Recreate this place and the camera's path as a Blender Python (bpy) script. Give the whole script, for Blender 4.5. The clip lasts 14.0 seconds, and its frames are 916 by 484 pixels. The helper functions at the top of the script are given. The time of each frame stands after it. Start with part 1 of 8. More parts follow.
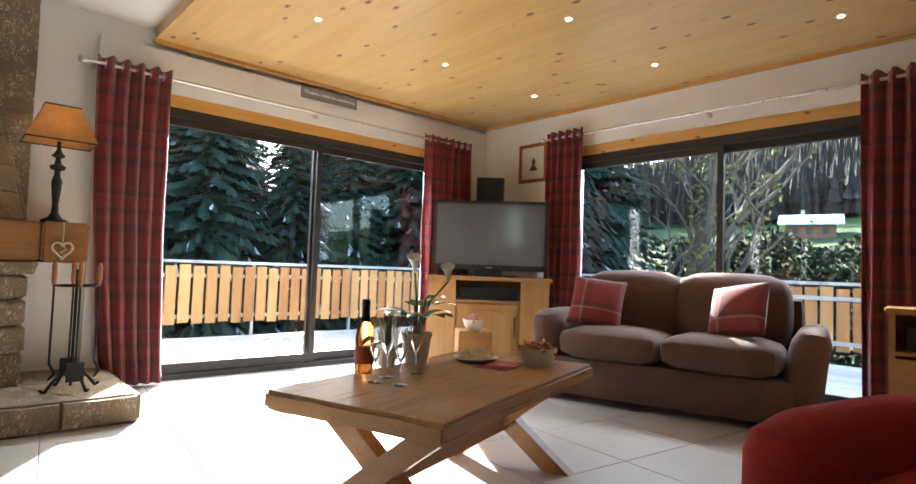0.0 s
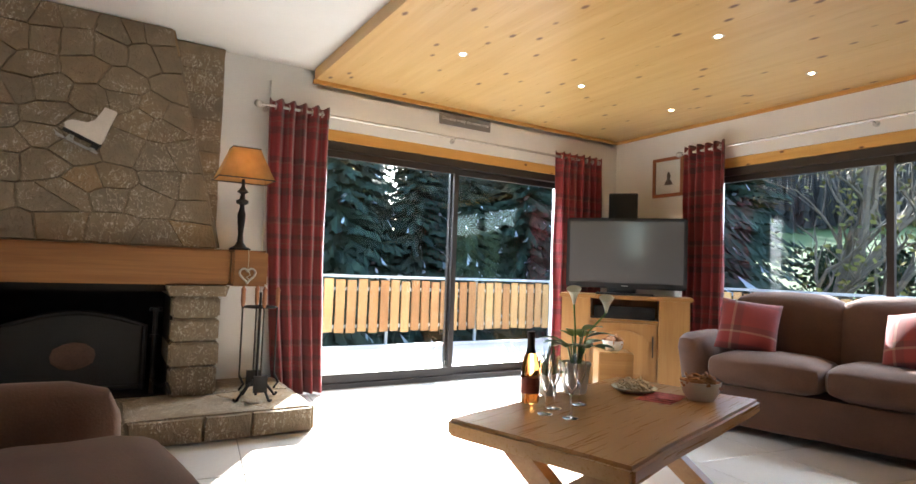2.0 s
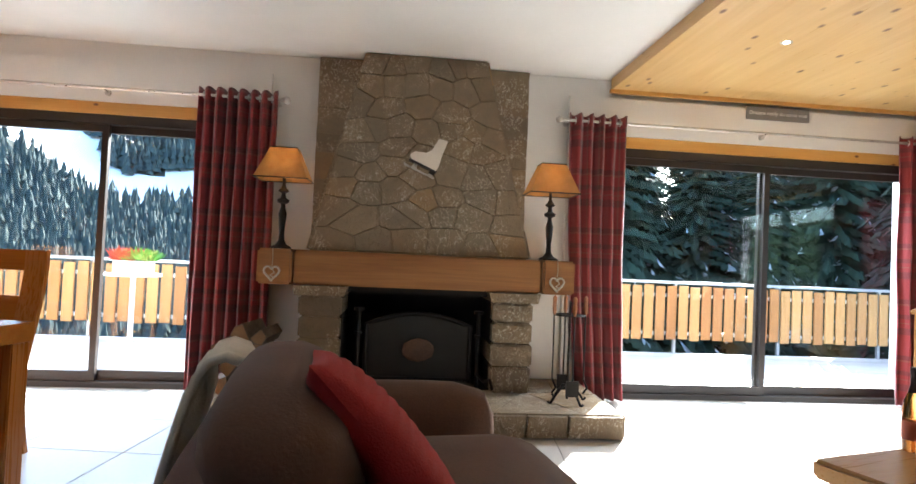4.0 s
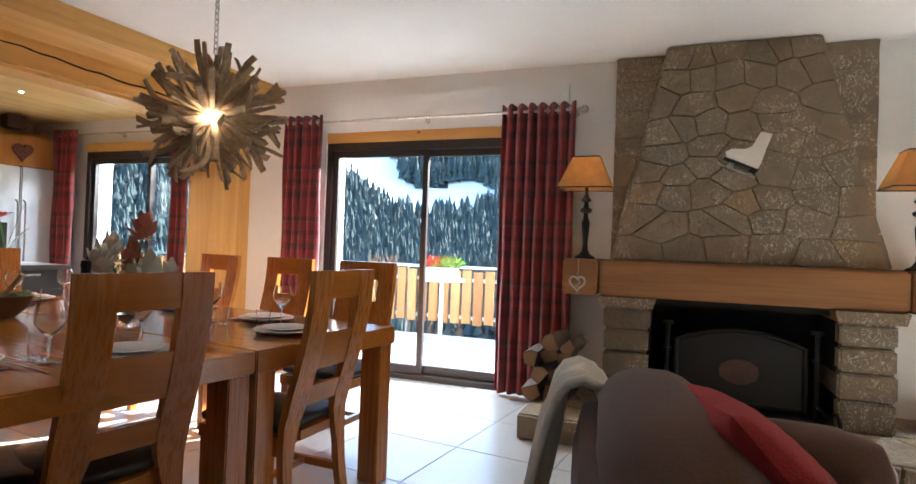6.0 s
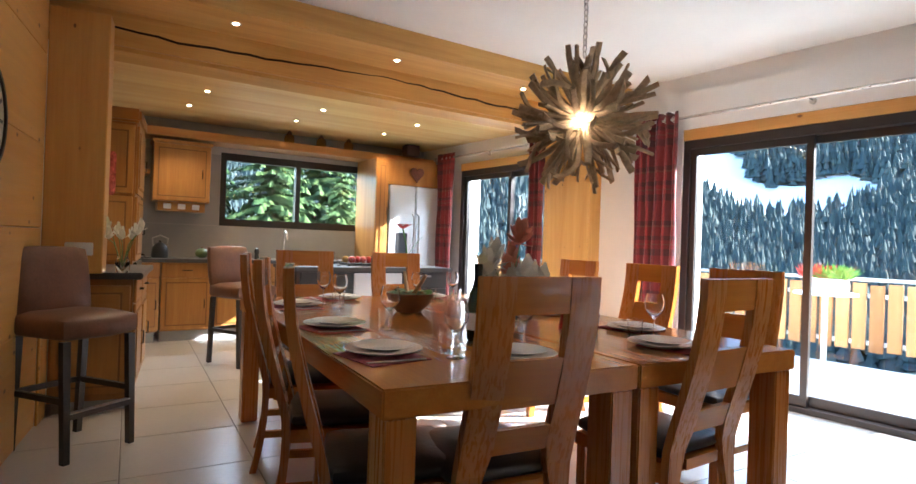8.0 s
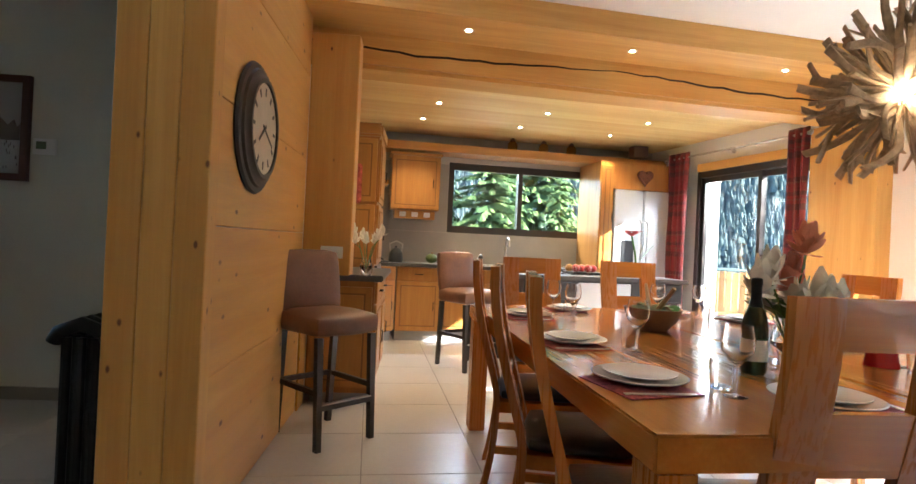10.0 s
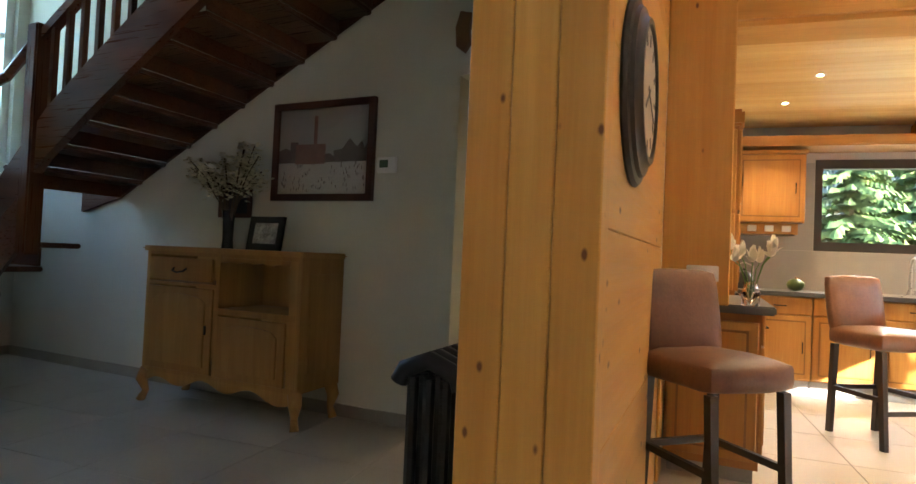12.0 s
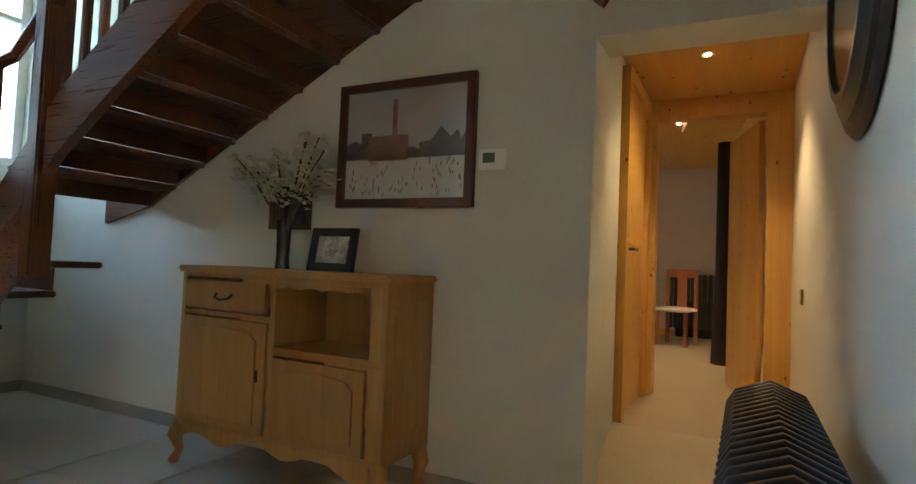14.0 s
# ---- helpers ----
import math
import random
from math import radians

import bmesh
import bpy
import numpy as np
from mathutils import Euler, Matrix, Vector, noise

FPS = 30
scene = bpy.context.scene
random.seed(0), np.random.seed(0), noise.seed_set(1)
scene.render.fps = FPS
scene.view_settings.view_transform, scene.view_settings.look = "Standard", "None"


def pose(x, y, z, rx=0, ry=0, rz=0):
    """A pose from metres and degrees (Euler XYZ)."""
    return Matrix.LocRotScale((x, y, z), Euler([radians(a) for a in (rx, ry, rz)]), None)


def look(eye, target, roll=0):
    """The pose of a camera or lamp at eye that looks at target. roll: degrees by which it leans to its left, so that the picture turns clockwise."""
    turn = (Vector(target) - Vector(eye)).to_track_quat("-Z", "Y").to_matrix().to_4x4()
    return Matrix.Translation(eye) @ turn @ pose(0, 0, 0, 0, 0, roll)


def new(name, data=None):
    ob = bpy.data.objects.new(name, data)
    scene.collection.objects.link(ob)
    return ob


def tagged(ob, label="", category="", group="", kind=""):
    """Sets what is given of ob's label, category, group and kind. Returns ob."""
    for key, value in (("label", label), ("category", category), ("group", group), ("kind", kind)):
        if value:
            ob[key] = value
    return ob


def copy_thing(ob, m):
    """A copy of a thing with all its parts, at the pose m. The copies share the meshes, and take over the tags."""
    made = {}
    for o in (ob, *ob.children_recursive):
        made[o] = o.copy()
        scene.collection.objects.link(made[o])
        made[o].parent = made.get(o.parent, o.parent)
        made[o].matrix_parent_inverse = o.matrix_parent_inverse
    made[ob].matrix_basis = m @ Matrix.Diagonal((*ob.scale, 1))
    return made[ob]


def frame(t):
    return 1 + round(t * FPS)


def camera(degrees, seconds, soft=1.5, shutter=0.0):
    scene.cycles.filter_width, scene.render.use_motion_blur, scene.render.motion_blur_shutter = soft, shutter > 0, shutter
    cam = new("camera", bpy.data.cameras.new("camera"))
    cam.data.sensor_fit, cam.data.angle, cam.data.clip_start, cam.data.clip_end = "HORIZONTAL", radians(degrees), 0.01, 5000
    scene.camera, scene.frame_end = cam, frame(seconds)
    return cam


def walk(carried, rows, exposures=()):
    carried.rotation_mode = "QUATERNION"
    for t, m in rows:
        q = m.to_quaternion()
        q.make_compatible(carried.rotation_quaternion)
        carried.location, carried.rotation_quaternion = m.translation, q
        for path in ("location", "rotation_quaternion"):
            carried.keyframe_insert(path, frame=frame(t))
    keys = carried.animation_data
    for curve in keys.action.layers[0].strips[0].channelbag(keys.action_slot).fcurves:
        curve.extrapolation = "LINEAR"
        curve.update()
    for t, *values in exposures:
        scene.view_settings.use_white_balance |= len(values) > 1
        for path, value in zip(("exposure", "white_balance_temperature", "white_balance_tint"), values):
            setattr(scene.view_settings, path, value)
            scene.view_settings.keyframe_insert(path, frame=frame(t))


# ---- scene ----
cam = camera(77.4, 14.0)
PATH = [
    (0, (-5.442, -4.847, 0.961), (-4.098, -3.37, 1.058), 2.0),
    (0.5, (-5.482, -4.853, 0.989), (-4.16, -3.355, 1.089), 1.9),
    (1, (-5.559, -4.841, 1.036), (-4.28, -3.306, 1.133), 1.8),
    (1.5, (-5.638, -4.813, 1.059), (-4.445, -3.21, 1.159), 1.9),
    (2, (-5.709, -4.792, 1.083), (-4.67, -3.086, 1.183), 2.1),
    (2.5, (-5.811, -4.754, 1.105), (-4.946, -2.953, 1.2), 2.4),
    (3, (-5.885, -4.76, 1.126), (-5.25, -2.866, 1.214), 2.4),
    (5.5, (-6.255, -4.71, 1.197), (-6.714, -2.764, 1.232), 2.4),
    (6, (-6.319, -4.681, 1.205), (-7.021, -2.808, 1.231), 2.1),
    (6.5, (-6.387, -4.677, 1.203), (-7.323, -2.91, 1.224), 2.0),
    (7, (-6.47, -4.666, 1.191), (-7.67, -3.066, 1.208), 2.0),
    (7.5, (-6.531, -4.641, 1.183), (-7.951, -3.233, 1.195), 2.1),
    (8, (-6.578, -4.622, 1.188), (-8.178, -3.421, 1.197), 2.0),
    (10.5, (-7.068, -4.603, 1.165), (-9.047, -4.312, 1.18), 2.7),
    (11, (-7.321, -4.672, 1.139), (-9.321, -4.703, 1.166), 2.5),
    (11.5, (-7.523, -4.775, 1.127), (-9.502, -5.061, 1.159), 2.5),
    (12, (-7.738, -4.949, 1.112), (-9.689, -5.385, 1.162), 2.5),
    (12.5, (-7.89, -5.125, 1.11), (-9.81, -5.685, 1.164), 2.4),
    (13, (-8.09, -5.33, 1.12), (-9.995, -5.935, 1.181), 2.6),
    (13.5, (-8.283, -5.524, 1.138), (-10.191, -6.12, 1.211), 2.5),
    (14, (-8.508, -5.664, 1.149), (-10.438, -6.18, 1.235), 2.4),
]
EXPO = [(0, 2.85, 6250, 10), (1.5, 2.95, 6200, 10), (3, 3.1, 6100, 9), (5.5, 3.0, 5850, 8), (6.5, 3.15, 5750, 8), (8, 3.3, 5650, 8),
        (10.5, 3.95, 6150, 8), (12, 4.3, 6700, 8), (12.6, 4.55, 7200, 9), (13.3, 4.95, 7200, 9), (14, 5.05, 7200, 8)]
walk(cam, [(t, look(eye, target, roll)) for t, eye, target, roll in PATH], EXPO)

# ---------- light ----------
world = bpy.data.worlds.new("sky")
scene.world = world
world.use_nodes = True
_n, _l = world.node_tree.nodes, world.node_tree.links
_sky = _n.new("ShaderNodeTexSky")
_sky.sky_type, _sky.sun_disc = "NISHITA", False
SUN_EL, SUN_AZ = radians(28), radians(32)   # azimuth: from +y towards +x
_sky.sun_elevation, _sky.sun_rotation = SUN_EL, SUN_AZ
_bg = _n["Background"]
_bg.inputs[1].default_value = 0.2
_l.new(_sky.outputs[0], _bg.inputs[0])
sun = new("sun", bpy.data.lights.new("sun", "SUN"))
sun.data.energy, sun.data.angle, sun.data.color = 5.0, radians(0.5), (1.0, 0.95, 0.87)
_sd = Vector((math.sin(SUN_AZ) * math.cos(SUN_EL), math.cos(SUN_AZ) * math.cos(SUN_EL), math.sin(SUN_EL)))
sun.matrix_world = look(_sd * 30, (0, 0, 0))


def sky_lamp(m, width, depth, power):
    """Stands in for the open sky's light above a terrace door, up under the lintel outside."""
    a = new("sky_lamp", bpy.data.lights.new("sky_lamp", "AREA"))
    a.data.shape, a.data.size, a.data.size_y = "RECTANGLE", width, depth
    a.data.energy, a.data.color = power, (0.86, 0.93, 1.0)
    a.matrix_basis = m


sky_lamp(pose(-2.77, 0.62, 2.46, -48, 0, 0), 2.9, 0.3, 50)
sky_lamp(pose(-8.48, 0.62, 2.46, -48, 0, 0), 1.95, 0.3, 34)
sky_lamp(pose(-11.88, 0.62, 2.46, -48, 0, 0), 1.8, 0.3, 24)
sky_lamp(pose(0.0, -2.6, 2.46, -48, 0, -90), 2.8, 0.3, 30)


# ---------- materials ----------
def nodes_of(name, rough=0.5, metal=0.0):
    m = bpy.data.materials.new(name)
    m.use_nodes = True
    nt = m.node_tree
    b = nt.nodes["Principled BSDF"]
    b.inputs["Roughness"].default_value, b.inputs["Metallic"].default_value = rough, metal
    return m, nt, b


def ramp(nt, fac, stops):
    r = nt.nodes.new("ShaderNodeValToRGB")
    e = r.color_ramp.elements
    while len(e) < len(stops):
        e.new(0.5)
    for i, (p, c) in enumerate(stops):
        e[i].position, e[i].color = p, (*c, 1)
    nt.links.new(fac, r.inputs[0])
    return r.outputs[0]


def coords(nt, scale=(1, 1, 1), rot=(0, 0, 0), space="Object"):
    tc, mp = nt.nodes.new("ShaderNodeTexCoord"), nt.nodes.new("ShaderNodeMapping")
    mp.inputs["Scale"].default_value, mp.inputs["Rotation"].default_value = scale, rot
    nt.links.new(tc.outputs[space], mp.inputs[0])
    return mp.outputs[0]


def tex_noise(nt, vec, scale, detail=4, rough=0.55, dist=0.0):
    t = nt.nodes.new("ShaderNodeTexNoise")
    t.inputs["Scale"].default_value, t.inputs["Detail"].default_value = scale, detail
    t.inputs["Roughness"].default_value, t.inputs["Distortion"].default_value = rough, dist
    nt.links.new(vec, t.inputs["Vector"])
    return t.outputs[0]


def mathn(nt, op, a, b=0.5):
    n = nt.nodes.new("ShaderNodeMath")
    n.operation = op
    for i, v in ((0, a), (1, b)):
        if hasattr(v, "default_value"):
            nt.links.new(v, n.inputs[i])
        else:
            n.inputs[i].default_value = v
    return n.outputs[0]


def mixc(nt, fac, a, b, blend="MIX"):
    n = nt.nodes.new("ShaderNodeMix")
    n.data_type, n.blend_type = "RGBA", blend
    for i, v in ((0, fac), (6, a), (7, b)):
        if hasattr(v, "default_value"):
            nt.links.new(v, n.inputs[i])
        elif i == 0:
            n.inputs[0].default_value = v
        else:
            n.inputs[i].default_value = (*v, 1)
    return n.outputs[2]


def bump(nt, bsdf, height, strength=0.3, dist=0.01):
    n = nt.nodes.new("ShaderNodeBump")
    n.inputs["Strength"].default_value, n.inputs["Distance"].default_value = strength, dist
    nt.links.new(height, n.inputs["Height"])
    nt.links.new(n.outputs[0], bsdf.inputs["Normal"])


def plain(name, col, rough=0.6, metal=0.0, vary=0.12, scale=6, bumps=0.15, fine=90, coat=0.0):
    """A near-plain surface with soft blotches and a fine grain."""
    m, nt, b = nodes_of(name, rough, metal)
    v = coords(nt)
    f = mathn(nt, "ADD", mathn(nt, "MULTIPLY", tex_noise(nt, v, scale), 0.65), mathn(nt, "MULTIPLY", tex_noise(nt, v, fine, 2), 0.35))
    lo = tuple(c * (1 - vary) for c in col)
    hi = tuple(min(1, c * (1 + vary)) for c in col)
    nt.links.new(ramp(nt, f, [(0.3, lo), (0.7, hi)]), b.inputs["Base Color"])
    if bumps:
        bump(nt, b, tex_noise(nt, v, fine, 3), bumps, 0.004)
    b.inputs["Coat Weight"].default_value = coat
    return m


def wood(name, light, dark, axis="x", rough=0.45, knots=0.0, knot_col=(0.16, 0.06, 0.02), grain=1.0, by_object=0.12, coat=0.0, knot_scale=2.2):
    """Grain along one axis, with growth bands, fibres and, if wanted, knots."""
    m, nt, b = nodes_of(name, rough)
    s = {"x": (0.5, 7, 7), "y": (7, 0.5, 7), "z": (7, 7, 0.5)}[axis]
    v = coords(nt, tuple(k * grain for k in s))
    band = tex_noise(nt, v, 1.4, 4, 0.6, 0.8)
    sf = {"x": (1.5, 60, 60), "y": (60, 1.5, 60), "z": (60, 60, 1.5)}[axis]
    fibre = tex_noise(nt, coords(nt, sf), 1.6, 3)
    f = mathn(nt, "ADD", mathn(nt, "MULTIPLY", band, 0.7), mathn(nt, "MULTIPLY", fibre, 0.3))
    mid = tuple((a + c) / 2 for a, c in zip(light, dark))
    col = ramp(nt, f, [(0.32, dark), (0.5, mid), (0.66, light)])
    info = nt.nodes.new("ShaderNodeObjectInfo")
    geo = nt.nodes.new("ShaderNodeNewGeometry")
    rnd = mathn(nt, "FRACT", mathn(nt, "ADD", info.outputs["Random"], geo.outputs["Random Per Island"]))
    col = mixc(nt, mathn(nt, "MULTIPLY", rnd, by_object * 2.2), col, dark, "MULTIPLY") if by_object else col
    if knots:
        vo = nt.nodes.new("ShaderNodeTexVoronoi")
        vo.inputs["Scale"].default_value = knot_scale
        ks = {"x": (0.55, 1, 1), "y": (1, 0.55, 1), "z": (1, 1, 0.55)}[axis]
        nt.links.new(coords(nt, ks), vo.inputs["Vector"])
        wob = mathn(nt, "ADD", vo.outputs["Distance"], mathn(nt, "MULTIPLY", tex_noise(nt, v, 9), 0.06))
        k = ramp(nt, wob, [(0.05 * knots + 0.03, (1, 1, 1)), (0.09 * knots + 0.045, (0, 0, 0))])
        col = mixc(nt, k, col, knot_col)
    nt.links.new(col, b.inputs["Base Color"])
    nt.links.new(mathn(nt, "ADD", mathn(nt, "MULTIPLY", fibre, 0.25), rough - 0.12), b.inputs["Roughness"])
    bump(nt, b, f, 0.18, 0.004)
    b.inputs["Coat Weight"].default_value = coat
    return m


def metal(name, col, rough=0.3):
    m, nt, b = nodes_of(name, rough, 1.0)
    v = coords(nt)
    nt.links.new(ramp(nt, tex_noise(nt, v, 14), [(0.3, tuple(c * 0.8 for c in col)), (0.7, col)]), b.inputs["Base Color"])
    nt.links.new(mathn(nt, "ADD", mathn(nt, "MULTIPLY", tex_noise(nt, v, 60), 0.2), rough - 0.1), b.inputs["Roughness"])
    return m


def glow(name, col, strength):
    m, nt, b = nodes_of(name, 0.5)
    b.inputs["Base Color"].default_value = (*col, 1)
    b.inputs["Emission Color"].default_value = (*col, 1)
    b.inputs["Emission Strength"].default_value = strength
    return m


def pane_glass(name, tint=(0.86, 0.89, 0.89)):
    m = bpy.data.materials.new(name)
    m.use_nodes = True
    nt = m.node_tree
    nt.nodes.remove(nt.nodes["Principled BSDF"])
    tr, gl, mx, lw = (nt.nodes.new("ShaderNode" + k) for k in ("BsdfTransparent", "BsdfGlossy", "MixShader", "LayerWeight"))
    tr.inputs[0].default_value = (*tint, 1)
    gl.inputs["Roughness"].default_value = 0.01
    f = mathn(nt, "ADD", mathn(nt, "MULTIPLY", mathn(nt, "POWER", lw.outputs["Facing"], 5.0), 0.85), 0.035)
    nt.links.new(f, mx.inputs[0])
    nt.links.new(tr.outputs[0], mx.inputs[1])
    nt.links.new(gl.outputs[0], mx.inputs[2])
    nt.links.new(mx.outputs[0], nt.nodes["Material Output"].inputs[0])
    return m


def clear_glass(name, col=(1, 1, 1), rough=0.0):
    m, nt, b = nodes_of(name, rough)
    b.inputs["Base Color"].default_value = (*col, 1)
    b.inputs["Transmission Weight"].default_value = 1.0
    b.inputs["IOR"].default_value = 1.45
    return m


def tartan(name, red, dark, pale):
    """Woven check of crossing warp and weft bands, in the cloth's own u and z."""
    m, nt, b = nodes_of(name, 0.85)
    tc = nt.nodes.new("ShaderNodeTexCoord")
    sep = nt.nodes.new("ShaderNodeSeparateXYZ")
    nt.links.new(tc.outputs["UV"], sep.inputs[0])

    def bands(out, period):
        f = mathn(nt, "FRACT", mathn(nt, "MULTIPLY", out, 1 / period))
        r = nt.nodes.new("ShaderNodeValToRGB")
        r.color_ramp.interpolation = "CONSTANT"
        e = r.color_ramp.elements
        stops = [(0, red), (0.30, dark), (0.42, red), (0.49, pale), (0.515, red), (0.58, dark), (0.66, red), (0.82, pale), (0.85, dark), (0.93, red)]
        while len(e) < len(stops):
            e.new(0.5)
        for i, (p, c) in enumerate(stops):
            e[i].position, e[i].color = p, (*c, 1)
        nt.links.new(f, r.inputs[0])
        return r.outputs[0]
    col = mixc(nt, 0.55, bands(sep.outputs[0], 0.62), bands(sep.outputs[1], 0.5))
    v = coords(nt)
    col = mixc(nt, mathn(nt, "MULTIPLY", tex_noise(nt, v, 160, 2), 0.4), col, dark)
    nt.links.new(col, b.inputs["Base Color"])
    b.inputs["Sheen Weight"].default_value = 0.25
    bump(nt, b, tex_noise(nt, v, 240, 2), 0.25, 0.002)
    return m


WHITE = plain("white_plaster", (0.80, 0.79, 0.76), 0.85, vary=0.03, scale=2.5, bumps=0.12, fine=70)
GREYWALL = plain("pale_grey_green_plaster", (0.63, 0.63, 0.56), 0.85, vary=0.05, scale=2.5, bumps=0.15, fine=60)
PINE_Y = wood("knotty_pine_panel", (0.66, 0.44, 0.18), (0.56, 0.33, 0.11), "y", 0.32, knots=1.5, by_object=0.0, knot_scale=6.5)
PINE_X = wood("pine_beam", (0.74, 0.46, 0.14), (0.58, 0.31, 0.07), "y", 0.5, knots=0.6)
PINE_V = wood("pine_post", (0.72, 0.43, 0.125), (0.60, 0.31, 0.07), "z", 0.4, knots=1.05, knot_scale=11.0)
PINE_H = wood("pine_boards", (0.72, 0.43, 0.125), (0.60, 0.31, 0.07), "x", 0.4, knots=1.3, knot_scale=9.0)
PLANK = wood("spruce_plank", (0.86, 0.64, 0.27), (0.74, 0.48, 0.16), "y", 0.35, by_object=0.2)
OAK = wood("honey_oak", (0.46, 0.255, 0.09), (0.34, 0.16, 0.045), "x", 0.33, by_object=0.12)
OAK_V = wood("honey_oak_upright", (0.46, 0.255, 0.09), (0.34, 0.16, 0.045), "z", 0.33, by_object=0.12)
MAHOG = wood("red_brown_stair_wood", (0.17, 0.055, 0.02), (0.09, 0.026, 0.01), "y", 0.3, by_object=0.1)
MAHOG_V = wood("red_brown_newel_wood", (0.17, 0.055, 0.02), (0.09, 0.026, 0.01), "z", 0.3, by_object=0.1)
TILE = plain("beige_floor_tile", (0.47, 0.44, 0.40), 0.28, vary=0.07, scale=2.5, bumps=0.04, fine=40)
GROUT = plain("grey_grout", (0.25, 0.235, 0.21), 0.9)
ALU = plain("dark_bronze_frame", (0.028, 0.022, 0.02), 0.38, vary=0.1)
PANE = pane_glass("window_pane")
PICGLASS = pane_glass("picture_glass", (0.98, 0.98, 0.98))
STEEL = metal("brushed_steel", (0.62, 0.60, 0.57), 0.3)
GALV = metal("galvanised_rail", (0.55, 0.57, 0.6), 0.45)
LARCH = wood("larch_board", (0.62, 0.36, 0.14), (0.45, 0.22, 0.07), "z", 0.55, knots=0.5, by_object=0.3)
DECK = wood("weathered_deck_board", (0.60, 0.57, 0.53), (0.48, 0.44, 0.40), "x", 0.6, by_object=0.2)
TARTAN = tartan("red_tartan_wool", (0.25, 0.018, 0.022), (0.075, 0.018, 0.02), (0.20, 0.075, 0.055))


# ---------- building helpers ----------
I4 = Matrix.Identity(4)


def box(bm, x0, x1, y0, y1, z0, z1, m=None):
    vs = bmesh.ops.create_cube(bm, size=1.0)["verts"]
    t = Matrix.LocRotScale(((x0 + x1) / 2, (y0 + y1) / 2, (z0 + z1) / 2), None, (abs(x1 - x0), abs(y1 - y0), abs(z1 - z0)))
    bmesh.ops.transform(bm, matrix=(m @ t) if m else t, verts=vs)
    return vs


def cyl(bm, p0, p1, r0, r1=None, seg=12, caps=True):
    p0, p1 = Vector(p0), Vector(p1)
    d = p1 - p0
    vs = bmesh.ops.create_cone(bm, cap_ends=caps, segments=seg, radius1=r0, radius2=r0 if r1 is None else r1, depth=d.length)["verts"]
    m = Matrix.Translation((p0 + p1) / 2) @ d.to_track_quat("Z", "Y").to_matrix().to_4x4()
    bmesh.ops.transform(bm, matrix=m, verts=vs)
    return vs


def lathe(bm, prof, seg=20, centre=(0, 0, 0), m=None):
    """Turns a profile of (radius, height) about the upright axis."""
    rings = []
    for r, z in prof:
        ring = []
        for i in range(seg):
            a = 2 * math.pi * i / seg
            p = Vector((centre[0] + r * math.cos(a), centre[1] + r * math.sin(a), centre[2] + z))
            ring.append(bm.verts.new(m @ p if m else p))
        rings.append(ring)
    for a, b in zip(rings, rings[1:]):
        for i in range(seg):
            bm.faces.new((a[i], a[(i + 1) % seg], b[(i + 1) % seg], b[i]))
    for ring, flip in ((rings[0], True), (rings[-1], False)):
        bm.faces.new(ring[::-1] if flip else ring)
    return rings


def ball(bm, c, r, sub=2, scale=(1, 1, 1)):
    vs = bmesh.ops.create_icosphere(bm, subdivisions=sub, radius=r)["verts"]
    bmesh.ops.transform(bm, matrix=Matrix.LocRotScale(c, None, scale), verts=vs)
    return vs


def tube(bm, pts, r, seg=8):
    """A round bar through the points."""
    pts = [Vector(p) for p in pts]
    rr = r if isinstance(r, (list, tuple)) else [r] * len(pts)
    rings = []
    for i, p in enumerate(pts):
        d = (pts[min(i + 1, len(pts) - 1)] - pts[max(i - 1, 0)]).normalized()
        u = d.orthogonal().normalized() if i == 0 else (u - d * u.dot(d)).normalized()
        w = d.cross(u)
        rings.append([bm.verts.new(p + rr[i] * (math.cos(2 * math.pi * k / seg) * u + math.sin(2 * math.pi * k / seg) * w)) for k in range(seg)])
    for a, b in zip(rings, rings[1:]):
        for k in range(seg):
            bm.faces.new((a[k], a[(k + 1) % seg], b[(k + 1) % seg], b[k]))
    bm.faces.new(rings[0][::-1]), bm.faces.new(rings[-1])


def prism(bm, outline, depth, m=None):
    """An outline of (x, z), drawn out along y from 0 to depth."""
    a = [bm.verts.new(m @ Vector((x, 0, z)) if m else (x, 0, z)) for x, z in outline]
    b = [bm.verts.new(m @ Vector((x, depth, z)) if m else (x, depth, z)) for x, z in outline]
    n = len(a)
    for i in range(n):
        bm.faces.new((a[i], a[(i + 1) % n], b[(i + 1) % n], b[i]))
    bm.faces.new(a[::-1]), bm.faces.new(b)


def soften(bm, w=0.008, seg=2, angle=0.6):
    es = [e for e in bm.edges if len(e.link_faces) == 2 and e.calc_face_angle(0) > angle]
    bmesh.ops.bevel(bm, geom=es, offset=w, segments=seg, affect="EDGES", clamp_overlap=True)


def mesh_of(name, bm, mat, smooth=False):
    bmesh.ops.recalc_face_normals(bm, faces=bm.faces)
    me = bpy.data.meshes.new(name)
    bm.to_mesh(me)
    bm.free()
    me.materials.append(mat)
    if smooth:
        me.polygons.foreach_set("use_smooth", [True] * len(me.polygons))
        me.set_sharp_from_angle(angle=radians(40))
    return me


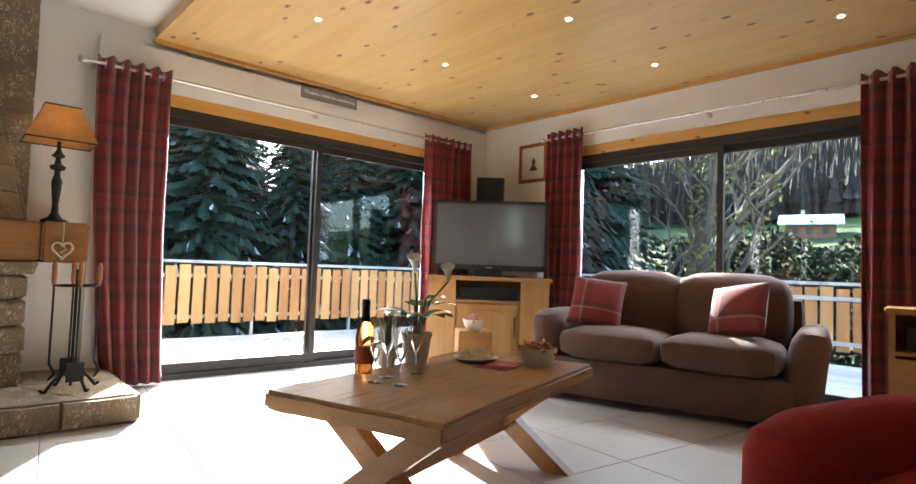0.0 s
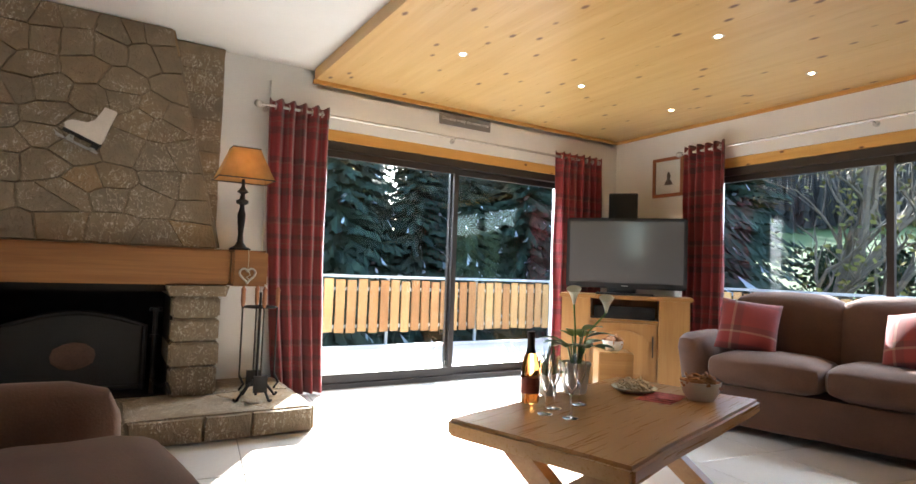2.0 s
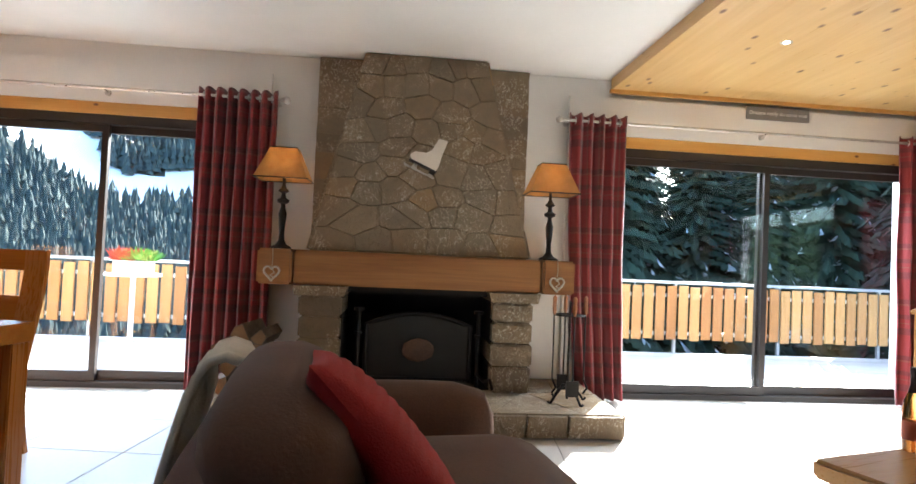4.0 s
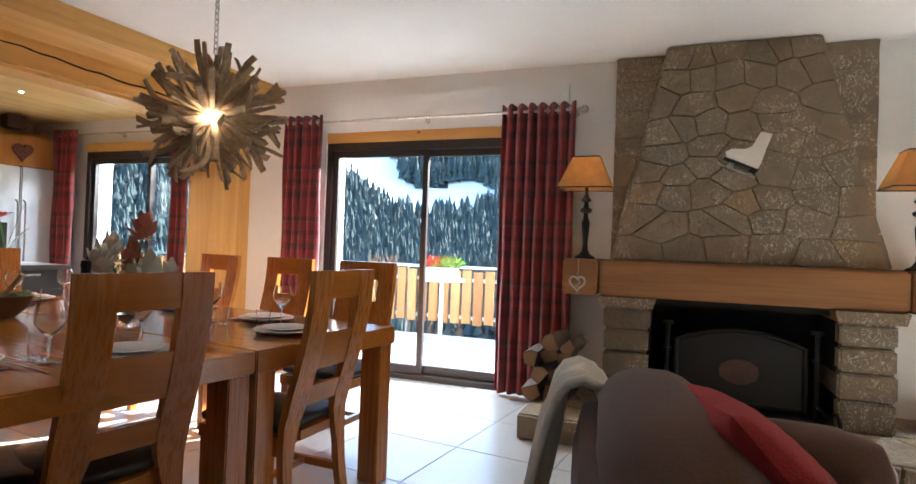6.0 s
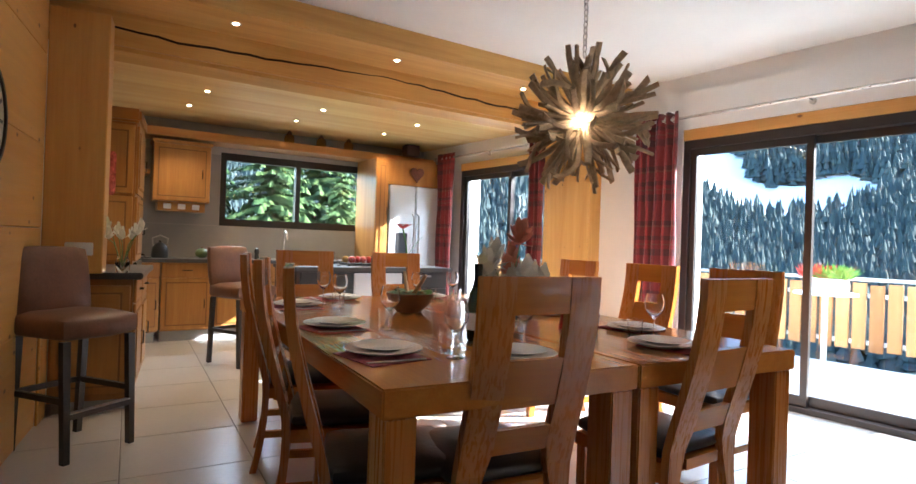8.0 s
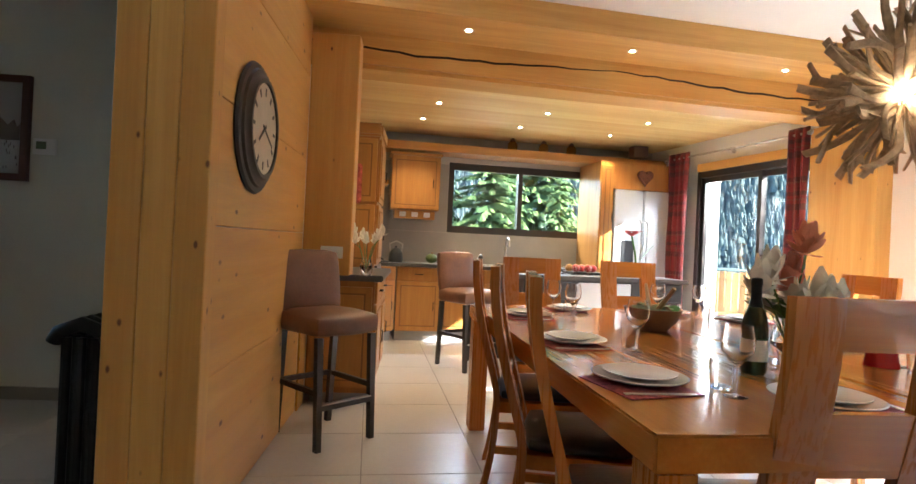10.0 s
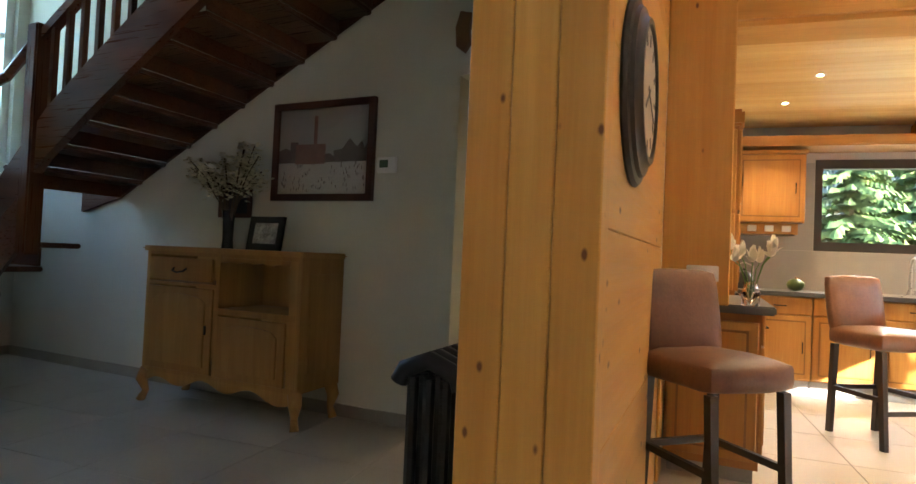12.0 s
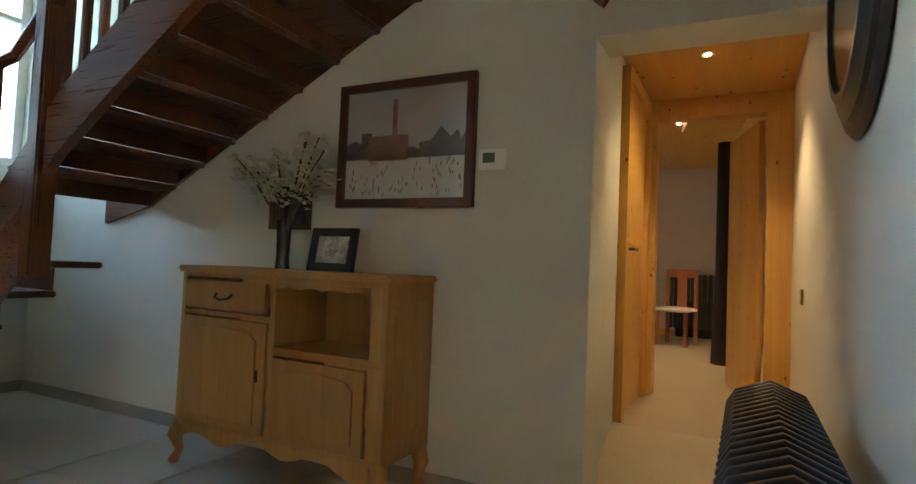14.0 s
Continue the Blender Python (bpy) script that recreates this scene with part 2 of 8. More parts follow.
def part(name, bm, mat, parent, label="", smooth=False):
    ob = new(name, mesh_of(name, bm, mat, smooth))
    ob.parent = parent
    if label:
        tagged(ob, label)
    return ob


def shared(name, me, parent, m=I4):
    ob = new(name, me)
    ob.parent = parent
    ob.matrix_basis = m
    return ob


def thing(name, m, label, category, group="", kind=""):
    ob = new(name)
    ob.matrix_basis = m
    return tagged(ob, label, category, group, kind)


def solid(name, bm, mat, label, category, m=I4, kind="", smooth=False, group=""):
    ob = new(name, mesh_of(name, bm, mat, smooth))
    ob.matrix_basis = m
    return tagged(ob, label, category, group, kind)


def boxes(*bs):
    bm = bmesh.new()
    for b in bs:
        box(bm, *b)
    return bm


def sbox(x0, x1, y0, y1, z0, z1, w=0.008, seg=2):
    bm = boxes((x0, x1, y0, y1, z0, z1))
    soften(bm, w, seg)
    return bm


# ---------- plan ----------
# wall A (sliding doors, fireplace) faces -y; wall B (second terrace door) faces -x; the kitchen and hall stand a little askew
YA, XB, ZC, ZW = 0.12, -0.56, 2.79, 2.69
HALL = pose(-11.21, -5.755, 0, 0, 0, -11.8)     # x out of the hall's picture wall, y along it
KIT = pose(-14.08, -2.68, 0, 0, 0, -4.9)        # x out of the kitchen's window wall, y along it
DIN = pose(-7.92, -3.85, 0, 0, 0, -8)         # table corner
DOORS = {"A": (-4.30, -1.24, -2.77), "C": (-9.50, -7.46, -8.47), "D": (-12.82, -10.95, -11.87)}
ZD = 2.19


def wall_x(name, y0, y1, x0, x1, z1, holes, mat, label):
    """A wall along x with openings (x0, x1, z0, z1)."""
    bm, x = bmesh.new(), x0
    for a, b, lo, hi in sorted(holes):
        box(bm, x, a, y0, y1, 0, z1)
        if lo > 0:
            box(bm, a, b, y0, y1, 0, lo)
        box(bm, a, b, y0, y1, hi, z1)
        x = b
    box(bm, x, x1, y0, y1, 0, z1)
    return solid(name, bm, mat, label, "wall", kind="structure")


wall_x("wall_north", YA, 0.42, -14.6, 0.2, 2.95, [(a, b, 0, ZD + 0.1) for a, b, c in DOORS.values()], WHITE, "white plastered wall with three terrace doors")
bm = bmesh.new()
for a, b in ((-4.63, XB), (-9.98, -7.16)):
    da, db = [(p, q) for p, q, r in DOORS.values() if a < p < b][0]
    box(bm, a, da, 0.065, YA - 0.002, 0, 2.62)
    box(bm, db, b, 0.065, YA - 0.002, 0, 2.62)
    box(bm, da, db, 0.065, YA - 0.002, ZD + 0.1, 2.62)
solid("trim", bm, WHITE, "white boxed-out lining round the terrace doors", "wall panel", kind="structure")
BW = (-4.08, -1.12)
bm = bmesh.new()
box(bm, XB, -0.2, BW[1], YA, 0, 2.95)
box(bm, XB, -0.2, -8.2, BW[0], 0, 2.95)
box(bm, XB, -0.2, BW[0], BW[1], ZD + 0.1, 2.95)
solid("wall_east", bm, WHITE, "white plastered wall with a wide terrace door", "wall", kind="structure")
solid("wall_south", boxes((-9.0, -0.2, -8.5, -8.2, 0, 2.95)), WHITE, "plain white living room wall", "wall", kind="structure")
solid("ceiling", boxes((-10.35, -0.2, -8.5, 0.42, ZC, ZC + 0.15)), WHITE, "white plastered ceiling", "ceiling", kind="structure")


def sliding_door(name, x0, x1, mull, m, label):
    """Two dark aluminium sashes in one frame; local x along the wall, y outwards."""
    d = thing(name, m, label, "sliding door", kind="structure")
    part("frame", boxes((x0, x1, 0.0, 0.12, ZD - 0.075, ZD), (x0, x1, 0.0, 0.12, 0, 0.045), (x0, x0 + 0.06, 0, 0.12, 0.045, ZD - 0.075), (x1 - 0.06, x1, 0, 0.12, 0.045, ZD - 0.075)), ALU, d)
    for a, b, y in ((x0 + 0.06, mull + 0.035, 0.03), (mull - 0.035, x1 - 0.06, 0.075)):
        s = part("sash", boxes((a, b, y, y + 0.04, 0.046, 0.125), (a, b, y, y + 0.04, ZD - 0.135, ZD - 0.076), (a, a + 0.05, y, y + 0.04, 0.125, ZD - 0.135), (b - 0.05, b, y, y + 0.04, 0.125, ZD - 0.135)), ALU, d)
        g = part("pane", boxes((a + 0.05, b - 0.05, y + 0.014, y + 0.024, 0.125, ZD - 0.135)), PANE, s)
        g.visible_shadow = False
    part("lintel_board", boxes((x0, x1, -0.012, 0.1, ZD + 0.002, ZD + 0.098)), PINE_H, d, "pale pine lintel board")
    return d


for k, (a, b, c) in DOORS.items():
    sliding_door("door_" + str("ACD".index(k) + 1), a + 0.002, b - 0.002, c, pose(0, 0.085, 0), "dark bronze aluminium sliding terrace door")
sliding_door("door_4", -BW[1] + 0.002, -BW[0] - 0.002, 2.73, pose(XB + 0.03, 0, 0, 0, 0, -90), "dark aluminium sliding door behind the sofa")

# living room's lowered pine ceiling
solid("ceiling", boxes((-4.27, XB, -8.2, 0.065, ZW, ZC - 0.002)), PINE_Y, "lowered knotty pine plywood ceiling", "ceiling", kind="structure")
solid("trim", boxes((-4.285, XB - 0.03, 0.03, 0.064, ZW - 0.03, ZW), (XB - 0.03, XB - 0.002, -8.2, 0.064, ZW - 0.03, ZW)), PINE_X, "narrow pine edging of the ceiling", "ceiling trim", kind="structure")

# hall and kitchen shell
bm = bmesh.new()
box(bm, -0.28, 0.0, -4.6, 0.0, 0, 5.2)
box(bm, -0.28, 0.0, 0.0, 0.92, 2.25, 5.2)
solid("wall_west", bm, GREYWALL, "pale grey-green hall wall with a passage opening", "wall", HALL, "structure")
solid("wall_hall_south", boxes((-0.28, 5.2, -4.9, -4.6, 0, 1.8), (-0.28, 0.1, -4.9, -4.6, 1.8, 4.2), (1.5, 5.2, -4.9, -4.6, 1.8, 4.2), (-0.28, 5.2, -4.9, -4.6, 4.2, 5.2)), GREYWALL, "pale hall wall with a stair window", "wall", HALL, "structure")
solid("wall_hall_east", boxes((5.2, 5.4, -4.9, -2.0, 0, 5.2)), GREYWALL, "plain hall end wall", "wall", HALL, "structure")
solid("ceiling", boxes((-6.0, 5.4, -4.9, 0.92, 5.2, 5.35)), WHITE, "high ceiling over the stairwell", "ceiling", HALL, "structure")
solid("wall_upper", boxes((-0.28, 5.2, 0.92, 1.24, 2.95, 5.2), (5.2, 5.4, -2.0, 1.24, 2.95, 5.2)), WHITE, "upper wall of the stairwell", "wall", HALL, "structure")
# partition with the wooden cladding: post at its end, clock on the dining side, white on the hall side
solid("wall_partition", boxes((-6.45, 1.80, 0.92, 1.20, 0, 2.95)), WHITE, "white partition wall between hall and dining room", "wall", HALL, "structure")
K_H = 2.57
# kitchen window wall
KW = (-0.05, 1.90, 1.32, 2.24)
bm = bmesh.new()
box(bm, -0.3, 0, -1.5, KW[0], 0, 2.95)
box(bm, -0.3, 0, KW[1], 3.2, 0, 2.95)
box(bm, -0.3, 0, KW[0], KW[1], 0, KW[2])
box(bm, -0.3, 0, KW[0], KW[1], KW[3], 2.95)
solid("wall_kitchen", bm, plain("taupe_plaster", (0.42, 0.40, 0.37), 0.8, vary=0.04), "taupe kitchen wall with a long window", "wall", KIT, "structure")
solid("ceiling", boxes((-14.6, -11.05, -5.0, 0.42, K_H + 0.02, K_H + 0.1)), PINE_X, "spruce plank kitchen ceiling", "ceiling", kind="structure")

floor = solid("floor", boxes((-18.5, -0.2, -12, 0.085, -0.2, -0.006)), GROUT, "large beige stone tiles with grey joints", "floor", kind="structure")
# kitchen ceiling of narrow planks, big cracked beam and lit soffit
SOF = pose(-10.5, 0, 0, 0, 0, -4)
bm = bmesh.new()
x = -0.52
while x > -4.3:
    box(bm, x - 0.096, x, -4.75, 0.3, K_H, K_H + 0.018)
    x -= 0.1
solid("ceiling", bm, PLANK, "narrow spruce plank kitchen ceiling", "ceiling", SOF, "structure")
bm = sbox(-0.52, -0.18, -4.75, 0.2, 2.40, ZC, 0.03, 2)
beam = solid("beam", bm, PINE_X, "massive pine beam with a long drying crack", "beam", SOF, "structure")
bm = bmesh.new()
pts, yy = [], -4.7
rng = random.Random(5)
zz = 2.55
while yy < 0.1:
    pts.append((-0.181, yy, zz))
    yy += 0.12
    zz = 2.55 + 0.025 * math.sin(yy * 2.1) + rng.uniform(-0.008, 0.008)
for a, b in zip(pts, pts[1:]):
    w = 0.009 * (0.4 + 0.6 * abs(math.sin(a[1] * 1.3)))
    vs = [bm.verts.new(p) for p in ((-0.179, a[1], a[2] - w), (-0.179, b[1], b[2] - w), (-0.179, b[1], b[2] + w), (-0.179, a[1], a[2] + w))]
    bm.faces.new(vs)
part("crack", bm, plain("dark_crack", (0.02, 0.009, 0.004), 0.95), beam, "dark drying crack")
solid("ceiling", boxes((-0.178, 0.365, -4.75, 0.18, 2.65, ZC - 0.002)), PINE_X, "pine soffit with recessed lights", "ceiling", SOF, "structure")
solid("trim", boxes((0.367, 0.39, -4.75, 0.18, 2.62, ZC - 0.002)), PINE_X, "pine fascia of the soffit", "ceiling trim", SOF, "structure")
solid("wall_post", boxes((-11.10, -10.45, -0.05, YA - 0.002, 0, 2.4)), PINE_V, "knotty pine pilaster between the terrace doors", "wall post", kind="structure")

# ---------- outdoors ----------
def hill(x, y):
    dx, dy = x + 6, y + 3
    r = math.hypot(dx, dy)
    az = math.degrees(math.atan2(dx, dy))       # 0 north, 90 east, -90 west
    n = noise.noise((x * 0.008, y * 0.008, 3.1)) * 0.5 + noise.noise((x * 0.03, y * 0.03, 7.7)) * 0.16
    near = -2.6 + 0.2 * noise.noise((x * 0.1, y * 0.1, 0))
    east = max(0.0, 1 - abs(az - 95) / 55)
    north = max(0.0, 1 - abs(az + 40) / 75)
    s = min(max((r - 14) / 60, 0), 1)
    h = near + east * (max(r - 13, 0) * 0.235) + east * max(r - 60, 0) * 0.14
    t = min(max((r - 60) / 240, 0), 1)
    h += (-14 * s * (1 - t) * north + north * t * t * (3 - 2 * t) * 86 * (1 + 0.9 * n))
    h += (1 - east) * (1 - north) * s * 8 * (1 + n)
    return h


def wooded(x, y):
    """True where the slope carries spruces, false on the open snow fields."""
    dx, dy = x + 6, y + 3
    r, az = math.hypot(dx, dy), math.degrees(math.atan2(dx, dy))
    n = noise.noise((x * 0.011, y * 0.011, 1.7)) + 0.4 * noise.noise((x * 0.035, y * 0.035, 5.2))
    if az > 40:
        return True
    return 0.9 * n + (r - 235) / 210 + max(0, az + 31) / 60 < 0.16


def ground_mat():
    m, nt, b = nodes_of("alpine_ground", 0.9)
    v = coords(nt, space="Object")
    grass = ramp(nt, tex_noise(nt, v, 1.5, 6), [(0.3, (0.03, 0.055, 0.009)), (0.6, (0.06, 0.10, 0.016)), (0.8, (0.085, 0.11, 0.03))])
    wood_ = ramp(nt, tex_noise(nt, v, 0.25, 8), [(0.3, (0.012, 0.018, 0.014)), (0.7, (0.045, 0.045, 0.036))])
    sep = nt.nodes.new("ShaderNodeSeparateXYZ")
    nt.links.new(v, sep.inputs[0])
    hi = ramp(nt, mathn(nt, "MULTIPLY", mathn(nt, "ADD", sep.outputs[1], -18.0), 0.02), [(0.1, (0, 0, 0)), (0.6, (1, 1, 1))])
    col = mixc(nt, hi, grass, wood_)
    nt.links.new(col, b.inputs["Base Color"])
    bump(nt, b, tex_noise(nt, v, 3, 6), 0.5, 0.1)
    return m


verts, faces, NA = [], [], 360
rings = [0, 4, 8, 12, 16, 20, 26, 34, 44, 56, 70, 86, 105, 125] + list(range(140, 440, 9)) + [460, 520, 600, 1000]
for r in rings:
    for i in range(NA):
        a = 2 * math.pi * i / NA
        x, y = -6 + r * math.sin(a), -3 + r * math.cos(a)
        verts.append((x, y, hill(x, y) if r > 0 else -2.6))
snowy = []
for j in range(len(rings) - 1):
    for i in range(NA):
        k = (i + 1) % NA
        faces.append((j * NA + i, j * NA + k, (j + 1) * NA + k, (j + 1) * NA + i))
        x, y, z = verts[j * NA + i]
        snowy.append(1 if rings[j] > 130 and x < 60 and y > -20 and not wooded(x, y) else 0)
me = bpy.data.meshes.new("ground")
me.from_pydata(verts, [], faces)
me.materials.append(ground_mat())
me.materials.append(plain("slope_snow", (0.74, 0.77, 0.82), 0.8, vary=0.08, scale=0.05, bumps=0.3, fine=0.6))
me.polygons.foreach_set("use_smooth", [True] * len(me.polygons))
me.polygons.foreach_set("material_index", snowy)
tagged(new("ground", me), "grassy and snowy alpine ground with mountains", "ground", kind="structure")


def leaf_mat(name, lo, hi, rough=0.75, snow=0.0):
    m, nt, b = nodes_of(name, rough)
    g = nt.nodes.new("ShaderNodeNewGeometry")
    i = nt.nodes.new("ShaderNodeObjectInfo")
    f = mathn(nt, "ADD", mathn(nt, "MULTIPLY", g.outputs["Random Per Island"], 0.7), mathn(nt, "MULTIPLY", i.outputs["Random"], 0.3))
    col = ramp(nt, f, [(0.1, lo), (0.9, hi)])
    if snow:
        col = mixc(nt, ramp(nt, g.outputs["Random Per Island"], [(1 - snow, (0, 0, 0)), (1 - snow * 0.8, (1, 1, 1))]), col, (0.42, 0.47, 0.55))
    nt.links.new(col, b.inputs["Base Color"])
    b.inputs["Specular IOR Level"].default_value = 0.12
    return m


BARK = plain("grey_brown_bark", (0.12, 0.09, 0.065), 0.9, vary=0.4, scale=9, bumps=0.6, fine=30)
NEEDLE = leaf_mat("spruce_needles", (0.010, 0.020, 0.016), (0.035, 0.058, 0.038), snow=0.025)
# light green for the kitchen side: sunlight on the needles is put into the colour
NEEDLE_LIT = leaf_mat("sunlit_spruce_needles", (0.03, 0.06, 0.02), (0.13, 0.18, 0.06))


def conifer_meshes(seed, height, spread, tiers, mat):
    rg = random.Random(seed)
    bm = bmesh.new()
    cyl(bm, (0, 0, 0), (0, 0, height * 0.97), 0.02 * height, 0.01, 7)
    trunk = mesh_of("trunk", bm, BARK, True)
    vs, fs = [], []
    for t in range(tiers):
        f = t / tiers
        z = height * (0.07 + 0.92 * f)
        L = spread * (1 - f) ** 0.8 + 0.12
        nb = 13 if f < 0.6 else 9
        for k in range(nb):
            a = 2 * math.pi * (k + rg.random()) / nb
            ln = L * rg.uniform(0.6, 1.12)
            ca, sa = math.cos(a), math.sin(a)
            drop = rg.uniform(0.18, 0.5)
            z0 = z + rg.uniform(-0.15, 0.15)
            steps = 9
            for s in range(steps):
                q0 = (s + 0.3) / steps
                rr = ln * q0
                zz = z0 - drop * ln * q0 ** 1.3 + 0.12 * ln * q0 ** 4
                w = ln * 0.17 * (1.1 - q0) + 0.05
                tip = ln * min(1.06, q0 + 0.2)
                tz = z0 - drop * ln * min(1.06, q0 + 0.2) ** 1.3
                for sd in (-1, 1):
                    i0 = len(vs)
                    vs.append((ca * rr, sa * rr, zz + 0.03))
                    wx = sd * w * rg.uniform(0.6, 1.2)
                    vs.append((ca * (rr + tip) / 2 - sa * wx, sa * (rr + tip) / 2 + ca * wx, (zz + tz) / 2 - w * rg.uniform(0.25, 0.8)))
                    vs.append((ca * tip, sa * tip, tz))
                    fs.append((i0, i0 + 1, i0 + 2))
    c = bpy.data.meshes.new("crown")
    c.from_pydata(vs, [], fs)
    c.materials.append(mat)
    return trunk, c


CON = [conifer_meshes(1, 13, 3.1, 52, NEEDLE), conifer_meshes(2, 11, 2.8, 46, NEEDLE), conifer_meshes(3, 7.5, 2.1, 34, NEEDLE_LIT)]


def conifer(x, y, s, kind, rot, label="tall dark spruce with drooping snowy branches"):
    tr = thing("spruce_tree", pose(x, y, hill(x, y) - 0.1, 0, 0, rot) @ Matrix.Scale(s, 4), label, "tree", "spruces round the house")
    shared("trunk", CON[kind][0], tr)
    shared("crown", CON[kind][1], tr)


rng = random.Random(11)
trees = [(-8.6, 13.5, 0.9), (-7.2, 11.8, 0.85), (-6.0, 14, 1.0), (-5.2, 11.2, 0.95), (-3.9, 12.6, 0.9), (-2.9, 10.6, 0.85), (-1.7, 12.2, 0.8), (-0.6, 10.4, 0.62), (0.6, 11.8, 0.64), (1.8, 10.3, 0.58), (2.8, 11.9, 0.64), (4.0, 10.5, 0.58), (5.2, 12, 0.66), (6.3, 10.4, 0.6), (7.6, 12.2, 0.68), (8.6, 10.2, 0.62), (9.9, 11.8, 0.7), (11.3, 9.6, 0.7), (12.8, 11, 0.8), (14.4, 8.8, 0.75)]
for i in range(16):
    trees.append((-9 + 2.0 * i, 20 + 2.5 * math.sin(i * 2.2), 0.95))
for x, y, s in trees:
    if y < 15 and x > -1:
        s *= 1.12 if 2.3 < x < 6 else 1.38
    conifer(x + rng.uniform(-0.3, 0.3), y, s, rng.choice((0, 1)), rng.uniform(0, 360))
# sized to shade the east deck; the third is added unseen behind the corner wall
for x, y, s in ((6.2, 5.4, 1.15), (8.6, 6.8, 1.2), (4.4, 4.4, 0.9)):
    conifer(x, y, s, 1, rng.uniform(0, 360))
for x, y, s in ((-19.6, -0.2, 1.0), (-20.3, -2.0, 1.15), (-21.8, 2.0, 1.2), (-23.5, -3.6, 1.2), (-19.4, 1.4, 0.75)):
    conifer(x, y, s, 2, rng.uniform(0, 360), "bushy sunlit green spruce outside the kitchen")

# far forest on the slopes
def tree_cloud(name, count, az0, az1, r0, r1, h0, h1, mat, label, seed, slim=1.0):
    vs, fs, rg = [], [], random.Random(seed)
    for k in range(count):
        az, r = radians(rg.uniform(az0, az1)), rg.uniform(r0, r1)
        x, y = -6 + r * math.sin(az), -3 + r * math.cos(az)
        if not wooded(x, y):
            continue
        z = hill(x, y)
        h = rg.uniform(h0, h1) * min(1.0, 0.25 + r / 320)
        w = h * rg.uniform(0.2, 0.33) * slim
        for t in range(4):
            i0 = len(vs)
            zt, zb, rw = z + h * (0.46 + 0.18 * t), z + h * (0.06 + 0.21 * t), w * (1 - 0.23 * t)
            vs.append((x, y, zt))
            a0 = rg.random() * 6
            for q in range(6):
                e = rw * rg.uniform(0.55, 1.2)
                vs.append((x + e * math.cos(a0 + q * 1.047), y + e * math.sin(a0 + q * 1.047), zb + rg.uniform(-0.05, 0.05) * h))
            for q in range(6):
                fs.append((i0, i0 + 1 + q, i0 + 1 + (q + 1) % 6))
    me = bpy.data.meshes.new(name)
    me.from_pydata(vs, [], fs)
    me.materials.append(mat)
    tagged(new(name, me), label, "forest", kind="stuff")


# pale and bluish: the haze of distance is mixed into the needle colour
HAZED_SPRUCE = leaf_mat("far_spruce_hazed", (0.030, 0.046, 0.052), (0.062, 0.080, 0.072))
tree_cloud("mountain_forest", 36000, -80, 8, 48, 350, 5, 10, HAZED_SPRUCE, "dense spruce forest on the snowy mountain slope", 8)
# the hillside's shade is put into the dark tree colour; the sun does reach it
tree_cloud("hillside_wood", 13000, 52, 118, 54, 190, 8, 14, leaf_mat("bare_shaded_hillside_wood", (0.019, 0.019, 0.018), (0.034, 0.031, 0.027)), "dark leafless wood on the shaded hillside", 9, 0.45)

# broad-leaved garden tree, hedge and chalet beyond the second terrace door
LEAFY = leaf_mat("autumn_leaves", (0.04, 0.05, 0.012), (0.17, 0.14, 0.03))
tree = thing("garden_tree", pose(7.1, 1.2, hill(7.1, 1.2) - 0.1), "old garden tree with bare twisted limbs and few leaves", "tree")
bm, tips = bmesh.new(), []
rg = random.Random(21)


def limb(p, d, ln, r, lvl):
    pts, rr = [p], [r]
    for i in range(4):
        d = (d + Vector((rg.uniform(-.3, .3), rg.uniform(-.3, .3), rg.uniform(-.08, .2)))).normalized()
        p = p + d * ln / 4
        pts.append(p)
        rr.append(r * (1 - 0.14 * (i + 1)))
        if lvl >= 2:
            tips.append(p)
    tube(bm, pts, rr, 7 if lvl < 2 else 5)
    if lvl < 4:
        for k in range(3 if lvl else 5):
            limb(pts[rg.choice((2, 3, 4))], (d + Vector((rg.uniform(-1, 1), rg.uniform(-1, 1), rg.uniform(-.1, .6)))).normalized(), ln * rg.uniform(.55, .8), r * 0.5, lvl + 1)


limb(Vector((0, 0, 0)), Vector((0, 0.05, 1)), 3.2, 0.26, 0)
part("trunk", bm, BARK, tree, smooth=True)
vs, fs = [], []
for p in tips:
    if rg.random() < 0.65:
        continue
    for k in range(2):
        c = p + Vector((rg.gauss(0, .25), rg.gauss(0, .25), rg.gauss(0, .2)))
        u = Vector((rg.gauss(0, 1), rg.gauss(0, 1), rg.gauss(0, 1))).normalized() * 0.07
        w = u.orthogonal().normalized() * 0.05
        i0 = len(vs)
        vs += [c - u, c + w, c + u, c - w]
        fs.append((i0, i0 + 1, i0 + 2, i0 + 3))
me = bpy.data.meshes.new("crown")
me.from_pydata(vs, [], fs)
me.materials.append(LEAFY)
shared("crown", me, tree)

vs, fs = [], []
